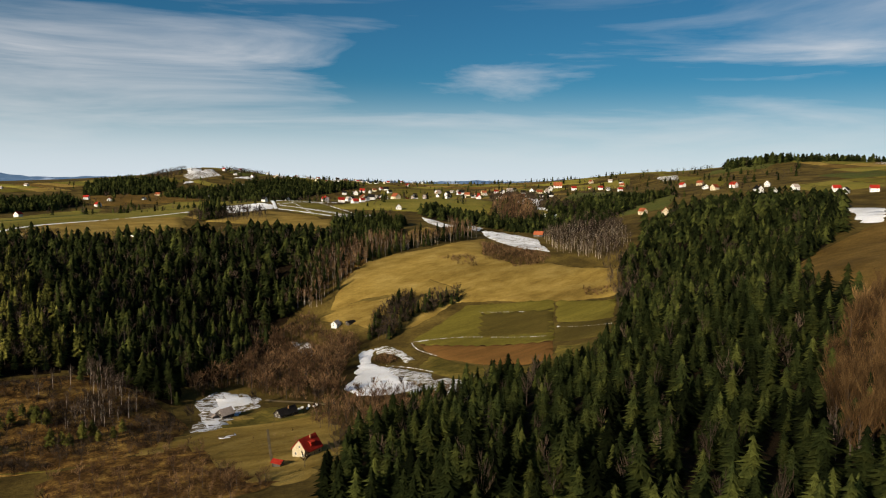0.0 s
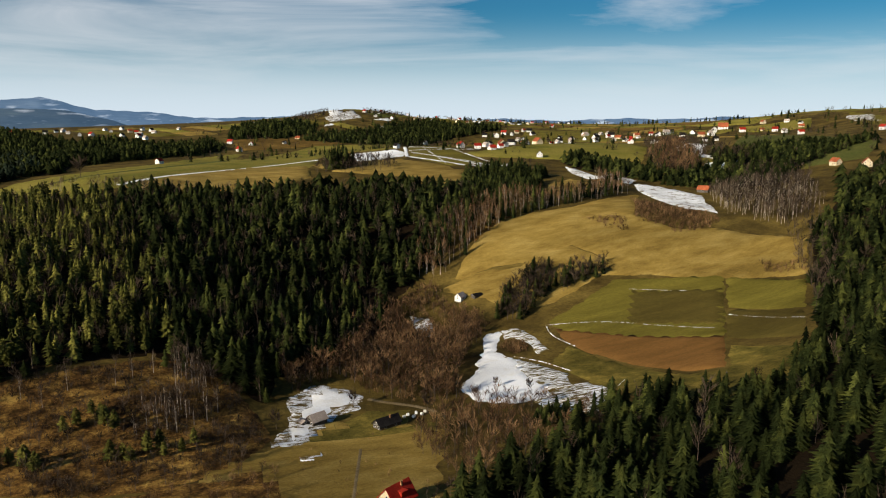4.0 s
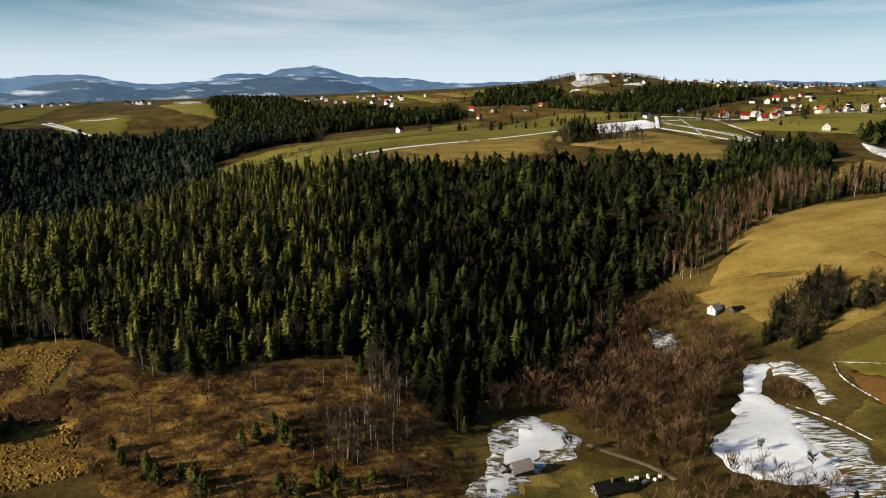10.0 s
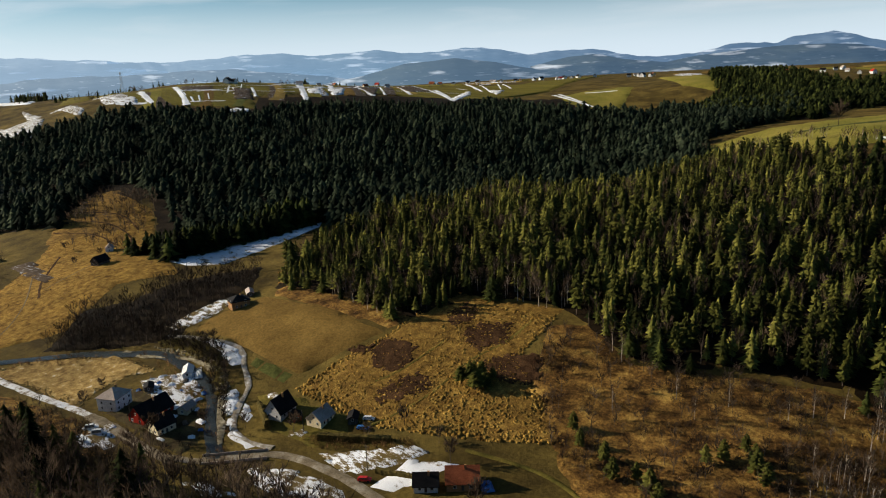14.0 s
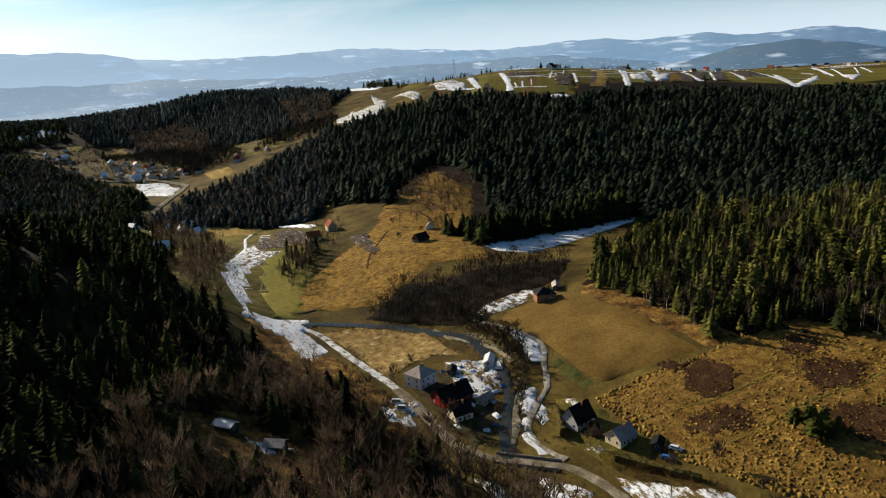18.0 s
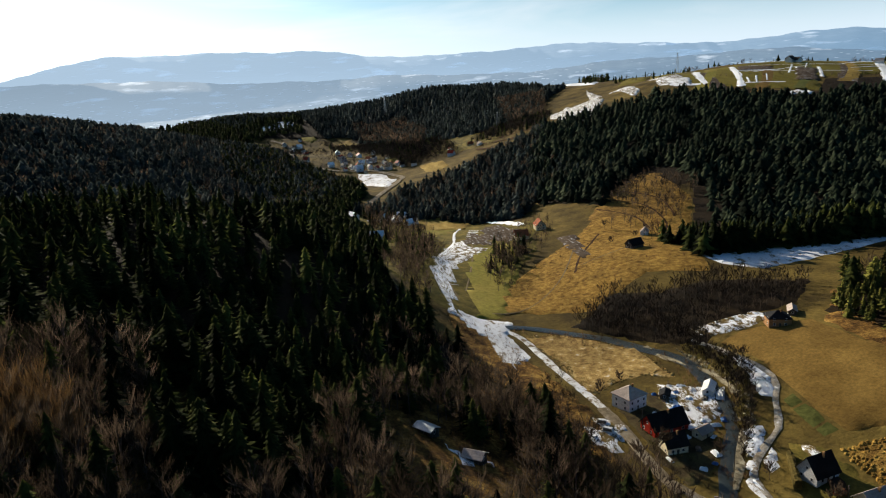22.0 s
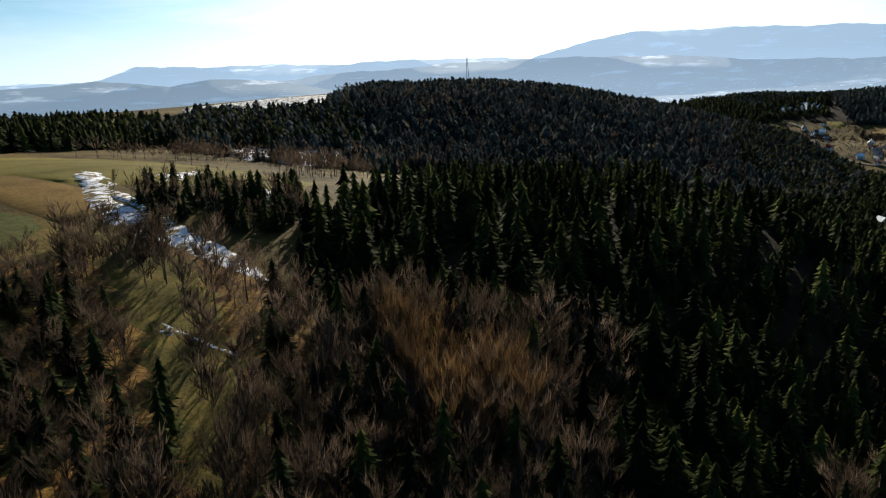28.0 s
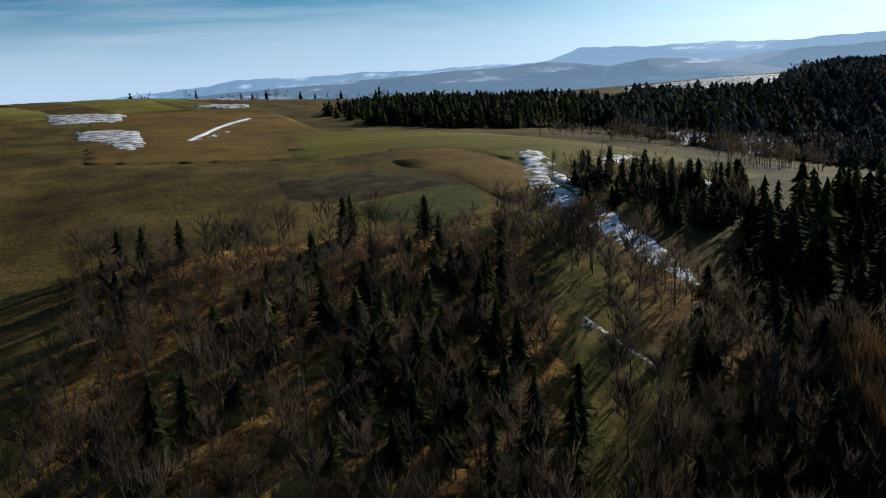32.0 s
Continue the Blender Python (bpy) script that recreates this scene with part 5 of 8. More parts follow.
for poly, k in (([(-221, 217), (-219, 227), (-204, 229), (-199, 220), (-202, 210), (-212, 209)], 61), ([(-197, 248), (-191, 256), (-180, 264), (-174, 251), (-180, 238), (-189, 240)], 62), ([(-201, 200), (-194, 215), (-182, 216), (-184, 204), (-192, 193)], 63),
                ([(-210, 253), (-210, 267), (-200, 264), (-195, 253), (-202, 247)], 58), ([(-229, 211), (-228, 217), (-221, 221), (-219, 216), (-223, 211)], 59), ([(-176, 232), (-168, 246), (-156, 250), (-150, 236), (-160, 226)], 60)):
    patch("bramble_floor", poly, M_BRAMBLE, "dark brown bramble floor in the dead grass", 0.5, 1.0, 2.0, category="brambles")
    wood("shrub_thicket", scattered(wavering(poly, 5, 2.5, k), 1.25, k, 0.92), SHRUBS, (0.9, 2.1), [M_BRAMBLE], "dark brown bramble patch in the dead grass", k)
for line in ([(-204, 203), (-200, 212), (-198, 225), (-197, 236)], [(-189, 181), (-184, 192), (-180, 211), (-180, 231), (-175, 250), (-175, 268)], [(-150, 192), (-120, 196), (-90, 186), (-60, 176)]):
    ribbon("track", line, 1.8, M_LAWN, "trodden grass path across the slope", 0.8)
patch("field", [(-304, 230), (-225, 231), (-215, 270), (-248, 250), (-300, 262), (-345, 266)], M_SCRUB, "reddish brush along the pine wood edge", 0.25, 6.0, 2.0)
wood("shrub_thicket", scattered([(-300, 232), (-228, 234), (-220, 262), (-250, 247), (-300, 258), (-335, 262)], 3.2, 64, 0.7), SHRUBS, (0.8, 2.0), [M_RUST_TWIG], "reddish brush along the pine wood edge", 64)
wood("shrub_thicket", scattered([(122, 305), (131, 313), (138, 307), (137, 293), (127, 291), (121, 296)], 2.0, 65, 0.95), SHRUBS, (2.5, 4.5), [M_RUST_TWIG], "leafless bushes in the snow patch", 65)
wood("bare_wood", scattered([(-545, 150), (-600, 175), (-600, 200), (-560, 195), (-480, 150), (-430, 128), (-440, 120)], 6, 66, 0.75), BARE_MID, (5, 10), [M_TWIG, M_BARK], "garden trees round the valley farm", 66)
wood("bare_wood", scattered([(-740, 70), (-700, 70), (-690, 110), (-640, 110), (-560, 70), (-600, 50)], 8, 67, 0.6), BARE_MID, (5, 10), [M_TWIG, M_BARK], "leafless trees round the valley houses", 67)
wood("bare_wood", scattered([(-1100, 20), (-1050, 130), (-1060, 200), (-1110, 240), (-1180, 60), (-1200, 0)], 10, 68, 0.6), BARE_FAR, (6, 11), [M_TWIG, M_BARK], "trees among the valley village", 68)
for k, poly in enumerate(([(579, 914), (640, 940), (516, 704), (495, 635), (461, 652), (445, 680)], [(490, 601), (539, 598), (528, 524), (460, 450), (449, 510)])):
    wood("bare_wood", scattered(poly, 7, 69 + k, 0.8), BARE_MID, (8, 14), [M_TWIG, M_BARK], "leafless wood below the village", 69 + k)
conifers([(374, 741), (421, 698), (440, 561), (423, 527), (398, 567), (365, 666)], 7.0, 72, (9, 15), "row of dark spruces along the lane")
for k, poly in enumerate(([(250, 830), (420, 930), (560, 1130), (500, 1280), (300, 1000)], [(560, 1100), (700, 1250), (900, 1000), (860, 900), (640, 1000)], [(680, 340), (780, 560), (850, 700), (780, 720), (660, 440)], [(0, 1240), (120, 1330), (330, 1360), (300, 1420), (0, 1360)])):
    wood("garden_trees", scattered(poly, 26, 80 + k, 0.55), BARE_FAR, (6, 12), [M_TWIG, M_BARK], "leafless garden trees among the ridge houses", 80 + k)
wood("hedge_trees", scattered([(-1000, 530), (-930, 640), (-860, 690), (-850, 860), (-870, 870), (-900, 690), (-960, 640)], 12, 85, 0.7), BARE_FAR, (5, 9), [M_TWIG, M_BARK], "leafless hedge below the strip fields", 85)
wood("spruce_clump", scattered([(-1720, 600), (-1620, 640), (-1560, 620), (-1640, 590)], 11, 86, 0.9), SPRUCE_FAR, (14, 20), [M_SPRUCE, M_BARK], "dark grove on the ridge crest", 86)

wood("shrub_thicket", scattered([(-432, 125), (-518, 192), (-600, 260), (-640, 300), (-570, 300), (-478, 258), (-405, 228), (-412, 200)], 8.0, 76, 0.6), SHRUBS, (1.0, 3.0), [M_RUST_TWIG], "russet bushes dotted over the golden hillside", 76, wide=(1.0, 1.6))
wood("bare_wood", scattered([(-470, 235), (-500, 262), (-560, 300), (-590, 300), (-540, 262), (-485, 228)], 6.0, 77, 0.7), BARE_MID, (6, 11), [M_RUST_TWIG, M_BARK], "brown leafless trees below the forest edge", 77)
for line in ([(-610, 250), (-570, 268), (-520, 262), (-480, 240)], [(-620, 268), (-580, 284), (-530, 274)], [(-590, 236), (-550, 250), (-510, 246)], [(-440, 168), (-470, 182), (-520, 212)]):
    ribbon("terrace_edge", line, 2.2, M_BRAMBLE, "dark overgrown terrace edge on the golden hillside", 0.8, "bank", 0.6)

# lanes, furrows and snow round the village and on the ridge
for line, w in (([(-1065, 616), (-914, 548)], 9), ([(-1067, 561), (-959, 523)], 8), ([(-1120, 900), (-851, 698)], 8), ([(-1100, 950), (-879, 776)], 7), ([(-1100, 1040), (-855, 834)], 9),
                ([(-1120, 1180), (-854, 919)], 8), ([(-945, 1066), (-753, 911)], 7), ([(-706, 1130), (-585, 1051)], 7)):
    ribbon("snow_strip", line, w, M_SNOW, "snow lying in a lane between strip fields", 0.9, "snow", 0.35)
for line, w in (([(-1060, 640), (-1000, 780), (-960, 860)], 1.8), ([(-1010, 600), (-960, 680), (-930, 740)], 1.8), ([(-1100, 700), (-1060, 820), (-1040, 930)], 1.8), ([(-960, 900), (-900, 1000), (-850, 1060)], 1.8),
                ([(-930, 560), (-905, 600)], 6), ([(-985, 490), (-960, 515)], 12)):
    ribbon("snow_strip", line, w, M_SNOW, "snow lying along a terrace edge", 0.9, "snow", 0.4)
for line in ([(-1040, 560), (-900, 510)], [(-1090, 820), (-870, 660)], [(-1090, 1000), (-860, 810)], [(-1110, 1120), (-860, 880)]):
    ribbon("field", line, 22.0, M_PLOUGH, "dark ploughed strip on the ridge", 0.7, "field", 0.1)
for line in ([(201, 857), (252, 819)], [(180, 764), (227, 698)], [(190, 798), (248, 696)], [(177, 765), (200, 880)], [(-27, 647), (3, 608)]):
    ribbon("snow_strip", line, 4.0, M_SNOW, "snow lying along a furrow", 0.9, "snow", 0.3)
for line in ([(159, 324), (195, 307), (233, 265)], [(159, 324), (156, 307), (160, 285)], [(228, 347), (265, 323)], [(212, 319), (233, 302)], [(252, 278), (267, 237)], [(124, 287), (134, 272), (141, 251)], [(155, 225), (137, 209), (126, 199)]):
    ribbon("snow_strip", line, 0.7, M_PATCHY, "thin line of snow along a field edge", 0.75, "snow", 0.4)
for poly in ([(-254, 165), (-252, 172), (-243, 167), (-236, 160), (-228, 156), (-219, 154), (-212, 155), (-214, 149), (-224, 150), (-243, 159)], [(-308, 185), (-293, 190), (-276, 190), (-264, 184), (-268, 180), (-283, 183)], [(-236, 161), (-241, 168), (-230, 165), (-228, 160)]):
    patch("snow", poly, M_SNOWY, "melting snow beside the lane", 0.4, 3.0, 1.2, category="snow")
for poly in ([(-252, 166), (-251, 171), (-242, 166), (-236, 160), (-228, 155), (-219, 153), (-224, 151), (-241, 160)], [(-303, 186), (-291, 189), (-277, 189), (-268, 184), (-283, 185)]):
    patch("snow", poly, M_SNOW, "old snow along the lane", 0.55, 2.5, 0.8, category="snow")
patch("snow", [(-332, 184), (-336, 200), (-334, 218), (-322, 220), (-319, 208), (-320, 196), (-322, 186)], M_PATCHY, "thin shaded snow below the timber house", 0.4, 3.0, 1.2, category="snow")
ribbon("track", [(-330, 181), (-320, 183), (-296, 189), (-281, 190), (-273, 189), (-259, 181), (-248, 175), (-239, 163), (-228, 154.5), (-217, 153), (-207, 156)], 2.6, M_LANE, "rutted grey lane beside the stream", 0.35, uneven=0.35)
ribbon("bank", [(-330, 163), (-309, 168), (-288, 174.5), (-270, 174), (-256, 167), (-237, 154), (-224, 146)], 3.2, M_RUBBLE, "pale stony bank of the stream", 0.3, "bank", 0.6)
ribbon("track", [(38, 253), (57, 238), (64, 227)], 2.5, M_TRACK, "dirt track by the barn", 0.5)
ribbon("track", [(25, 196), (13, 140), (14, 133)], 2.5, M_TRACK, "dirt track to the red-roofed house", 0.5)
ribbon("road", [(-231, 129), (-218, 136), (-204, 153), (-186, 158), (-160, 157), (-130, 150), (-90, 130)], 3.8, M_ROAD, "narrow rutted lane over the bridge", 0.55)
for poly, m in (([(-192, 163), (-177, 175), (-162, 176), (-176, 159)], M_PATCHY),
                ([(-163, 159), (-164, 178), (-147, 186), (-154, 162)], M_SNOWY), ([(-203, 144), (-190, 152), (-172, 147), (-183, 138)], M_SNOWY),
                ([(-295, 153), (-279, 173), (-263, 163), (-253, 145), (-281, 146)], M_PATCHY), ([(-275, 119), (-266, 131), (-255, 124), (-262, 116)], M_PATCHY),
                ([(-402, 87), (-390, 99), (-386, 117), (-368, 110), (-340, 115), (-320, 101), (-334, 98), (-358, 97), (-369, 89)], M_SNOWY), ([(-2, 192), (12, 199), (9, 185)], M_PATCHY), ([(-983, 805), (-978, 837), (-881, 766), (-891, 736)], M_PATCHY)):
    patch("snow", poly, m, "melting snow on open ground", 0.45, 4.0, category="snow")


# fields on the far slopes
for poly, m, words in (
        ([(262, 755), (456, 710), (531, 821), (545, 1000), (252, 785)], M_GREEN, "green field below the village"),
        ([(516, 704), (693, 704), (536, 533), (510, 610)], M_GREEN, "green field beside the snow"),
        ([(633, 1500), (761, 1340), (663, 1161), (555, 1344)], M_OLIVE, "olive field above the village"),
        ([(894, 1106), (1020, 1058), (945, 975), (858, 1032)], M_GREEN, "green field behind the houses"),
        ([(1100, 1060), (908, 702), (781, 601), (915, 842)], M_OLIVE, "olive field on the eastern slope"),
        ([(828, 1000), (688, 595), (589, 516), (495, 581), (498, 619)], M_GREEN_DARK, "dark green field on the eastern slope"),
        ([(317, 146), (370, 170), (406, 175), (480, 186), (420, 120), (260, 40), (232, 40), (246, 62), (257, 85)], M_BROWN_FIELD, "bare brown slope beside the spruce wood"),
        ([(-24, 1373), (148, 1480), (316, 1500), (291, 1411), (116, 1283), (-3, 1232)], M_BROWN_FIELD, "brown tilled field round the ridge houses"),
        ([(-1573, 274), (-1366, 403), (-1240, 378), (-1033, 245), (-1108, 182), (-1207, 159)], M_LAWN, "grassy slope above the valley village"),
        ([(-736, 61), (-735, 117), (-703, 167), (-661, 138), (-575, 80), (-611, 60)], M_GREEN, "green valley field"),
        ([(-1064, 144), (-1047, 177), (-990, 177), (-967, 161), (-993, 145)], M_MEADOW, "dry valley field"),
        ([(-1261, 108), (-1204, 143), (-1136, 129), (-1140, 103)], M_GREEN, "green valley field among houses"),
        ([(-1730, -68), (-1707, -38), (-1668, -10), (-1622, -20), (-1650, -48)], M_GREEN, "green slope below the far snow field"),
        ([(-1567, 18), (-1608, 53), (-1523, 74)], M_MEADOW, "sunlit grassy knoll in the forest"),
        ([(-185, -403), (-250, -375), (-293, -332), (-308, -243), (-322, -203), (-271, -201), (-244, -230), (-194, -273), (-165, -273), (-156, -292)], M_OLIVE, "olive field over the southern hilltop"),
        ([(-196, -276), (-213, -287), (-226, -242), (-228, -210), (-214, -186), (-198, -176), (-196, -190), (-196, -213), (-186, -240)], M_BROWN_FIELD, "tussocky field with dead grass"),
        ([(-154, -202), (-173, -202), (-192, -205), (-196, -193), (-193, -180), (-180, -172), (-166, -169), (-152, -190)], M_GREEN_DARK, "dark green wedge of field"),
        ([(-140, -246), (-176, -240), (-193, -206), (-174, -203), (-152, -203), (-136, -220)], M_YARD, "dark tilled wedge of field"),
        ([(61, 740), (167, 755), (209, 699), (208, 640), (150, 640), (80, 690)], M_MEADOW, "golden meadow below the snow field")):
    patch("field", poly, m, words, 0.55, 10.0)
for poly, m in (([(-1078, 56), (-1065, 91), (-1007, 106), (-929, 93), (-975, 65)], M_SNOWY), ([(-1740, -150), (-1798, -134), (-1838, -94), (-1830, -58), (-1763, -68), (-1712, -98), (-1700, -126)], M_SNOW), ([(-1700, 590), (-1600, 610), (-1488, 558), (-1690, 545)], M_SNOW),
                ([(-1054, 496), (-1009, 522), (-973, 500), (-1009, 480)], M_SNOW), ([(568, 275), (573, 243), (467, 179), (471, 202)], M_SNOW), ([(606, 880), (622, 814), (540, 714), (532, 748)], M_SNOW), ([(534, 730), (558, 697), (524, 668)], M_SNOW), ([(520, 675), (556, 659), (495, 594), (472, 617)], M_SNOW),
                ([(1040, 1006), (1040, 940), (913, 803), (968, 899)], M_PATCHY), ([(193, 1690), (270, 1760), (278, 1666), (196, 1620)], M_PATCHY), ([(-130, -391), (-164, -433), (-161, -419), (-131, -371)], M_PATCHY),
                ([(-95, -406), (-112, -424), (-109, -364), (-98, -342)], M_PATCHY), ([(-246, -251), (-256, -242), (-241, -221), (-228, -210), (-232, -224)], M_PATCHY), ([(-276, -189), (-293, -177), (-282, -162), (-267, -172)], M_PATCHY), ([(-265, -223), (-288, -240), (-301, -237), (-274, -215), (-255, -207)], M_STREAKS), ([(-479, -394), (-511, -395), (-552, -358), (-513, -327), (-461, -315), (-458, -361)], M_PATCHY)):
    patch("snow", poly, m, "old snow on a far slope", 0.9, 10.0, 3.0, category="snow")
for line in ([(-1135, 234), (-1040, 322)], [(-1110, 226), (-1000, 306)], [(-1080, 224), (-960, 290)], [(-1030, 222), (-920, 262)]):
    ribbon("hedge_strip", line, 5.0, M_BRAMBLE, "brown hedge strip between terraces", 0.9, "hedge", 0.5)
for k, line in enumerate(([(-1135, 238), (-1040, 326)], [(-1095, 226), (-985, 300)], [(-1040, 222), (-930, 268)])):
    (ax, ay), (bx2, by2) = line
    at = np.random.RandomState(700 + k).uniform(0, 1, 26)[:, None]
    wood("bare_wood", np.array([ax, ay]) + at * np.array([bx2 - ax, by2 - ay]), BARE_FAR, (6, 10), [M_TWIG, M_BARK], "row of leafless trees along a terrace", 700 + k)
ribbon("road", [(-1645, -112), (-1623, -89), (-1575, -69), (-1400, -60), (-1229, -41), (-1150, -36), (-1100, 10), (-1093, 49), (-1085, 84), (-1011, 114), (-960, 104), (-800, 60), (-690, 110)], 7.0, M_ROAD, "pale valley road", 0.9)


# ---- strip fields, far woods and hamlets ----
FIELD_KINDS = [(M_GREEN, "green winter pasture on the rolling hills"), (M_OLIVE, "olive winter crop on the rolling hills"), (M_MEADOW, "dry golden meadow on the rolling hills"),
               (M_BROWN_FIELD, "bare brown tilled field"), (M_GREEN_DARK, "dark green strip of winter crop"), (M_PATCHY, "field under streaks of melting snow")]


def mosaic(region, angle, wide, deep, shares, seed):
    """Strip fields side by side over a region, where no wood or other field lies yet."""
    r = np.random.RandomState(seed)
    c, s = math.cos(radians(angle)), math.sin(radians(angle))
    turned = np.array([(x * c + y * s, -x * s + y * c) for x, y in region])
    lo, hi = turned.min(0), turned.max(0)
    taken = [np.array(p, float) for p in LAND]
    v = lo[1]
    while v < hi[1]:
        tall, u = deep * r.uniform(0.6, 1.4), lo[0] + r.uniform(0, wide)
        while u < hi[0]:
            w = wide * r.uniform(0.5, 1.6)
            lean = r.uniform(-0.15, 0.15) * w
            corners = np.array([(u + 1, v + 1), (u + w - 1, v + 1), (u + w - 1 + lean, v + tall - 1), (u + 1 + lean, v + tall - 1)])
            cell = [(x * c - y * s, x * s + y * c) for x, y in corners]
            probe = np.array(cell + [tuple(np.mean(cell, 0))] + [tuple((np.array(cell[k]) + np.array(cell[k - 1])) / 2) for k in range(4)])
            free = inside(list(region), probe).all() and not any(inside([tuple(q) for q in p], probe).any() or inside(cell, p).any() for p in taken)
            pick = r.choice(len(FIELD_KINDS), p=shares)
            if free and r.uniform() < 0.92:
                patch("field", cell, *FIELD_KINDS[pick], 0.5, 18.0, 1.5)
            u += w
        v += tall


far_spruce = ([(-605, 1574), (-555, 1626), (-362, 1366), (-279, 1232), (-225, 1019), (-211, 861), (-275, 872), (-382, 1083), (-443, 1182)],
              [(-264, 1205), (-223, 1293), (-138, 1244), (-66, 1345), (-33, 1284), (-40, 1204), (-121, 1090), (-178, 1027), (-225, 1019)],
              [(-27, 1546), (106, 1585), (161, 1582), (150, 1475), (83, 1394), (-25, 1390)],
              [(102, 1363), (156, 1475), (249, 1485), (366, 1601), (445, 1669), (485, 1586), (610, 1595), (577, 1539), (434, 1414), (361, 1344), (298, 1293)],
              [(349, 713), (381, 745), (394, 684), (410, 667), (375, 607), (363, 646), (347, 675)],
              [(256, 1416), (341, 1518), (400, 1561), (433, 1544), (584, 1536), (471, 1432), (391, 1391), (331, 1370)],
              [(-1709, -41), (-1670, -149), (-1751, -281), (-1955, -300), (-1969, -62)],
              [(-1250, -70), (-1129, -133), (-1330, -230), (-1560, -190), (-1540, -120), (-1400, -90)],
              [(-286, -385), (-412, -412), (-472, -390), (-538, -372), (-568, -350), (-665, -415), (-656, -465), (-600, -500), (-585, -520), (-500, -520), (-400, -500), (-300, -470), (-240, -420)],
              [(-735, 11), (-700, -30), (-800, -30), (-901, -96), (-1129, -133), (-1195, -72), (-1077, -1), (-1007, 45), (-895, 63), (-796, 46)],
              [(-470, 236), (-432, 240), (-434, 300), (-430, 345), (-470, 330)])
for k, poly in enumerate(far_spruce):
    patch("forest_floor", poly, M_SHADE_FLOOR, "needle-strewn forest floor, darkened for tree shade", 0.8, 16.0, category="forest floor")
    conifers(poly, 6.0 if k > 7 else 8.0, 200 + 5 * k, (11, 18), "dark spruce wood between the fields", 300, 600)
wood("larch_wood", scattered([(118, -16), (154, 7), (185, 17), (200, 20), (150, -32), (90, -56), (88, -40)], 4.2, 257, 0.9), LARCH_SLIM, (15, 22), [M_LARCH, M_BARK], "tan leafless larches beside the spruce wood", 257, wide=(0.9, 1.3))
far_bare = ([(215, 662), (301, 697), (309, 676), (280, 684), (222, 660)], [(318, 560), (347, 596), (353, 571), (324, 535)],
            [(-1634, -15), (-1344, 134), (-1418, 205), (-1192, 214), (-1062, 127), (-1304, 81)], [(-400, -394), (-449, -364), (-503, -341), (-509, -313), (-428, -277), (-398, -336)],
            [(418, 417), (379, 335), (307, 250), (290, 245), (340, 329), (385, 400)], [(-466, 116), (-542, 144), (-528, 164), (-473, 145), (-449, 123)],
            [(-335, 80), (-305, 90), (-262, 52), (-280, 20), (-330, 50)], [(-1250, 300), (-1120, 230), (-1080, 250), (-1010, 310), (-1180, 380)])
far_bare += ([(-769, 52), (-731, 83), (-626, 104), (-518, 95), (-501, 81), (-594, 69), (-703, 55)], [(-1556, -150), (-1624, -110), (-1677, -15), (-1502, 77), (-1415, 161), (-1300, 130), (-1107, 64), (-1098, -1), (-1017, -43), (-1083, -70)],
             [(-1560, -150), (-1500, -60), (-1300, -40), (-1180, 20), (-1100, -20), (-1200, -75), (-1330, -110)], [(-1340, 100), (-1250, 60), (-1100, 130), (-1050, 200), (-1150, 210)])
for k, poly in enumerate(far_bare):
    wood("bare_wood", scattered(poly, 16.0 if k in (9, 10) else 6.0, 260 + k, 0.6 if k in (9, 10) else 0.85), BARE_FAR if k in (2, 3, 7, 9, 10, 11) else BARE_MID, (8, 14), [M_DARK_TWIG if k in (2, 7, 9, 10, 11) else M_TWIG, M_BARK], "brown leafless wood on a slope", 260 + k, wide=(0.9, 1.3))
for k in (0, 1, 2, 5, 7, 8):
    wood("spruce_clump", scattered(far_bare[k], 11.0, 280 + k, 0.6), SPRUCE_MID, (9, 15), [M_SPRUCE, M_BARK], "spruces among leafless trees", 280 + k)
NORTH_FIELDS = [(-100, 900), (60, 1000), (280, 720), (340, 760), (380, 680), (480, 620), (620, 460), (1000, 600), (1250, 1000), (1300, 1600), (900, 2000), (300, 1950), (-200, 1700), (-700, 1900), (-800, 1500), (-300, 1450), (120, 1300)]
mosaic(NORTH_FIELDS, 28, 48, 110, (0.26, 0.22, 0.16, 0.18, 0.1, 0.08), 301)
mosaic([(620, 440), (720, 250), (1000, 220), (1350, 680), (1250, 1000), (1000, 600)], -30, 45, 95, (0.22, 0.3, 0.14, 0.2, 0.1, 0.04), 302)
mosaic([(-2100, 600), (-1400, 520), (-1150, 560), (-1190, 1100), (-1000, 1350), (-1200, 2000), (-1700, 1700)], 60, 40, 130, (0.2, 0.32, 0.1, 0.16, 0.12, 0.1), 303)
mosaic([(-80, -330), (-150, -290), (-230, -360), (-210, -560), (-330, -760), (-650, -900), (-300, -1200), (100, -900), (60, -500)], 20, 45, 100, (0.26, 0.26, 0.14, 0.2, 0.06, 0.08), 304)
mosaic([(-1560, 250), (-1300, 130), (-1050, 220), (-1020, 320), (-1240, 400), (-1380, 400)], 40, 30, 70, (0.3, 0.2, 0.2, 0.2, 0.1, 0.0), 305)
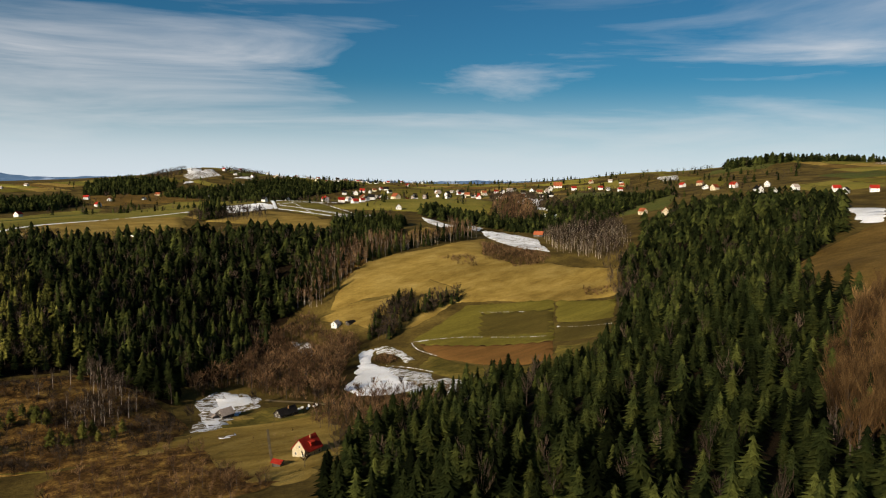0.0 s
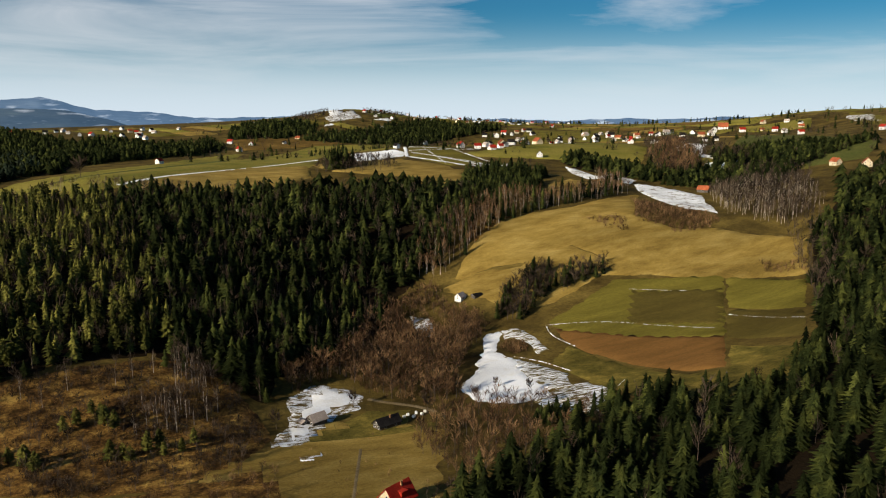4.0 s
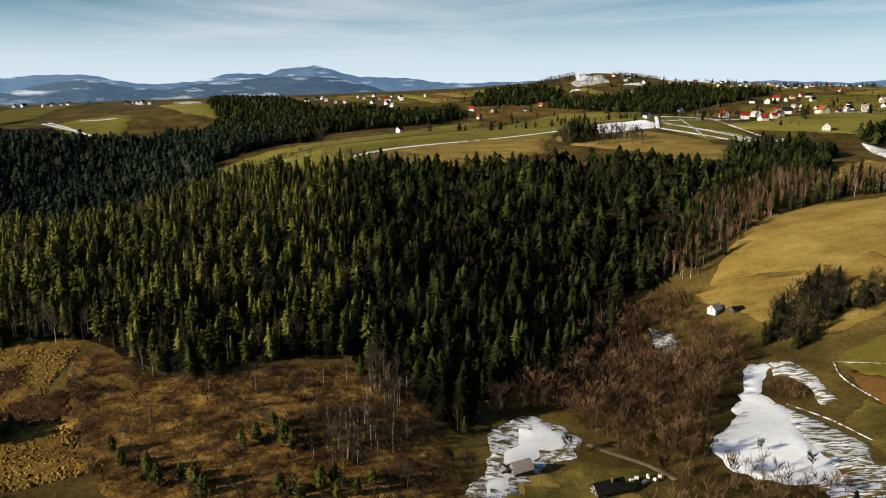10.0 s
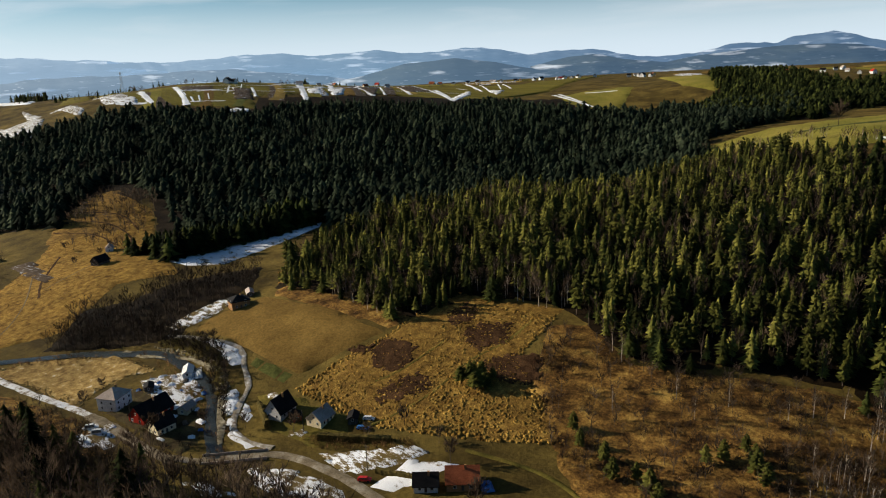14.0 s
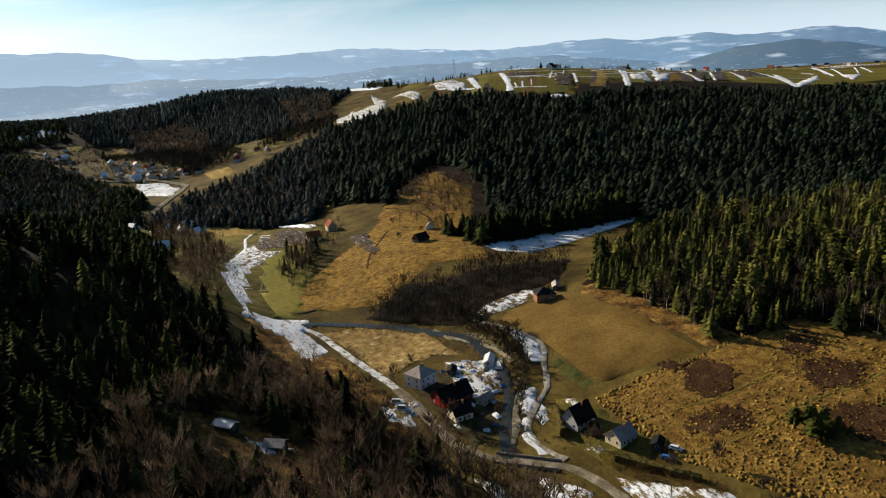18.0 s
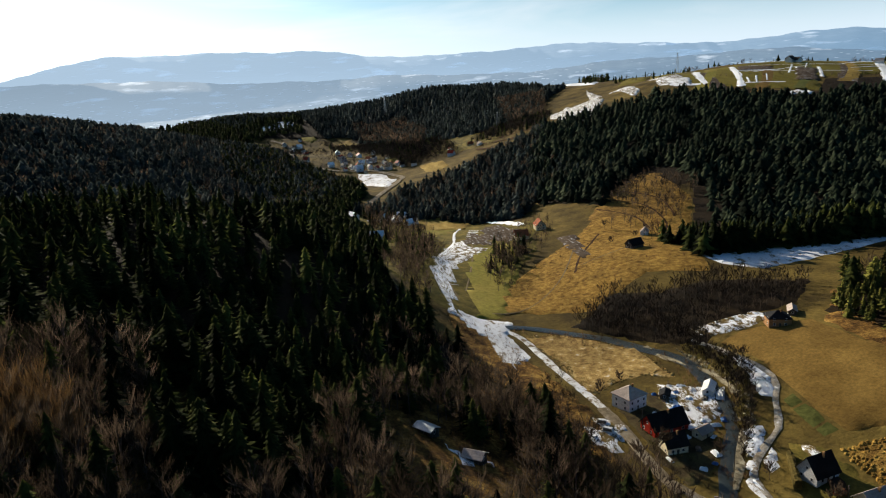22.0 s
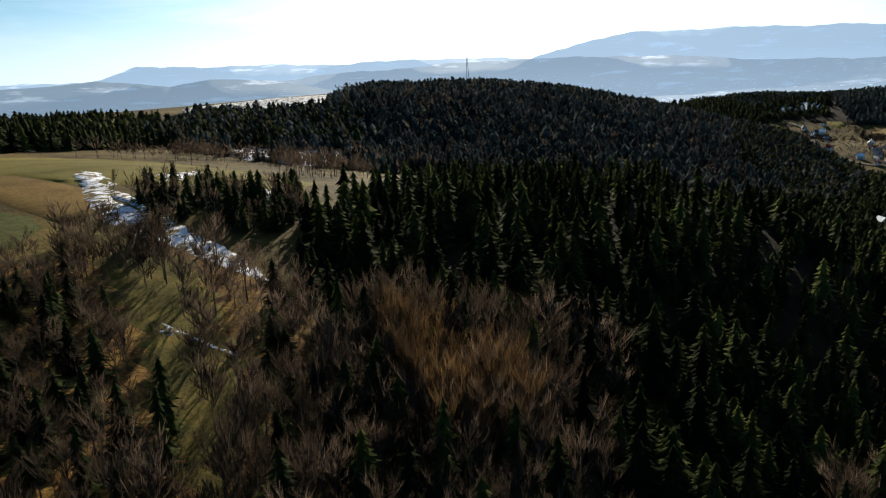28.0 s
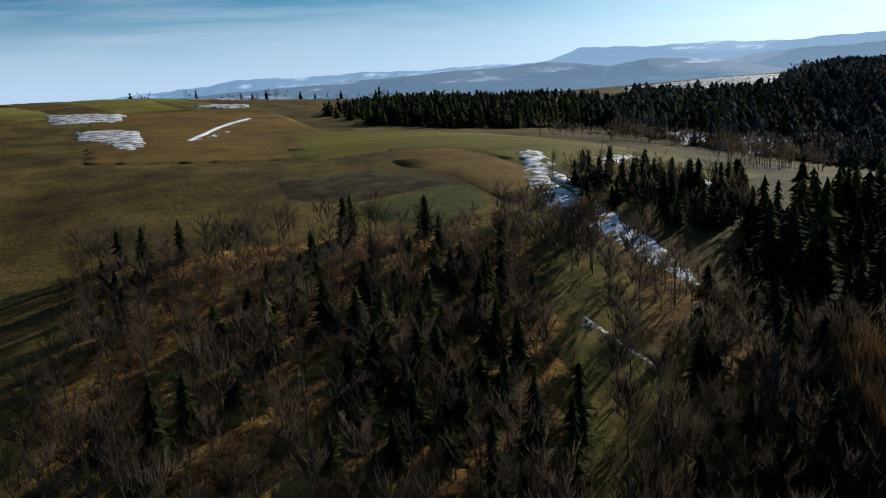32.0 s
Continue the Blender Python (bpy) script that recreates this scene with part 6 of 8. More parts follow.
for k, (poly, gap) in enumerate((([(-100, 900), (340, 760), (620, 460), (1000, 600), (1250, 1000), (1200, 1600), (900, 2000), (-100, 1650)], 46), ([(-240, -420), (-210, -560), (-650, -900), (-100, -900)], 60), ([(-1700, 560), (-1150, 560), (-1190, 1100), (-1500, 1400)], 50))):
    spots = scattered(poly, gap, 310 + k, 0.6)
    around = np.concatenate([spots + np.random.RandomState(j + k).normal(0, 7, spots.shape) for j in range(5)])
    wood("hedge_trees", around[::2], BARE_FAR, (6, 12), [M_TWIG, M_BARK], "leafless trees and hedges between the strip fields", 320 + k)
    wood("hedge_trees", around[1::4], SPRUCE_FAR, (7, 14), [M_SPRUCE, M_BARK], "small dark spruces between the strip fields", 330 + k)

patch("field", [(-115, 602), (-74, 661), (-2, 734), (60, 738), (56, 660), (30, 630), (-6, 605), (-39, 598), (-77, 604)], M_MEADOW, "dry golden lower edge of the hill field", 1.2, 10.0)
ribbon("field", [(-190, 690), (-120, 770), (-60, 860), (-30, 960)], 26.0, M_GREEN_DARK, "darker green strip across the hill field", 2.4, "field", 0.2)
patch("field", [(-752, 51), (-715, 126), (-685, 153), (-655, 142), (-664, 112), (-703, 71)], M_MEADOW, "dry golden valley field", 1.6, 8.0)
patch("field", [(-537, 186), (-533, 200), (-467, 189), (-455, 177)], M_PLOUGH, "small ploughed plot on the golden hillside", 1.0, 5.0)
patch("forest_floor", [(-300, 90), (-250, 98), (-205, 110), (-165, 82), (-130, 40), (-127, -10), (-142, -58), (-205, -68), (-236, -24), (-260, 50)], M_SCRUB, "brown leaf litter under leafless trees", 0.3, 6.0, 2.0, category="forest floor")
wood("shrub_thicket", scattered([(-300, 90), (-250, 98), (-205, 110), (-165, 82), (-130, 40), (-127, -10), (-142, -58), (-205, -68), (-236, -24), (-260, 50)], 4.0, 345, 0.7), SHRUBS, (2, 4.5), [M_TWIG], "brown undergrowth below the leafless trees", 345)
conifers([(92, 196), (112, 208), (118, 200), (100, 188)], 3.2, 346, (6, 10), "square plot of young dark spruces")
EDGE = [(-226, -196), (-248, -198), (-285, -165), (-272, -146), (-252, -128), (-230, -136), (-224, -160), (-224, -181)]
wood("spruce_clump", scattered(wavering(EDGE, 10, 4, 360), 6.0, 360, 0.8), SPRUCE_NEAR, (7, 13), [M_SPRUCE, M_BARK], "dark spruces along the southern field edge", 360, wide=(1.4, 1.9))
wood("bare_wood", scattered(EDGE, 5.5, 361, 0.7), BARE_MID, (8, 13), [M_TWIG, M_BARK], "leafless trees along the southern field edge", 361)
wood("bare_wood", scattered([(-190, -172), (-207, -170), (-208, -148), (-199, -129), (-182, -126), (-174, -143)], 4.5, 362, 0.85), BARE_NEAR, (9, 15), [M_TWIG, M_BARK], "spreading leafless trees above the clearing", 362)
patch("snow", [(-242, -235), (-246, -218), (-227, -201), (-222, -176), (-218, -156), (-211, -136), (-208, -117), (-213, -114), (-220, -147), (-225, -166), (-229, -184)], M_PATCHY, "streaks of snow along the wood edge", 0.5, 4.0, 1.5, category="snow")
for poly in ([(-497, -413), (-530, -413), (-491, -370), (-462, -371)], [(-513, -378), (-545, -376), (-553, -353), (-510, -324), (-491, -342)]):
    patch("snow", poly, M_PATCHY, "shaded snow in the southern hollow", 1.0, 6.0, 2.0, category="snow")

conifers([(-440, 238), (-424, 242), (-428, 300), (-420, 360), (-438, 352)], 4.6, 363, (17, 24), "tall spruces shading the snow below", keep=0.95)

FOOT = [(-64, 172), (-10, 190), (-2, 150), (8, 104), (-40, 88), (-76, 120)]
patch("field", FOOT, M_SCRUB, "brown scrub below the golden slope", 0.28, 5.0, 3.0)
wood("shrub_thicket", scattered(FOOT, 3.2, 380, 0.75), SHRUBS, (1.2, 3.5), [M_RUST_TWIG], "russet scrub below the slope", 380)
wood("bare_wood", scattered(FOOT, 7.0, 381, 0.7), BARE_NEAR, (4, 9), [M_RUST_TWIG, M_BARK], "young leafless trees below the slope", 381)
wood("shrub_thicket", scattered([(0, 206), (44, 218), (58, 200), (46, 160), (38, 132), (14, 104), (-6, 150)], 8.0, 382, 0.6), SHRUBS, (0.8, 2.4), [M_RUST_TWIG], "brown bushes on the golden grass", 382)
wood("dead_grass", scattered([(0, 206), (44, 218), (58, 200), (46, 160), (38, 132), (14, 104), (-6, 150)], 3.0, 383, 0.6), TUSSOCKS, (0.25, 0.6), [M_REED], "tussocks of dead grass by the house", 383, category="grass")
VERGE = [(-388, 82), (-366, 107), (-322, 115), (-292, 119), (-262, 121), (-240, 116), (-262, 100), (-300, 90), (-340, 82)]
patch("field", VERGE, M_SCRUB, "brown scrubby verge below the wood", 0.26, 5.0, 1.5)
wood("shrub_thicket", scattered(VERGE, 2.8, 384, 0.75), SHRUBS, (1.0, 3.0), [M_RUST_TWIG], "brown shrubs along the road verge", 384)
wood("shrub_thicket", scattered([(-330, 178), (-300, 186), (-262, 180), (-236, 166), (-220, 156), (-232, 152), (-262, 170), (-300, 176)], 3.4, 385, 0.6), SHRUBS, (1.0, 2.6), [M_RUST_TWIG], "brown shrubs between stream and lane", 385)
patch("field", [(-780, 48), (-735, 117), (-685, 168), (-600, 192), (-520, 168), (-450, 132), (-390, 112), (-386, 84), (-455, 54), (-565, 34), (-700, 42)], M_LAWN, "mossy valley grass between the woods", 0.12, 8.0, 2.0)
wood("bare_wood", scattered([(-520, 82), (-455, 54), (-400, 66), (-388, 78), (-425, 80), (-480, 86)], 5.0, 386, 0.85), BARE_MID, (8, 13), [M_TWIG, M_BARK], "brown leafless trees at the wood edge", 386, wide=(0.9, 1.3))
# the northern slope: brush, birches and snow lines
for k, poly in enumerate(([(317, 501), (326, 478), (350, 434), (348, 419), (334, 406), (299, 406), (298, 418), (285, 433)], [(248, 457), (279, 447), (272, 423), (262, 423), (254, 441)], [(322, 339), (345, 321), (332, 307), (315, 326)])):
    wood("shrub_thicket", scattered(wavering(poly, 8, 3, 370 + k), 2.6, 370 + k, 0.85), SHRUBS, (2.0, 5.0), [M_RUST_TWIG], "dark brown brush on the meadow", 370 + k)
for k, poly in enumerate(([(148, 445), (181, 467), (204, 486), (197, 500), (160, 480)], [(350, 625), (358, 580), (338, 560), (326, 580)])):
    patch("forest_floor", poly, M_SCRUB, "brown leaf litter under birches", 0.5, 8.0, 2.0, category="forest floor")
    wood("birch_wood", scattered(wavering(poly, 10, 4, 374 + k), 5.2, 374 + k, 0.85), SLIM_BARE, (9, 16), [M_RUST_TWIG, M_BIRCH], "brown leafless birches above the meadow", 374 + k, wide=(0.9, 1.3))
patch("field", [(253, 535), (276, 585), (313, 612), (326, 585), (300, 537), (272, 526)], M_MEADOW, "dry golden clearing above the birches", 0.9, 8.0)
for line in ([(187, 798), (221, 750), (252, 704)], [(190, 811), (239, 814), (284, 821)], [(248, 820), (256, 755), (265, 704)], [(213, 821), (212, 765), (209, 709)]):
    ribbon("snow_strip", line, 2.6, M_PATCHY, "snow lying in a furrow of the terraces", 1.6, "snow", 0.4)
patch("snow", [(228, 706), (290, 703), (254, 675)], M_PATCHY, "snow below the terraces", 1.0, 6.0, category="snow")
GROVE = [(530, 800), (560, 800), (548, 752), (496, 650), (453, 611), (436, 634), (462, 709)]
wood("bare_wood", scattered(GROVE, 6.0, 377, 0.9), BARE_MID, (13, 20), [M_RUST_TWIG, M_BARK], "tall brown grove beside the snow", 377, wide=(0.9, 1.3))
wood("spruce_clump", scattered(GROVE, 13.0, 378, 0.7), SPRUCE_MID, (12, 18), [M_SPRUCE, M_BARK], "dark spruces in the brown grove", 378)

for poly in ([(205, 1690), (213, 1775), (231, 1781), (246, 1747), (230, 1692)], [(233, 1684), (240, 1715), (262, 1728), (262, 1688)], [(292, 1540), (347, 1590), (339, 1545)], [(174, 1565), (193, 1600), (206, 1588)], [(300, 1640), (350, 1665), (345, 1630)]):
    patch("snow", poly, M_SNOWY, "old snow on the northern hill", 1.6, 10.0, 3.0, category="snow")
wood("bare_wood", scattered([(110, 1740), (160, 1800), (215, 1795), (205, 1700), (165, 1650)], 8.0, 390, 0.9), BARE_FAR, (8, 12), [M_DARK_TWIG, M_BARK], "dark leafless wood on the northern hill", 390, wide=(1.0, 1.4))
wood("bare_wood", scattered([(285, 1700), (300, 1770), (350, 1765), (400, 1740), (380, 1690)], 8.0, 391, 0.9), BARE_FAR, (8, 12), [M_DARK_TWIG, M_BARK], "dark leafless wood on the northern hill", 391, wide=(1.0, 1.4))
# terraces on the western ridge
lines = np.random.RandomState(350)
for line, w in (([(-1050, 552), (-1007, 537), (-958, 520)], 9), ([(-1071, 620), (-986, 582), (-916, 547)], 8), ([(-1129, 966), (-1020, 890), (-922, 804)], 9), ([(-1110, 1030), (-980, 930), (-863, 838)], 8), ([(-942, 1082), (-850, 1000), (-762, 918)], 8), ([(-1080, 1347), (-905, 1168)], 8),
                ([(-1015, 757), (-1050, 810), (-1091, 865)], 6), ([(-975, 779), (-998, 855)], 12), ([(-997, 611), (-995, 655)], 5), ([(-1030, 690), (-960, 640)], 3), ([(-1040, 720), (-950, 655)], 2.5), ([(-1010, 700), (-1000, 660)], 3), ([(-980, 690), (-972, 650)], 3), ([(-955, 670), (-948, 640)], 3)):
    ribbon("snow_strip", line, w, M_SNOW, "snow lying along a terrace of the ridge", 1.2, "snow", 0.5)
for poly in ([(-1319, 600), (-1010, 524), (-966, 500), (-1019, 481)], [(-862, 573), (-845, 595), (-823, 580), (-842, 560)]):
    patch("snow", poly, M_PATCHY, "snow on the ridge terrace", 1.4, 8.0, 3.0, category="snow")
for k in range(8):
    x0, y0 = -1100 + lines.uniform(0, 60), 590 + 70 * k
    ribbon("field", [(x0, y0), (x0 + 110, y0 - 66), (x0 + 200, y0 - 140)], lines.uniform(14, 24), (M_GREEN, M_BROWN_FIELD, M_GREEN_DARK, M_MEADOW)[k % 4], "narrow strip field along the ridge", 0.9, "field", 0.1)
conifers([(-1955, -300), (-2400, -350), (-2500, 100), (-2000, 74), (-1969, -62)], 11.0, 352, (12, 18), "dark wood where the valley opens")

patch("yard", [(-278, 130), (-290, 147), (-270, 161), (-247, 154), (-230, 142), (-228, 133), (-247, 130)], M_YARD, "dark trodden yard between the houses", 0.3, 4.0, 1.5, category="yard")
patch("field", [(-241, 173), (-234, 181), (-197, 184), (-186, 172), (-197, 163), (-216, 162)], M_LAWN, "mossy garden grass round the houses", 0.35, 4.0, 1.0)
for poly in ([(-203, 143), (-192, 151), (-174, 153), (-157, 151), (-179, 139), (-192, 137)], [(-187, 161), (-179, 172), (-168, 183), (-160, 185), (-164, 173), (-170, 163), (-179, 160)], [(-211, 124), (-206, 129), (-189, 130), (-198, 121)], [(-269, 113), (-266, 122), (-249, 122), (-249, 115), (-254, 111)],
             [(-238, 176), (-232, 180), (-224, 178), (-230, 172)], [(-216, 166), (-206, 170), (-198, 168), (-208, 163)]):
    patch("snow", poly, M_PATCHY, "melting snow in the village", 0.6, 3.0, 1.5, category="snow")
patch("snow", [(-238, 58), (-231, 67), (-230, 75), (-226, 75), (-222, 63)], M_SNOWY, "snow round the hillside huts", 0.5, 3.0, 1.0, category="snow")
# the village in the valley: hedges, gardens and snow
wood("garden_hedge", scattered([(-205, 166), (-193, 173), (-182, 178), (-168, 187), (-165, 181), (-179, 173), (-197, 162)], 1.6, 340, 0.9), SHRUBS, (1.5, 3.0), [M_LARCH], "clipped green-brown hedge beside the lane", 340, category="hedge")
wood("garden_shrubs", scattered([(-297, 150), (-287, 166), (-258, 162), (-232, 146), (-228, 132), (-247, 128), (-280, 128)], 5.0, 341, 0.6), SHRUBS, (1.0, 2.6), [M_TWIG], "leafless garden shrubs among the houses", 341)
wood("bank_shrubs", scattered([(-380, 112), (-355, 152), (-310, 176), (-278, 176), (-240, 161), (-214, 146), (-210, 138), (-240, 148), (-280, 160), (-308, 162), (-350, 138), (-372, 112)], 2.6, 342, 0.6), SHRUBS, (1.2, 3.2), [M_RUST_TWIG], "brown leafless shrubs along the stream", 342)
wood("spruce_clump", scattered([(-470, 118), (-540, 146), (-525, 158), (-475, 140)], 5.0, 343, 0.7), SPRUCE_NEAR, (5, 9), [M_SPRUCE, M_BARK], "row of small dark spruces beside the crescent field", 343)
wood("bare_wood", scattered([(-235, 116), (-205, 128), (-190, 140), (-150, 140), (-100, 110), (-130, 60), (-190, 100)], 5.0, 344, 0.8), BARE_NEAR, (8, 15), [M_TWIG, M_BARK], "brown leafless trees below the lane", 344)
for line in ([(-588, 116), (-520, 105), (-470, 96), (-420, 95)], [(-560, 128), (-500, 117), (-440, 102)], [(-493, 185), (-440, 160), (-405, 130), (-398, 108)], [(-450, 175), (-470, 215), (-520, 250)]):
    ribbon("track", line, 1.5, M_TRACK, "pale wheel track over the fields", 0.6)
# the valley floor beyond the southern wood
conifers([(-1940, -330), (-1700, -130), (-1640, -130), (-1550, -190), (-1660, -290), (-1890, -410)], 11.0, 600, (13, 19), "dark wood at the mouth of the valley")
conifers([(-745, -15), (-758, 30), (-700, 48), (-640, 60), (-565, 66), (-480, 50), (-470, 46), (-560, 30), (-620, 5)], 7.0, 604, (10, 17), "dark spruces along the valley floor")
wood("bare_wood", scattered([(-480, 62), (-594, 76), (-612, 104), (-540, 106), (-488, 88)], 5.0, 608, 0.85), BARE_MID, (7, 12), [M_TWIG, M_BARK], "brown leafless trees in the valley field", 608, wide=(0.9, 1.3))
patch("snow", [(-564, 116), (-540, 139), (-500, 111), (-508, 97)], M_PATCHY, "melting snow on the valley field", 0.7, 4.0, 1.5, category="snow")
patch("field", [(-645, 143), (-553, 146), (-547, 141), (-567, 120)], M_PLOUGH, "ploughed field with snow in its furrows", 0.7, 5.0, category="field")
for k in range(7):
    x0, y0 = -640 + 11 * k, 140 - 2.5 * k
    ribbon("snow_strip", [(x0, y0), (x0 + 12, y0 + 6)], 1.4, M_SNOW, "snow lying in a ploughed furrow", 1.0, "snow", 0.4)
for line, w in (([(-729, 56), (-741, 96), (-733, 128), (-700, 156), (-665, 165)], 4), ([(-668, 166), (-640, 174), (-607, 178)], 9), ([(-700, 152), (-640, 128), (-575, 116), (-530, 100)], 2.5)):
    ribbon("snow_strip", line, w, M_SNOW, "snow lying along the valley lane", 1.0, "snow", 0.4)

# terraces along the skyline of the western ridge
for w, strips in ((7, ([(-1057, 560), (-1006, 535), (-953, 518)],
             [(-1060, 614), (-989, 585), (-912, 543)],
             [(-1019, 816), (-938, 760), (-860, 704)],
             [(-1012, 939), (-952, 904), (-863, 839)],
             [(-907, 1045), (-823, 971), (-749, 907)],
             [(-702, 1142), (-637, 1093), (-588, 1054)])),
                  (4.5, ([(-990, 704), (-911, 655)],
             [(-1037, 1027), (-859, 865)],
             [(-1072, 1109), (-878, 940)],
             [(-1037, 1298), (-872, 1139)],
             [(-1004, 1302), (-830, 1116)],
             [(-976, 1348), (-867, 1227)],
             [(-668, 1170), (-638, 1183), (-619, 1197)],
             [(-952, 1159), (-919, 1151)])),
                  (3, ([(-1020, 596), (-994, 647)],
             [(-1001, 677), (-934, 645)],
             [(-966, 734), (-975, 788), (-990, 913)],
             [(-1014, 945), (-1073, 1101)],
             [(-1095, 1181), (-935, 1054)],
             [(-991, 1350), (-872, 1200)],
             [(-960, 580), (-929, 565)],
             [(-962, 594), (-923, 572)],
             [(-967, 612), (-926, 588)]))):
    for line in strips:
        ribbon("snow_strip", line, w, M_SNOW, "snow lying along a terrace bank", 1.6, "snow", 0.45)
for poly in ([(-1064, 503), (-1014, 530), (-967, 506), (-993, 488)],
             [(-860, 579), (-839, 596), (-820, 574), (-835, 566)],
             [(-958, 783), (-966, 822), (-899, 771), (-900, 744)],
             [(-948, 818), (-972, 883), (-886, 800), (-884, 776)],
             [(-881, 1167), (-857, 1192), (-791, 1078)],
             [(-782, 940), (-907, 1143), (-824, 1048), (-738, 894)]):
    patch("snow", poly, M_SNOWY, "melting snow on the ridge terraces", 1.6, 6.0, 2.0, category="snow")
for poly in ([(-1012, 939), (-1038, 1033), (-862, 849), (-863, 839)],
             [(-1073, 1101), (-1095, 1181), (-908, 1035), (-899, 964)],
             [(-1002, 675), (-984, 698), (-893, 639), (-908, 615)],
             [(-1073, 626), (-1029, 661), (-997, 643), (-1016, 599)]):
    patch("field", poly, M_PLOUGH, "dark ploughed terrace on the ridge", 1.3, 6.0, category="field")
# stream banks beside the village
wood("shrub_thicket", scattered([(-256, 132), (-248, 142), (-240, 146), (-232, 144), (-226, 138), (-236, 131), (-246, 129)], 2.4, 630, 0.8), SHRUBS, (1.2, 3.2), [M_DARK_TWIG], "dark garden shrubs beside the stream", 630, wide=(1.0, 1.5))
BUSHES = [(-329, 179), (-297, 190), (-276, 183), (-254, 170), (-236, 156), (-255, 163), (-279, 174), (-303, 177), (-315, 174)]
patch("field", BUSHES, M_OLIVE_DARK, "dark mossy ground along the stream", 0.3, 4.0, 1.5, category="field")
wood("bank_shrubs", scattered(BUSHES, 2.0, 626, 0.85), SHRUBS, (1.5, 4.0), [M_DARK_TWIG], "dark leafless brush along the stream", 626)
wood("bank_shrubs", scattered(BUSHES, 3.0, 620, 0.75), BARE_NEAR, (4, 8), [M_DARK_TWIG, M_BARK], "dark leafless alders along the stream", 620, wide=(1.0, 1.5))
for k, poly in enumerate(([(-317, 120), (-295, 118), (-277, 114), (-257, 104), (-265, 98), (-300, 108)], [(-386, 156), (-349, 189), (-327, 188), (-320, 175), (-345, 160), (-365, 148)])):
    wood("bank_shrubs", scattered(poly, 3.4, 621 + k, 0.8), BARE_MID, (4, 8), [M_DARK_TWIG, M_BARK], "dark leafless trees beside the village", 621 + k, wide=(1.0, 1.4))
wood("bank_stones", scattered([(-320, 173), (-307, 176), (-297, 178), (-282, 179), (-270, 177), (-256, 171), (-238, 161), (-239, 158), (-257, 167.5), (-271, 173.5), (-283, 175.5), (-297, 174), (-308, 172)], 1.0, 624, 0.85), TUSSOCKS, (0.35, 0.8), [M_RUBBLE], "pale rubble heaped along the stream bank", 624, sink=0.0, wide=(0.9, 1.4), category="stones")
# woods, snow and glades on the southern ridge
conifers([(-242, -430), (-290, -405), (-350, -395), (-430, -420), (-470, -490), (-560, -590), (-555, -690), (-420, -690), (-310, -610), (-235, -500)], 7.5, 640, (7, 12), "dark wood behind the southern field", 400, 520)
for poly in GLADES:
    patch("snow", poly, M_SNOWY, "shaded snow in a forest glade", 1.2, 6.0, 2.0, category="snow")
for poly in ([(-238, -238), (-251, -240), (-243, -222), (-229, -212), (-230, -219)], [(-263, -222), (-300, -241), (-298, -231), (-265, -208)], [(-267, -183), (-288, -185), (-288, -167), (-276, -159), (-263, -170)]):
    patch("snow", poly, M_PATCHY, "thin old snow on the southern field", 0.9, 4.0, 1.5, category="snow")
wood("bare_wood", scattered([(-300, -350), (-350, -345), (-400, -350), (-440, -340), (-420, -320), (-350, -325)], 5.5, 645, 0.85), BARE_FAR, (8, 12), [M_TWIG, M_BARK], "brown leafless trees behind the southern field", 645, wide=(0.9, 1.3))
for poly in ([(-58, -512), (-86, -516), (-108, -500), (-101, -466), (-63, -472)], [(-75, -436), (-92, -440), (-112, -425), (-105, -365), (-96, -349), (-89, -372), (-77, -404)], [(-155, -554), (-199, -567), (-192, -535), (-156, -539)]):
    patch("snow", poly, M_PATCHY, "melting snow on the southern fields", 1.2, 6.0, 2.0, category="snow")
ribbon("snow_strip", [(-128, -379), (-153, -434), (-178, -470)], 5.0, M_SNOW, "snow lying along a field edge", 1.4, "snow", 0.4)
# spruces standing in the leafless southern wood
wood("spruce_clump", scattered([(-137, -141), (-168, -149), (-169, -131), (-157, -99), (-134, -78), (-117, -81), (-110, -89), (-126, -125)], 6.5, 650, 0.5, (CLEARING,)), SPRUCE_CLOSE, (8, 14), [M_SPRUCE, M_BARK], "dark spruces among the leafless southern trees", 650, wide=(1.4, 1.9))
wood("spruce_clump", scattered([(-153, -59), (-173, -59), (-171, -47), (-158, -40), (-147, -50)], 5.5, 651, 0.5, (CLEARING,)), SPRUCE_CLOSE, (8, 13), [M_SPRUCE, M_BARK], "dark spruces beside the grassy clearing", 651, wide=(1.4, 1.9))

# ---- things ----
def piece(name, verts, faces, mat, parent, label=""):
    """One mesh as a part of a thing."""
    me = bpy.data.meshes.new(name)
    me.from_pydata([tuple(v) for v in verts], [], [tuple(f) for f in faces])
    me.materials.append(mat)
    me.update()
    ob = new(name, me)
    ob.parent = parent
    return tagged(ob, label) if label else ob


def box(x0, x1, y0, y1, z0, z1, taper=0.0):
    v = [(x0, y0, z0), (x1, y0, z0), (x1, y1, z0), (x0, y1, z0), (x0 + taper, y0 + taper, z1), (x1 - taper, y0 + taper, z1), (x1 - taper, y1 - taper, z1), (x0 + taper, y1 - taper, z1)]
    return v, [(3, 2, 1, 0), (4, 5, 6, 7), (0, 1, 5, 4), (1, 2, 6, 5), (2, 3, 7, 6), (3, 0, 4, 7)]


def joined(*solids):
    v, f = [], []
    for sv, sf in solids:
        f += [tuple(i + len(v) for i in q) for q in sf]
        v += sv
    return v, f


def empty(name, label, category, group=""):
    return tagged(new(name), label, category, group)


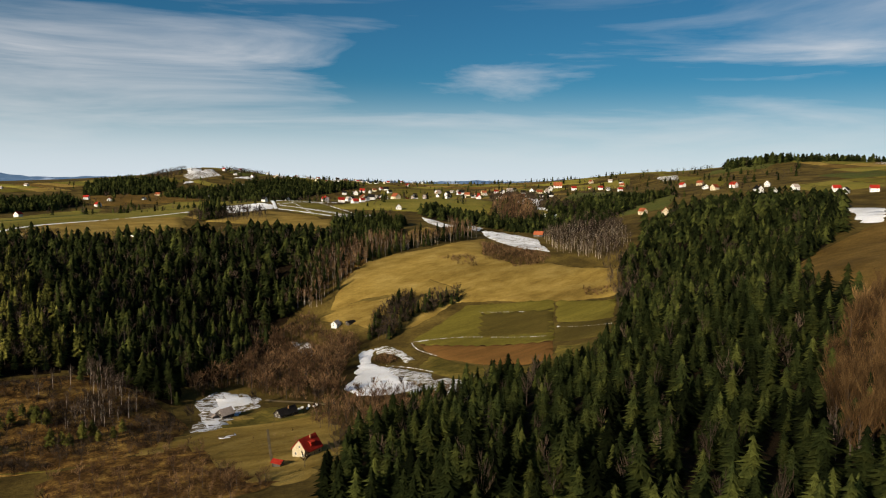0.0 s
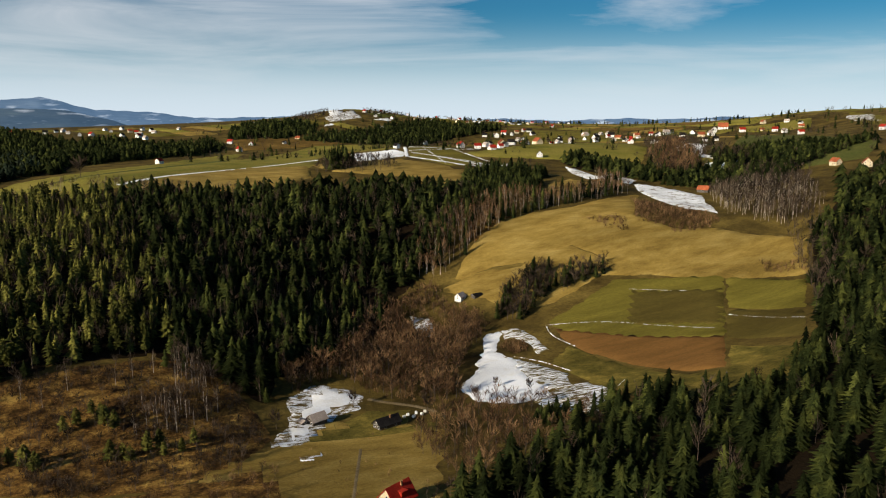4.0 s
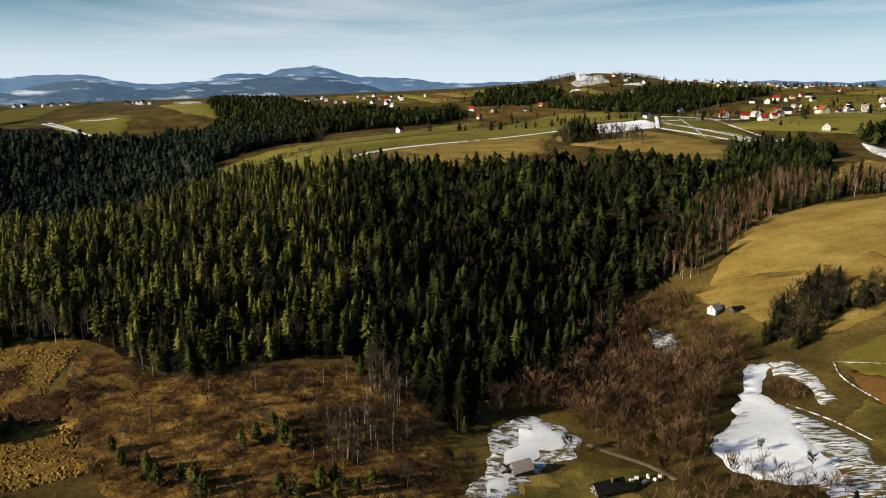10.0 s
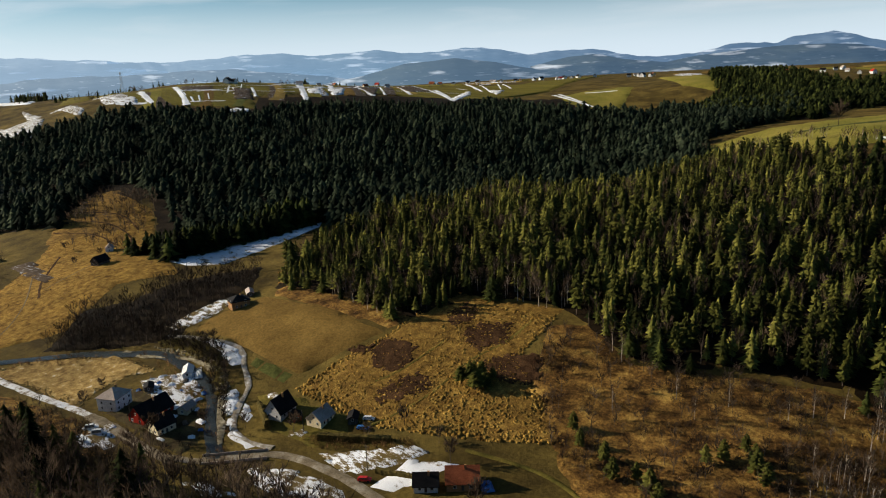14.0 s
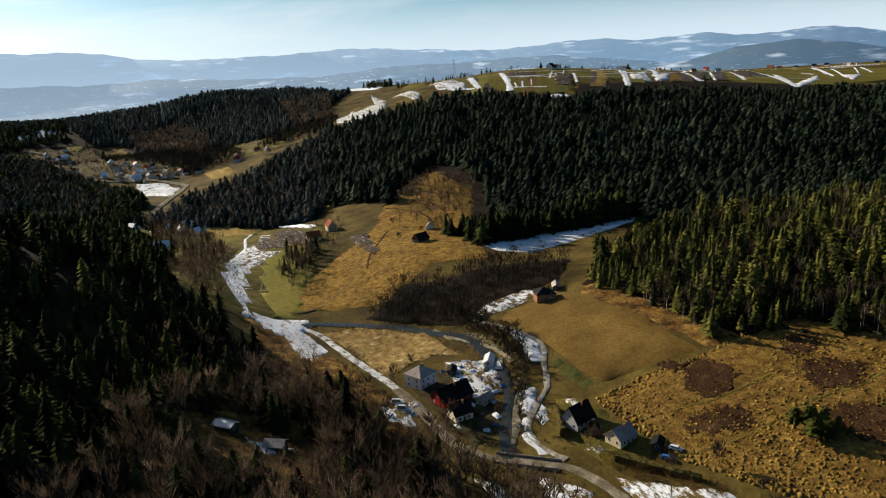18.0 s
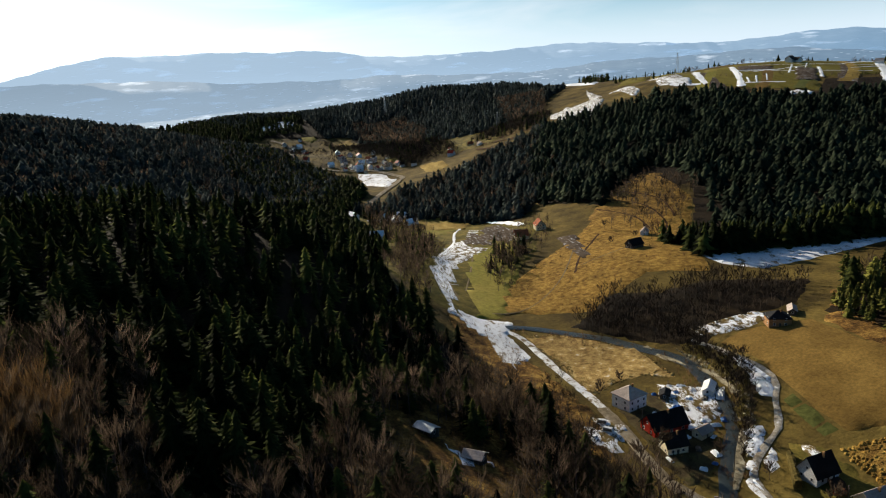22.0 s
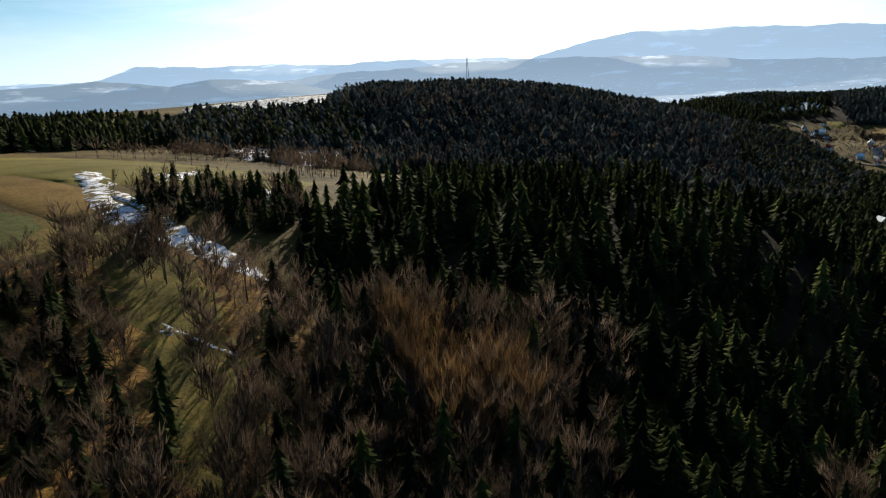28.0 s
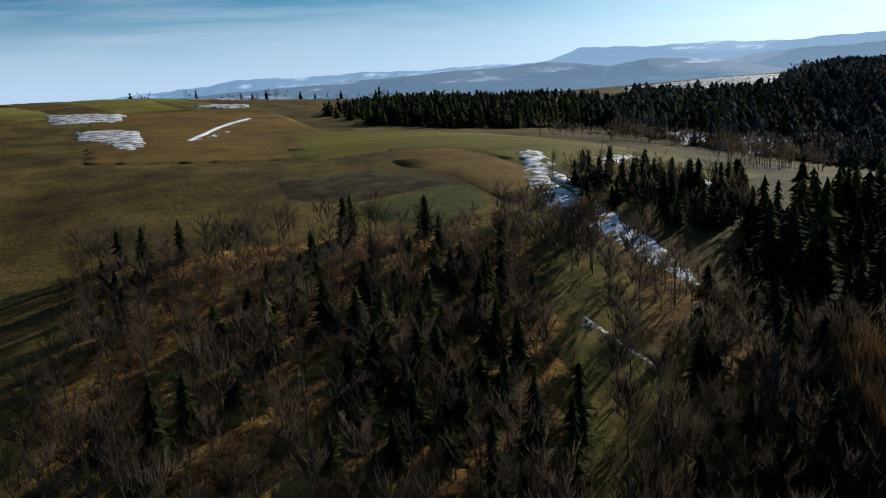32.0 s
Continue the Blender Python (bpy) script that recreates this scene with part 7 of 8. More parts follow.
def stand(ob, x, y, turn=0.0, size=1.0, sink=0.0):
    if ob.get("category") in ("house", "shed", "barn", "garage", "greenhouse", "hut", "cottage"):
        size *= 0.82
    ob.matrix_basis = pose(x, y, height(x, y) + 0.25 - sink, 0, 0, turn) @ Matrix.Scale(size, 4)
    return ob


def add_window(parent, x, y, z, w, h, along, out):
    """A window on a wall; along: the wall runs along x or y; out: the way it faces."""
    t = 0.07 * out
    if along == "x":
        fr = joined(box(x - w / 2, x + w / 2, min(y, y + t), max(y, y + t), z - h / 2, z - h / 2 + 0.1), box(x - w / 2, x + w / 2, min(y, y + t), max(y, y + t), z + h / 2 - 0.1, z + h / 2),
                    box(x - w / 2, x - w / 2 + 0.1, min(y, y + t), max(y, y + t), z - h / 2 + 0.1, z + h / 2 - 0.1), box(x + w / 2 - 0.1, x + w / 2, min(y, y + t), max(y, y + t), z - h / 2 + 0.1, z + h / 2 - 0.1))
        pane = box(x - w / 2 + 0.1, x + w / 2 - 0.1, min(y, y + t * 0.5), max(y, y + t * 0.5), z - h / 2 + 0.1, z + h / 2 - 0.1)
    else:
        fr = joined(box(min(x, x + t), max(x, x + t), y - w / 2, y + w / 2, z - h / 2, z - h / 2 + 0.1), box(min(x, x + t), max(x, x + t), y - w / 2, y + w / 2, z + h / 2 - 0.1, z + h / 2),
                    box(min(x, x + t), max(x, x + t), y - w / 2, y - w / 2 + 0.1, z - h / 2 + 0.1, z + h / 2 - 0.1), box(min(x, x + t), max(x, x + t), y + w / 2 - 0.1, y + w / 2, z - h / 2 + 0.1, z + h / 2 - 0.1))
        pane = box(min(x, x + t * 0.5), max(x, x + t * 0.5), y - w / 2 + 0.1, y + w / 2 - 0.1, z - h / 2 + 0.1, z + h / 2 - 0.1)
    win = piece("window", *fr, M_TRIM, parent)
    piece("pane", *pane, M_GLASS, win)


def roof_slab(w, l, low, top, over, side, thick=0.22):
    """One slope of a gable roof that runs along y."""
    rise = (top - low) / (w / 2)
    xe, ze = side * (w / 2 + over), low - rise * over
    y0, y1 = -l / 2 - over, l / 2 + over
    v = [(xe, y0, ze), (xe, y1, ze), (0, y1, top), (0, y0, top)]
    v += [(x, y, z + thick * 1.2) for x, y, z in v]
    f = [(0, 1, 2, 3), (7, 6, 5, 4), (0, 4, 5, 1), (1, 5, 6, 2), (2, 6, 7, 3), (3, 7, 4, 0)]
    return v, f


def house(name, label, w, l, eaves, top, wall, roof, windows=2, chimney=True, category="house", group="", dormer=False, wall_label="", roof_label="", hip=False):
    ob = empty(name, label, category, group)
    v = [(-w / 2, -l / 2, -1.5), (w / 2, -l / 2, -1.5), (w / 2, -l / 2, eaves), (0, -l / 2, top), (-w / 2, -l / 2, eaves)]
    v += [(x, l / 2, z) for x, _, z in v]
    if hip:
        piece("wall", *box(-w / 2, w / 2, -l / 2, l / 2, -1.5, eaves), wall, ob, wall_label)
        ex, ey, r = w / 2 + 0.6, l / 2 + 0.6, max(0.4, l / 2 - w / 2)
        low = [(-ex, -ey), (ex, -ey), (ex, ey), (-ex, ey)]
        rv = [(x, y, eaves - 0.05) for x, y in low] + [(x, y, eaves + 0.18) for x, y in low] + [(0, -r, top + 0.2), (0, r, top + 0.2)]
        piece("roof", rv, [(3, 2, 1, 0), (0, 1, 5, 4), (1, 2, 6, 5), (2, 3, 7, 6), (3, 0, 4, 7), (4, 5, 8), (5, 6, 9, 8), (6, 7, 9), (7, 4, 8, 9)], roof, ob, roof_label)
    else:
        piece("wall", v, [(0, 1, 2, 3, 4), (9, 8, 7, 6, 5), (1, 6, 7, 2), (5, 0, 4, 9), (0, 5, 6, 1), (2, 7, 8, 3), (3, 8, 9, 4)], wall, ob, wall_label)
        for side in (-1, 1):
            piece("roof", *roof_slab(w, l, eaves, top + 0.05, 0.6, side), roof, ob, roof_label)
    if chimney:
        piece("chimney", *joined(box(0.6, 1.2, 0.8, 1.5, top - 1.6, top + 0.9), box(0.52, 1.28, 0.72, 1.58, top + 0.9, top + 1.02)), M_BRICK, ob)
    storeys = [1.5] if eaves < 4 else [1.5, 4.2]
    for z in storeys:
        for k in range(windows):
            y = -l / 2 + l * (k + 0.5) / windows
            for s in (-1, 1):
                add_window(ob, s * w / 2, y, z, 1.2, 1.35, "y", s)
        for s in (-1, 1):
            for x in ((-w / 4, w / 4) if w > 6 else (0,)):
                add_window(ob, x, s * l / 2, z, 1.1, 1.35, "x", s)
    if top - eaves > 2.4 and not hip:
        for s in (-1, 1):
            add_window(ob, 0, s * l / 2, eaves + (top - eaves) * 0.3, 0.95, 1.1, "x", s)
    if eaves > 2.4:
        piece("door", *box(w / 2, w / 2 + 0.06, -0.5, 0.5, 0.0, 2.05), M_PLANK, ob)
    if dormer:
        dz = eaves + (top - eaves) * 0.35
        piece("dormer", *joined(box(w * 0.16, w * 0.42, -1.3, 1.3, dz - 0.6, dz + 1.3), box(w * 0.1, w * 0.45, -1.6, 1.6, dz + 1.3, dz + 1.5)), roof, ob)
    return ob


red_house = stand(house("house", "cream house with a bright red gable roof", 8.5, 10.5, 3.6, 8.4, M_CREAM, M_RED_ROOF, 3, dormer=True), 27, 140, -58, 1.05)
stand(house("shed", "small dark shed with a red lean-to roof", 3.2, 4.5, 2.0, 2.9, M_PLANK, M_RED_ROOF, 0, False, "shed"), 13, 131, 40)
stand(house("barn", "weathered plank barn with a grey roof on the snow", 6.5, 8.5, 2.6, 5.4, M_PLANK, M_GREY_ROOF, 0, False, "barn"), 12, 230, -62)
stand(house("shed", "low lean-to beside the grey barn", 3.5, 4.0, 1.6, 2.3, M_PLANK, M_GREY_ROOF, 0, False, "shed"), 6.2, 229.5, 28)
stand(house("cottage", "old dark timber cottage with a sagging roof", 6.5, 13, 2.4, 5.3, M_PLANK, M_DARK_ROOF, 2, True, "cottage"), 40, 219, -66)
stand(house("cottage", "derelict white cottage at the wood edge", 6, 8, 2.5, 5.2, M_PLASTER, M_GREY_ROOF, 2, False, "cottage"), 125, 388, -48)
stand(house("shed", "collapsed dark shed beside the derelict cottage", 4.5, 8, 1.3, 2.4, M_PLANK, M_DARK_ROOF, 0, False, "shed"), 136, 386, -70)
stand(house("hut", "timber hut with a rusty roof above the meadow", 8, 12, 3.0, 7.0, M_PLANK, M_TILE_ROOF, 1, False, "hut"), 405, 520, 40)
stand(house("house", "white two-storey house with a grey hipped roof", 10.5, 11, 6.2, 9.8, M_PLASTER, M_GREY_ROOF, 3, hip=True), -281, 136, 25)
stand(house("house", "house with a dark roof and a red gable", 10, 17, 3.2, 8.2, M_RED_ROOF, M_DARK_ROOF, 3), -262, 141, 12)
stand(house("house", "cream house with a dark roof beside the lane", 8, 9, 3.6, 7.6, M_CREAM, M_DARK_ROOF, 2), -249, 138, 5)
stand(house("garage", "grey-roofed garage among yard clutter", 5, 7, 2.6, 4.2, M_CREAM, M_GREY_ROOF, 0, False, "garage"), -254, 151, 24)
stand(house("greenhouse", "long white greenhouse by the stream", 4.5, 10, 2.0, 3.4, M_TRIM, M_TRIM, 0, False, "greenhouse"), -280, 167, 55)
stand(house("shed", "dark blue-roofed shed in the yard", 4, 6, 2.2, 3.2, M_PLANK, M_DARK_ROOF, 0, False, "shed"), -283, 151, 60)
stand(house("house", "brown timber house with a dark hipped roof above the pasture", 10, 11, 4.2, 7.2, M_BRICK, M_DARK_ROOF, 2, hip=True), -314, 216, -18)
stand(house("barn", "low barn behind the timber house", 4, 9, 2.2, 3.4, M_PLANK, M_GREY_ROOF, 0, False, "barn"), -322, 228, 60)
stand(house("house", "white house with a steep black roof", 9, 11, 3.4, 9.2, M_PLASTER, M_DARK_ROOF, 2), -222, 171, 14)
stand(house("shed", "small red shed beside the black-roofed house", 4, 5, 2.4, 3.8, M_TILE_ROOF, M_DARK_ROOF, 0, False, "shed"), -214, 172, 64)
stand(house("house", "house with a pale grey roof", 8, 9.5, 3.0, 6.6, M_CREAM, M_GREY_ROOF, 2), -205, 176, 12)
stand(house("shed", "brown wooden shed by the parked cars", 4, 6, 2.2, 3.2, M_PLANK, M_DARK_ROOF, 0, False, "shed"), -195, 183, 40)
stand(house("hut", "hillside hut with a pale metal roof", 5, 7, 2.4, 3.8, M_PLANK, M_GREY_ROOF, 1, False, "hut"), -228, 68, -35)
stand(house("hut", "hillside hut with a snowy flat roof", 4.5, 8, 2.4, 3.2, M_PLANK, M_METAL, 1, False, "hut"), -241, 56, -50)
stand(house("house", "house with an orange tiled roof by the lane", 9, 12, 3.2, 7.6, M_BRICK, M_TILE_ROOF, 2), -140, 178, -50)
stand(house("house", "low house with a dark roof by the lane", 7, 9, 2.8, 6.2, M_PLASTER, M_DARK_ROOF, 2), -148, 170, -50)
stand(house("barn", "black timber barn on the golden hillside", 8, 11, 3.4, 7.2, M_PLANK, M_DARK_ROOF, 0, False, "barn"), -462, 214, 20)
stand(house("house", "small white house beside the black barn", 6, 7, 3.2, 6.4, M_PLASTER, M_GREY_ROOF, 2), -497, 236, 60)
stand(house("house", "farmhouse with a snowy roof in the southern hollow", 8, 10, 3.2, 7.2, M_PLASTER, M_GREY_ROOF, 2), -444, -318, 60)
stand(house("hall", "long low white-roofed building beyond the fields", 14, 60, 4.5, 7.0, M_PLASTER, M_TRIM, 6, False, "hall"), -416, -690, 80)
stand(house("church", "church with a steep red roof on the ridge", 9, 17, 6, 13, M_PLASTER, M_TILE_ROOF, 3, True, "church"), 866, 1108, 60)
stand(house("farmhouse", "dark farmhouse on the crest of the ridge", 14, 22, 6, 11, M_PLANK, M_DARK_ROOF, 3), -1110, 740, 70)

# village houses: a few kinds, copied
kinds = [house("house", "village house, white walls and red roof", 9, 11, 4.8, 9.0, M_PLASTER, M_RED_ROOF, 2, group="village houses"),
         house("house", "village house, white walls and dark roof", 9, 10, 5.0, 9.4, M_PLASTER, M_DARK_ROOF, 2, group="village houses"),
         house("house", "village house, cream walls and orange tiled roof", 9, 12, 4.2, 8.8, M_CREAM, M_TILE_ROOF, 2, group="village houses"),
         house("house", "village house, white walls and grey roof", 8, 10, 4.6, 8.6, M_PLASTER, M_GREY_ROOF, 2, group="village houses")]
RIDGE_HOMES = [(13, 1302), (73, 1323), (104, 1389), (171, 1409), (202, 1369), (300, 1387), (348, 1333), (183, 848), (272, 858), (289, 838), (300, 812), (488, 1255), (373, 928), (521, 1409), (563, 1413),
               (396, 899), (544, 1143), (550, 1100), (658, 1263), (672, 1241), (668, 1182), (656, 1124), (594, 991), (338, 749)]
VILLAGE_HOMES = [(546, 1840), (596, 1850), (640, 1860), (690, 1850), (497, 1268), (566, 1186), (580, 1160), (634, 1174), (689, 1205), (665, 1137), (636, 1050), (742, 1153), (755, 1130), (778, 1142),
                 (760, 1080), (795, 1095), (822, 1075), (862, 1048), (884, 1025), (895, 1005), (885, 970), (792, 830), (585, 1442), (612, 1468)]
EAST_HOMES = [(952, 1105), (967, 1060), (963, 1021), (940, 993), (798, 694), (815, 675), (751, 606), (731, 571), (755, 560), (699, 475), (762, 512), (685, 443), (720, 440), (707, 379), (690, 357), (705, 335), (556, 521), (549, 477)]
WEST_HOMES = [(-1175, 943), (-1200, 1180), (-1300, 1500), (-1330, 1600), (-1243, 1677), (-1200, 1740), (-1035, 1684), (-823, 1680), (-756, 1634), (-779, 1608), (-726, 1554), (-391, 1371), (-267, 1396), (-186, 1386), (-171, 1352), (-112, 953), (-9, 1215), (-24, 1331), (-408, 1420)]
VALLEY_HOMES = [(-1586, -61), (-1606, -82), (-1640, -50), (-1162, -17), (-1121, 60), (-1248, 89), (-1087, 103), (-1105, 118), (-1062, 192), (-1092, 226), (-919, 230), (-1180, 38), (-1094, 86), (-715, 86), (-704, 98), (-553, 164), (-577, 185)]
rng = np.random.RandomState(77)
homes = RIDGE_HOMES + VILLAGE_HOMES + EAST_HOMES + WEST_HOMES + VALLEY_HOMES
for i, (x, y) in enumerate(homes):
    spot = pose(x, y, height(x, y) + 0.4, 0, 0, rng.uniform(0, 180)) @ Matrix.Scale(rng.uniform(0.65, 0.9), 4)
    k = kinds[rng.choice(4, p=(0.28, 0.25, 0.22, 0.25))]
    if i < 4:
        kinds[i].matrix_basis = spot
    else:
        copy_thing(k, spot).scale = spot.to_scale()

def cottage_far(label, wall, roof):
    """A plain gabled house for the far villages."""
    ob = empty("far_house", label, "house", "far village houses")
    w, l, eaves, top = 9, 11, 4.6, 8.8
    v = [(-w / 2, -l / 2, -1.5), (w / 2, -l / 2, -1.5), (w / 2, -l / 2, eaves), (0, -l / 2, top), (-w / 2, -l / 2, eaves)]
    v += [(x, l / 2, z) for x, _, z in v]
    piece("wall", v, [(0, 1, 2, 3, 4), (9, 8, 7, 6, 5), (1, 6, 7, 2), (5, 0, 4, 9), (0, 5, 6, 1), (2, 7, 8, 3), (3, 8, 9, 4)], wall, ob)
    for side in (-1, 1):
        piece("roof", *roof_slab(w, l, eaves, top + 0.05, 0.6, side), roof, ob)
    return ob


far_kinds = [cottage_far("distant white house with a dark roof", M_PLASTER, M_DARK_ROOF), cottage_far("distant white house with a red roof", M_PLASTER, M_RED_ROOF),
             cottage_far("distant cream house with a tiled roof", M_CREAM, M_TILE_ROOF), cottage_far("distant white house with a grey roof", M_PLASTER, M_GREY_ROOF)]
hamlets = (([(180, 1640), (430, 1880), (800, 1980), (900, 1700), (620, 1600), (440, 1680), (300, 1640)], 58), ([(420, 1180), (520, 1330), (760, 1260), (640, 1000), (500, 1060)], 50), ([(520, 900), (600, 1000), (760, 960), (650, 830)], 44),
           ([(-240, 1330), (-60, 1560), (-260, 1640), (-420, 1480)], 52), ([(240, 800), (330, 800), (420, 940), (340, 950)], 38), ([(-1280, 20), (-1080, 40), (-1060, 150), (-1160, 120)], 24), ([(-1600, -80), (-1480, -60), (-1440, -20), (-1600, -20)], 28), ([(-1180, 160), (-1080, 200), (-1040, 250), (-1120, 240)], 32),
           ([(-1250, 880), (-1150, 900), (-1160, 1150), (-1260, 1150)], 60))
turns, placed = np.random.RandomState(78), 0
for k, (poly, gap) in enumerate(hamlets):
    for x, y in scattered(poly, gap, 400 + k, 0.75):
        spot = pose(x, y, height(x, y) + 0.4, 0, 0, turns.uniform(0, 180)) @ Matrix.Scale(turns.uniform(0.55, 0.8), 4)
        if placed < 4:
            far_kinds[placed].matrix_basis = spot
        else:
            copy_thing(far_kinds[turns.choice(4, p=(0.35, 0.2, 0.2, 0.25))], spot).scale = spot.to_scale()
        placed += 1
for x, y in [(662, 1265), (634, 1167), (682, 1196), (648, 1077), (704, 1141), (732, 1112), (763, 1135), (744, 1056), (786, 1087), (759, 1023), (791, 1040), (840, 1098), (335, 872), (366, 916), (395, 887), (525, 1179), (558, 1164), (501, 1415), (523, 1400), (551, 1431), (596, 1378), (614, 1440), (711, 1529), (672, 1642), (-1068, 712), (-1064, 721), (-1020, 821), (-1024, 978), (-1042, 1054), (-1143, 1300), (-1429, 1658), (-1381, 1728), (-1348, 1734), (-1263, 1689), (-1223, 1681), (-1229, 1757), (-1171, 1764), (-1165, 1792), (-1053, 1696), (-1046, 1720), (-1033, 1737), (-1030, 1766), (-987, 1778), (-812, 1625), (-746, 1558)]:
    spot = pose(x, y, height(x, y) + 0.4, 0, 0, turns.uniform(0, 180)) @ Matrix.Scale(turns.uniform(0.8, 1.1), 4)
    copy_thing(far_kinds[turns.choice(4, p=(0.5, 0.1, 0.2, 0.2))], spot).scale = spot.to_scale()
snowed_house = cottage_far("valley house with snow on its roof", M_PLASTER, M_SNOW)
for k, (x, y) in enumerate([(-717, 82), (-734, 90), (-700, 94), (-722, 72), (-613, 60), (-736, 43), (-1125, 20), (-1140, 66), (-1095, 60), (-1290, 30), (-1540, -40), (-1560, -62), (-1585, -50)]):
    spot = pose(x, y, height(x, y) + 0.4, 0, 0, turns.uniform(0, 180)) @ Matrix.Scale(turns.uniform(0.7, 1.0), 4)
    if k == 0:
        snowed_house.matrix_basis = spot
    else:
        copy_thing(snowed_house, spot).scale = spot.to_scale()


def ring(cx, cy, z, r, n=12):
    return [(cx + r * math.cos(a), cy + r * math.sin(a), z) for a in np.arange(n) * 2 * math.pi / n]


def rod(r0, r1, z0, z1, n=8, at=(0, 0)):
    v = ring(*at, z0, r0, n) + ring(*at, z1, r1, n)
    return v, [(i, (i + 1) % n, n + (i + 1) % n, n + i) for i in range(n)] + [tuple(range(n - 1, -1, -1)), tuple(range(n, 2 * n))]


def car(label, paint, tall=1.45, long=4.3):
    ob = empty("car" if tall < 1.7 else "van", label, "car" if tall < 1.7 else "van")
    h, w = long / 2, 0.88
    side = [(-h, 0.35), (h, 0.35), (h, 0.72), (h * 0.55, 0.88), (-h, 0.95)]
    v = [(x, -w, z) for x, z in side] + [(x, w, z) for x, z in side]
    n = len(side)
    piece("body", v, [tuple(range(n)), tuple(range(2 * n - 1, n - 1, -1))] + [((i + 1) % n, i, n + i, n + (i + 1) % n) for i in range(n)], paint, ob)
    piece("cabin", *box(-h * 0.9, h * 0.5, -w * 0.92, w * 0.92, 0.9, tall, 0.25), paint, ob)
    piece("windscreen", *box(-h * 0.82, h * 0.46, -w * 0.93, w * 0.93, 0.98, tall - 0.12, 0.18), M_GLASS, ob)
    for x in (-h * 0.62, h * 0.62):
        for y in (-w, w):
            tv, tf = rod(0.32, 0.32, -0.1, 0.1, 12)
            piece("wheel", [(a + x, c + y, b + 0.32) for a, b, c in tv], tf, M_DARK_ROOF, ob)
    return ob


M_RED_PAINT = material("red_car_paint", [(0.45, 0.02, 0.02), (0.5, 0.03, 0.025)], 2, 0.3, rough=0.25, bump=0, spec=0.5)
M_WHITE_PAINT = material("white_car_paint", [(0.7, 0.71, 0.72), (0.76, 0.77, 0.78)], 2, 0.3, rough=0.3, bump=0, spec=0.5)
M_BLUE_PAINT = material("blue_paint", [(0.03, 0.12, 0.35), (0.05, 0.2, 0.5)], 2, 0.3, rough=0.4, bump=0, spec=0.4)
stand(car("red car parked beside the lane", M_RED_PAINT), -166, 161, 35)
stand(car("white van parked in the village", M_WHITE_PAINT, 2.1, 5.2), -262, 121, 50)
stand(car("white van parked beside the road", M_WHITE_PAINT, 2.1, 5.0), -268, 121, 60)
stand(car("white car parked on snow", M_WHITE_PAINT), -258, 114, 20)
stand(car("white car parked by the sheds", M_WHITE_PAINT), -190, 186, 30)
stand(car("blue car parked by the sheds", M_BLUE_PAINT), -188, 181, 30)


def tarp(label, w, l, h, sheet=None):
    """A low heap under a sheet, sagging between its high points."""
    ob = empty("covered_heap", label, "heap")
    n = 9
    v = [((i / (n - 1) - 0.5) * w, (j / (n - 1) - 0.5) * l, h * (1 - (2 * i / (n - 1) - 1) ** 4) * (1 - (2 * j / (n - 1) - 1) ** 4) * (0.75 + 0.25 * math.sin(i * 1.9 + j * 1.3))) for i in range(n) for j in range(n)]
    piece("sheet", v, [(i * n + j, (i + 1) * n + j, (i + 1) * n + j + 1, i * n + j + 1) for i in range(n - 1) for j in range(n - 1)], sheet or M_BLUE_PAINT, ob)
    piece("heap", *box(-w * 0.4, w * 0.4, -l * 0.4, l * 0.4, -0.3, h * 0.4, 0.2), M_PLANK, ob)
    return ob


stand(tarp("heap under a bright blue sheet by the tiled house", 4, 6, 1.6), -133, 181, 50)
stand(tarp("heap under a blue sheet in the yard", 3.5, 5, 1.4), -273, 151, 20)
for i, (x, y) in enumerate(((-270, 158), (-262, 156), (-275, 163), (-268, 146), (-284, 156), (-278, 158), (-266, 163), (-258, 158), (-256, 150), (-290, 156), (-247, 146), (-243, 150), (-238, 147), (-272, 142), (-266, 138), (-243, 134), (-286, 148), (-283, 162), (-271, 154), (-264, 150), (-260, 162), (-252, 154), (-280, 150), (-254, 145), (-249, 140), (-236, 142), (-262, 142), (-288, 160))):
    words, sheet = (("yard heap under a blue sheet", M_BLUE_PAINT), ("yard heap covered with old snow", M_SNOW), ("heap of weathered boards in the yard", M_PLANK), ("snow-covered stack in the yard", M_SNOW))[i % 4]
    stand(tarp(words, 1.4 + 0.6 * (i % 3), 2.0 + 0.7 * (i % 4), 0.8 + 0.2 * (i % 3), sheet), x, y, x * 7 % 180)
stand(tarp("low tunnel of white plastic in the yard", 3.0, 8.0, 1.5, M_TRIM), -275, 169, 60)


def clipped_hedge(label, l, w, h, mat):
    """A dense clipped hedge: a bumpy block of twigs standing on the ground."""
    ob = empty("hedge", label, "hedge")
    r = np.random.RandomState(int(l * 10))
    n = int(l / 0.7)
    prof = [(-0.5, 0.0), (-0.52, 0.5), (-0.45, 0.9), (0.0, 1.0), (0.45, 0.9), (0.52, 0.5), (0.5, 0.0)]
    v = [(x * w + r.uniform(-0.12, 0.12), (i / n - 0.5) * l + r.uniform(-0.15, 0.15), z * h + r.uniform(-0.15, 0.15) - (0.4 if z == 0 else 0)) for i in range(n + 1) for x, z in prof]
    piece("foliage", v, [(i * 7 + k, i * 7 + k + 1, i * 7 + k + 8, i * 7 + k + 7) for i in range(n) for k in range(6)] + [(0, 1, 2, 3, 4, 5, 6), tuple(n * 7 + k for k in range(6, -1, -1))], mat, ob)
    return ob


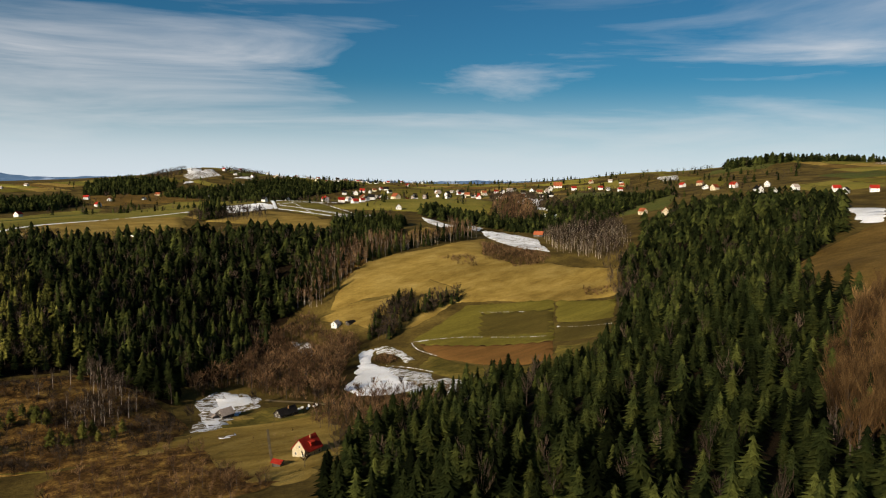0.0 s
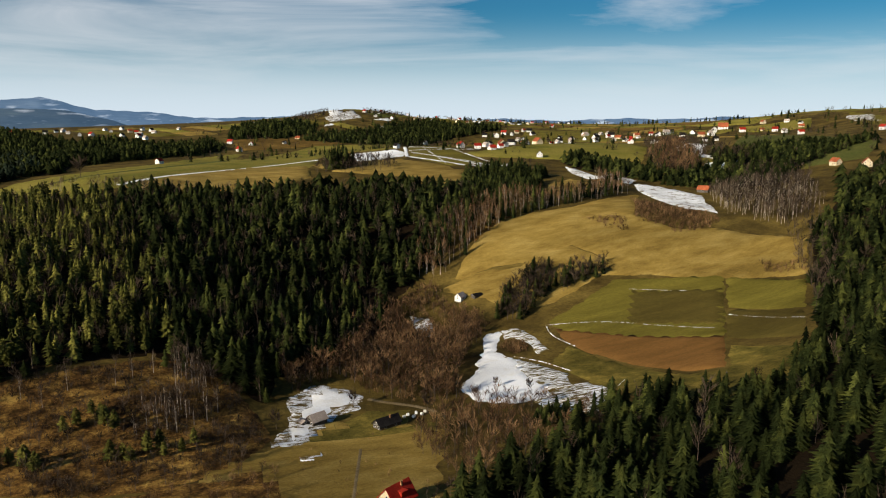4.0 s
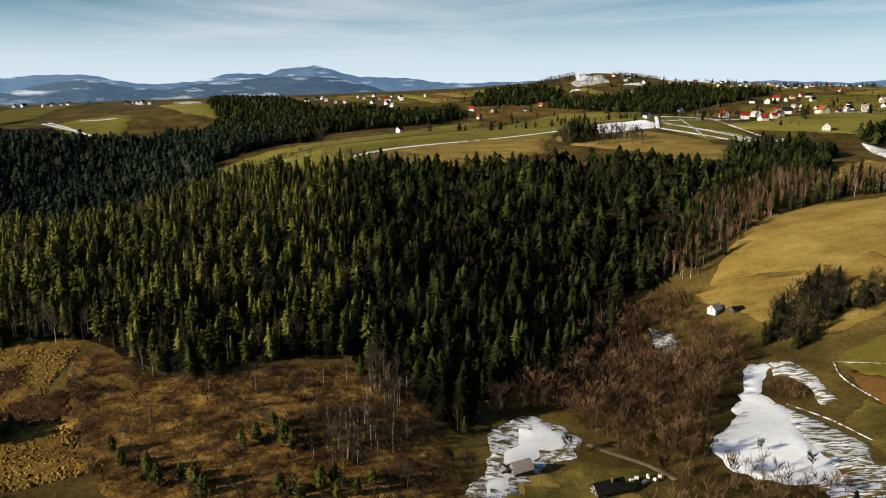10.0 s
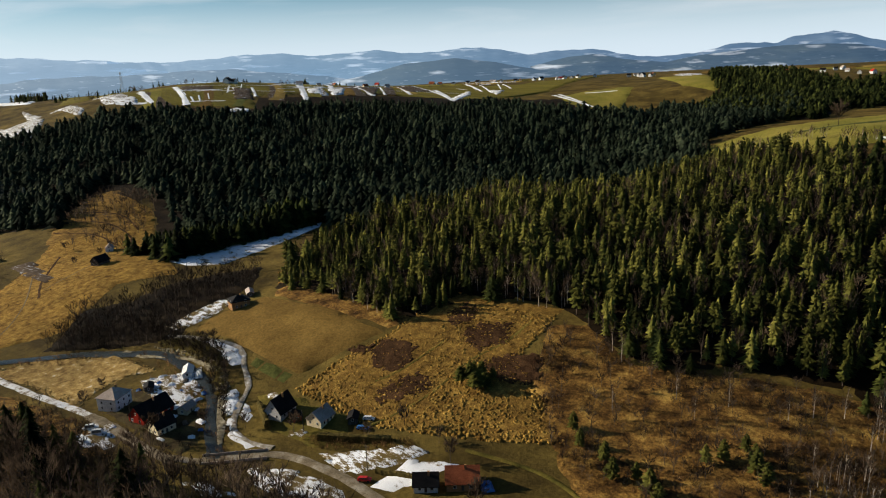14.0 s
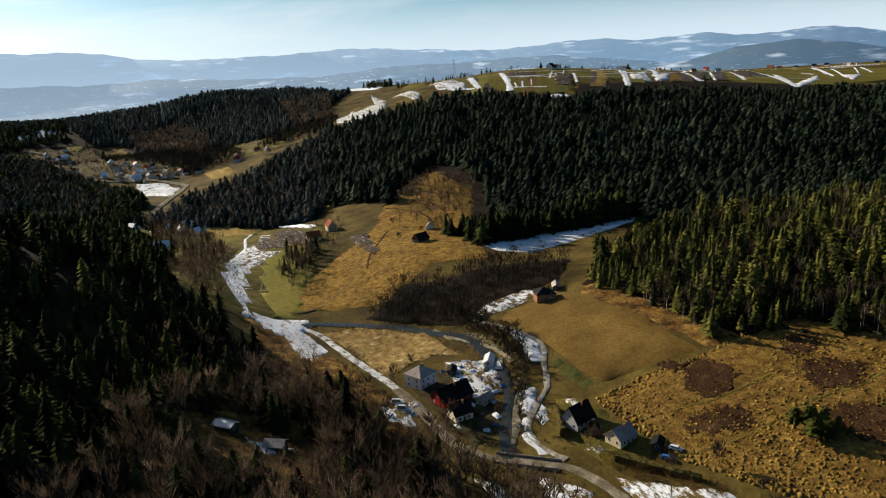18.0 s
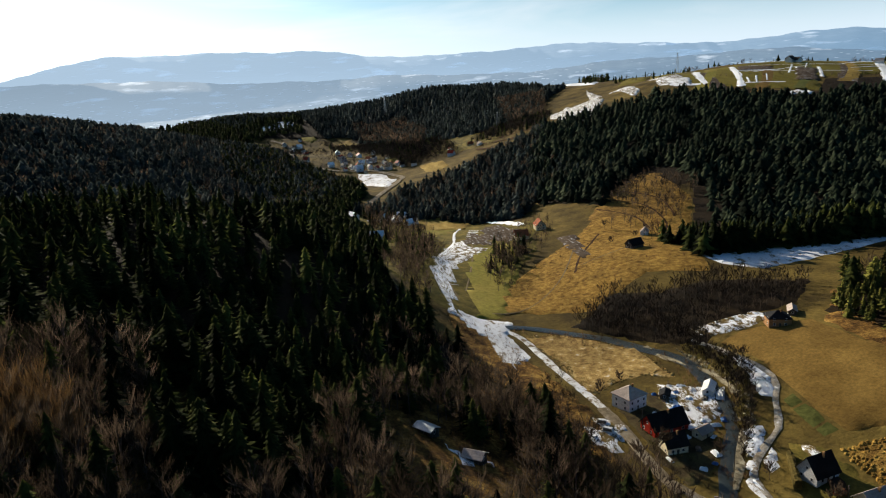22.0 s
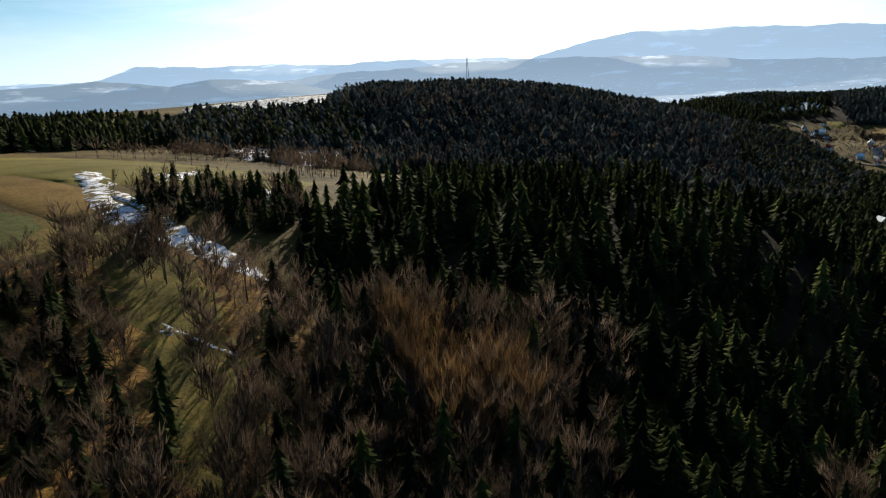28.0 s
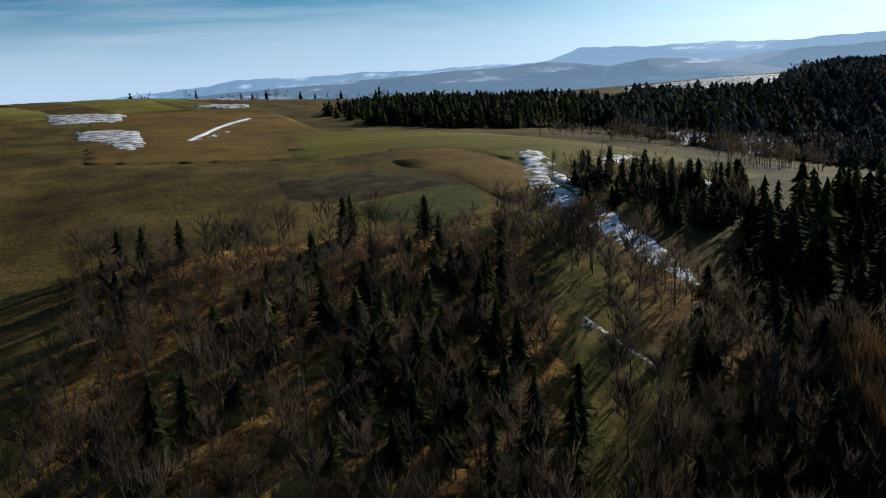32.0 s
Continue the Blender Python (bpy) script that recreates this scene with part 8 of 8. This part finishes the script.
M_HEDGE = material("hedge_twigs", [(0.05, 0.042, 0.012), (0.1, 0.075, 0.022), (0.15, 0.11, 0.03)], 1.5, 0.35, bump=1.0)
stand(clipped_hedge("tall clipped olive-brown hedge beside the black-roofed house", 17, 2.0, 2.8, M_HEDGE), -226, 166, 64)
stand(clipped_hedge("long clipped brown hedge along the garden", 26, 2.2, 2.2, M_HEDGE), -186, 175, 122)
stand(clipped_hedge("clipped dark hedge beside the red car", 14, 1.5, 1.6, M_HEDGE), -160, 169, 110)

# the bridge
bridge = empty("bridge", "small concrete bridge over the stream", "bridge")
piece("deck", *box(-11, 11, -2.8, 2.8, -0.5, 0.1), M_ROAD, bridge)
for s in (-1, 1):
    piece("parapet", *box(-11, 11, s * 2.75 - 0.12, s * 2.75 + 0.12, 0.1, 0.9), M_GREY_ROOF, bridge)
    for x in (-10, -5, 0, 5, 10):
        piece("post", *box(x - 0.14, x + 0.14, s * 2.75 - 0.16, s * 2.75 + 0.16, 0.1, 1.1), M_GREY_ROOF, bridge)
stand(bridge, -212, 144, 48)


def mast(label, tall, arms):
    ob = empty("mast", label, "mast")
    legs = []
    for sx, sy in ((-1, -1), (1, -1), (1, 1), (-1, 1)):
        b, t = 0.06 * tall, 0.012 * tall
        r = 0.005 * tall
        legs.append(([(sx * b - r, sy * b - r, -1), (sx * b + r, sy * b - r, -1), (sx * b + r, sy * b + r, -1), (sx * b - r, sy * b + r, -1),
                      (sx * t - r, sy * t - r, tall), (sx * t + r, sy * t - r, tall), (sx * t + r, sy * t + r, tall), (sx * t - r, sy * t + r, tall)], box(0, 1, 0, 1, 0, 1)[1]))
    for leg in legs:
        piece("leg", *leg, M_METAL, ob)
    for k in range(6):
        z = tall * (k + 0.5) / 6.5
        b = 0.06 * tall + (0.012 - 0.06) * tall * z / tall
        piece("brace", *joined(box(-b, b, -b - 0.05, -b + 0.05, z - 0.06, z + 0.06), box(-b, b, b - 0.05, b + 0.05, z - 0.06, z + 0.06)), M_METAL, ob)
    for z in arms:
        piece("crossarm", *box(-0.16 * tall, 0.16 * tall, -0.12, 0.12, tall * z - 0.12, tall * z + 0.12), M_METAL, ob)
    return ob


stand(mast("lattice mast on the wooded ridge", 45, ()), -1750, 146, 20)
stand(mast("lattice mast on the field ridge", 40, (0.8, 0.92)), -1390, 690, 20)
stand(mast("lattice mast on the southern ridge", 42, ()), -1053, -504, 20)
stand(mast("power pylon on the far slope", 30, (0.7, 0.85, 0.97)), -1240, 300, 60)
pole = empty("utility_pole", "wooden utility pole in the field", "pole")
piece("shaft", *rod(0.16, 0.11, -1, 9, 8), M_PLANK, pole)
piece("crossarm", *box(-0.8, 0.8, -0.06, 0.06, 8.3, 8.45), M_PLANK, pole)
stand(pole, 167, 170, 20)
for x, y in ((-205, 168), (-232, 150), (-170, 166), (-262, 133)):
    copy_thing(pole, pose(x, y, height(x, y) + 0.2, 0, 0, x))
bale = empty("bale", "round hay bale in white wrapping", "bale", "bales by the cottage")
bv, bf = rod(0.62, 0.62, -0.6, 0.6, 14)
piece("roll", [(z, x, y + 0.62) for x, y, z in bv], bf, M_TRIM, bale)
stand(bale, 49, 226, 10)
for i, (x, y) in enumerate(((51, 228), (53, 225), (55, 229), (57, 226.5), (59, 229))):
    copy_thing(bale, pose(x, y, height(x, y) + 0.2, 0, 0, i * 40))


# ---- trees that stand alone ----
def tree(name, label, shape, crown_mat, bark, group, category="tree"):
    v, f, s = shape
    ob = empty(name, label, category, group)
    for part_name, slot, m in (("crown", 0, crown_mat), ("trunk", 1, bark)):
        sel = f[s == slot]
        used, back = np.unique(sel, return_inverse=True)
        mesh_object(part_name, v[used], back.reshape(-1, 3), [m], parent=ob, tones=np.full(len(used), 0.55))
    return ob


def plant(proto, spots, tall, seed, wide=1.0):
    rr = np.random.RandomState(seed)
    for i, (x, y) in enumerate(spots):
        h = rr.uniform(*tall)
        m = pose(x, y, height(x, y) - 0.1, 0, 0, rr.uniform(0, 360)) @ Matrix.Diagonal((h * wide * rr.uniform(0.9, 1.15), h * wide * rr.uniform(0.9, 1.15), h, 1))
        ob = proto if i == 0 else copy_thing(proto, Matrix())
        ob.matrix_basis = m


FINE_SPRUCE = [spruce_shape(s + 60, 14, 14, radius=0.2) for s in range(3)]
FINE_BARE = [bare_shape(s + 80, 26, 18, 0.34, thick=3.0) for s in range(2)]
plant(tree("spruce_tree", "dark green spruce at the wood edge", FINE_SPRUCE[0], M_SPRUCE, M_BARK, "spruces at the field edge"), scattered([(108, 180), (130, 200), (182, 154), (233, 197), (225, 175), (180, 135), (125, 180)], 7, 71, 0.9), (8, 13), 71, 1.25)
plant(tree("spruce_tree", "tall dark spruce on the southern slope", FINE_SPRUCE[1], M_SPRUCE, M_BARK, "spruces on the southern slope"), scattered([(-120, -80), (-150, -120), (-175, -150), (-160, -100), (-140, -60), (-120, -40)], 11, 72, 0.7), (11, 20), 72)
plant(tree("pine_tree", "bushy green pine in the scrub", pine_shape(91, 10, 14), M_PINE, M_BARK, "pines in the scrub"), [(-80, 232), (-72, 236), (-66, 228), (-76, 240), (-60, 205), (-52, 208), (-46, 204), (-92, 206), (-168, 222), (-173, 226), (-165, 227), (-40, 206), (-110, 212), (-84, 228), (-70, 231), (-48, 210), (-57, 202), (-98, 210), (-104, 206), (-64, 204), (-36, 212), (-88, 203), (-120, 214), (-126, 220)], (6, 9.5), 73, 1.6)
plant(tree("pine_bush", "round dark green bush on the golden slope", pine_shape(92, 12, 18), M_PINE, M_BARK, "bushes on the golden slope"), [(-167, 219), (-171, 221), (-164, 221), (-168, 224), (-174, 219)], (7.5, 9.5), 81, 2.0)
plant(tree("birch_tree", "bare birch with a pale trunk", SLIM_BARE[0], M_TWIG, M_BIRCH, "birches on the slope"), [(-44, 270), (-40, 274), (-47, 276), (-38, 266), (-42, 281), (-36, 258), (-34, 250), (-52, 240), (-58, 246), (-95, 246), (-88, 258), (-70, 262), (-64, 268), (-56, 274), (-104, 252), (-32, 232), (-28, 240), (-120, 236), (-130, 262), (-136, 266)], (9, 15), 74)
plant(tree("lone_tree", "bare round-crowned tree alone in the field", FINE_BARE[0], M_TWIG, M_BARK, "lone trees"), [(-162, 712)], (22, 23), 75)
plant(tree("bare_tree", "bare spreading tree by the houses", FINE_BARE[1], M_TWIG, M_BARK, "trees by the houses"), [(-290, 128), (-240, 150), (-226, 158), (-208, 166), (-182, 178), (-150, 184), (-128, 170), (-246, 132), (-300, 140), (-238, 122), (-160, 190), (-176, 190), (20, 120), (44, 140), (60, 228), (30, 245), (-5, 225), (110, 232), (98, 246), (-490, 226), (-505, 240), (-478, 205), (-530, 220)], (6, 11), 76)
plant(tree("bare_tree", "tall bare tree on the grassy southern clearing", bare_shape(99, 20, 16, 0.24, thick=2.0), M_TWIG, M_BARK, "trees in the clearing"), [(-138, -48), (-133, -45), (-143, -52), (-150, -58), (-130, -56), (-158, -64), (-146, -42), (-168, -86), (-176, -100), (-184, -112), (-190, -126), (-196, -118), (-166, -76), (-160, -80), (-152, -68), (-172, -92), (-186, -104)], (13, 18), 77)
plant(tree("spruce_tree", "spruce in the tree group between fields", FINE_SPRUCE[2], M_SPRUCE, M_BARK, "spruces between the fields"), [(187, 372), (192, 369), (181, 368), (142, 352), (146, 356), (137, 349), (170, 366), (198, 374)], (12, 17), 78)

plant(tree("larch_tree", "tan leafless larch in the southern stand", LARCH_SLIM[0], M_LARCH, M_BARK, "larches of the southern stand"), scattered(LARCHES, 3.9, 41, 0.9)[::2], (13, 20), 79)
plant(tree("larch_tree", "tan leafless larch in the southern stand", LARCH_SLIM[1], M_LARCH, M_BARK, "larches of the southern stand"), scattered(LARCHES, 3.9, 41, 0.9)[1::2], (13, 20), 80)
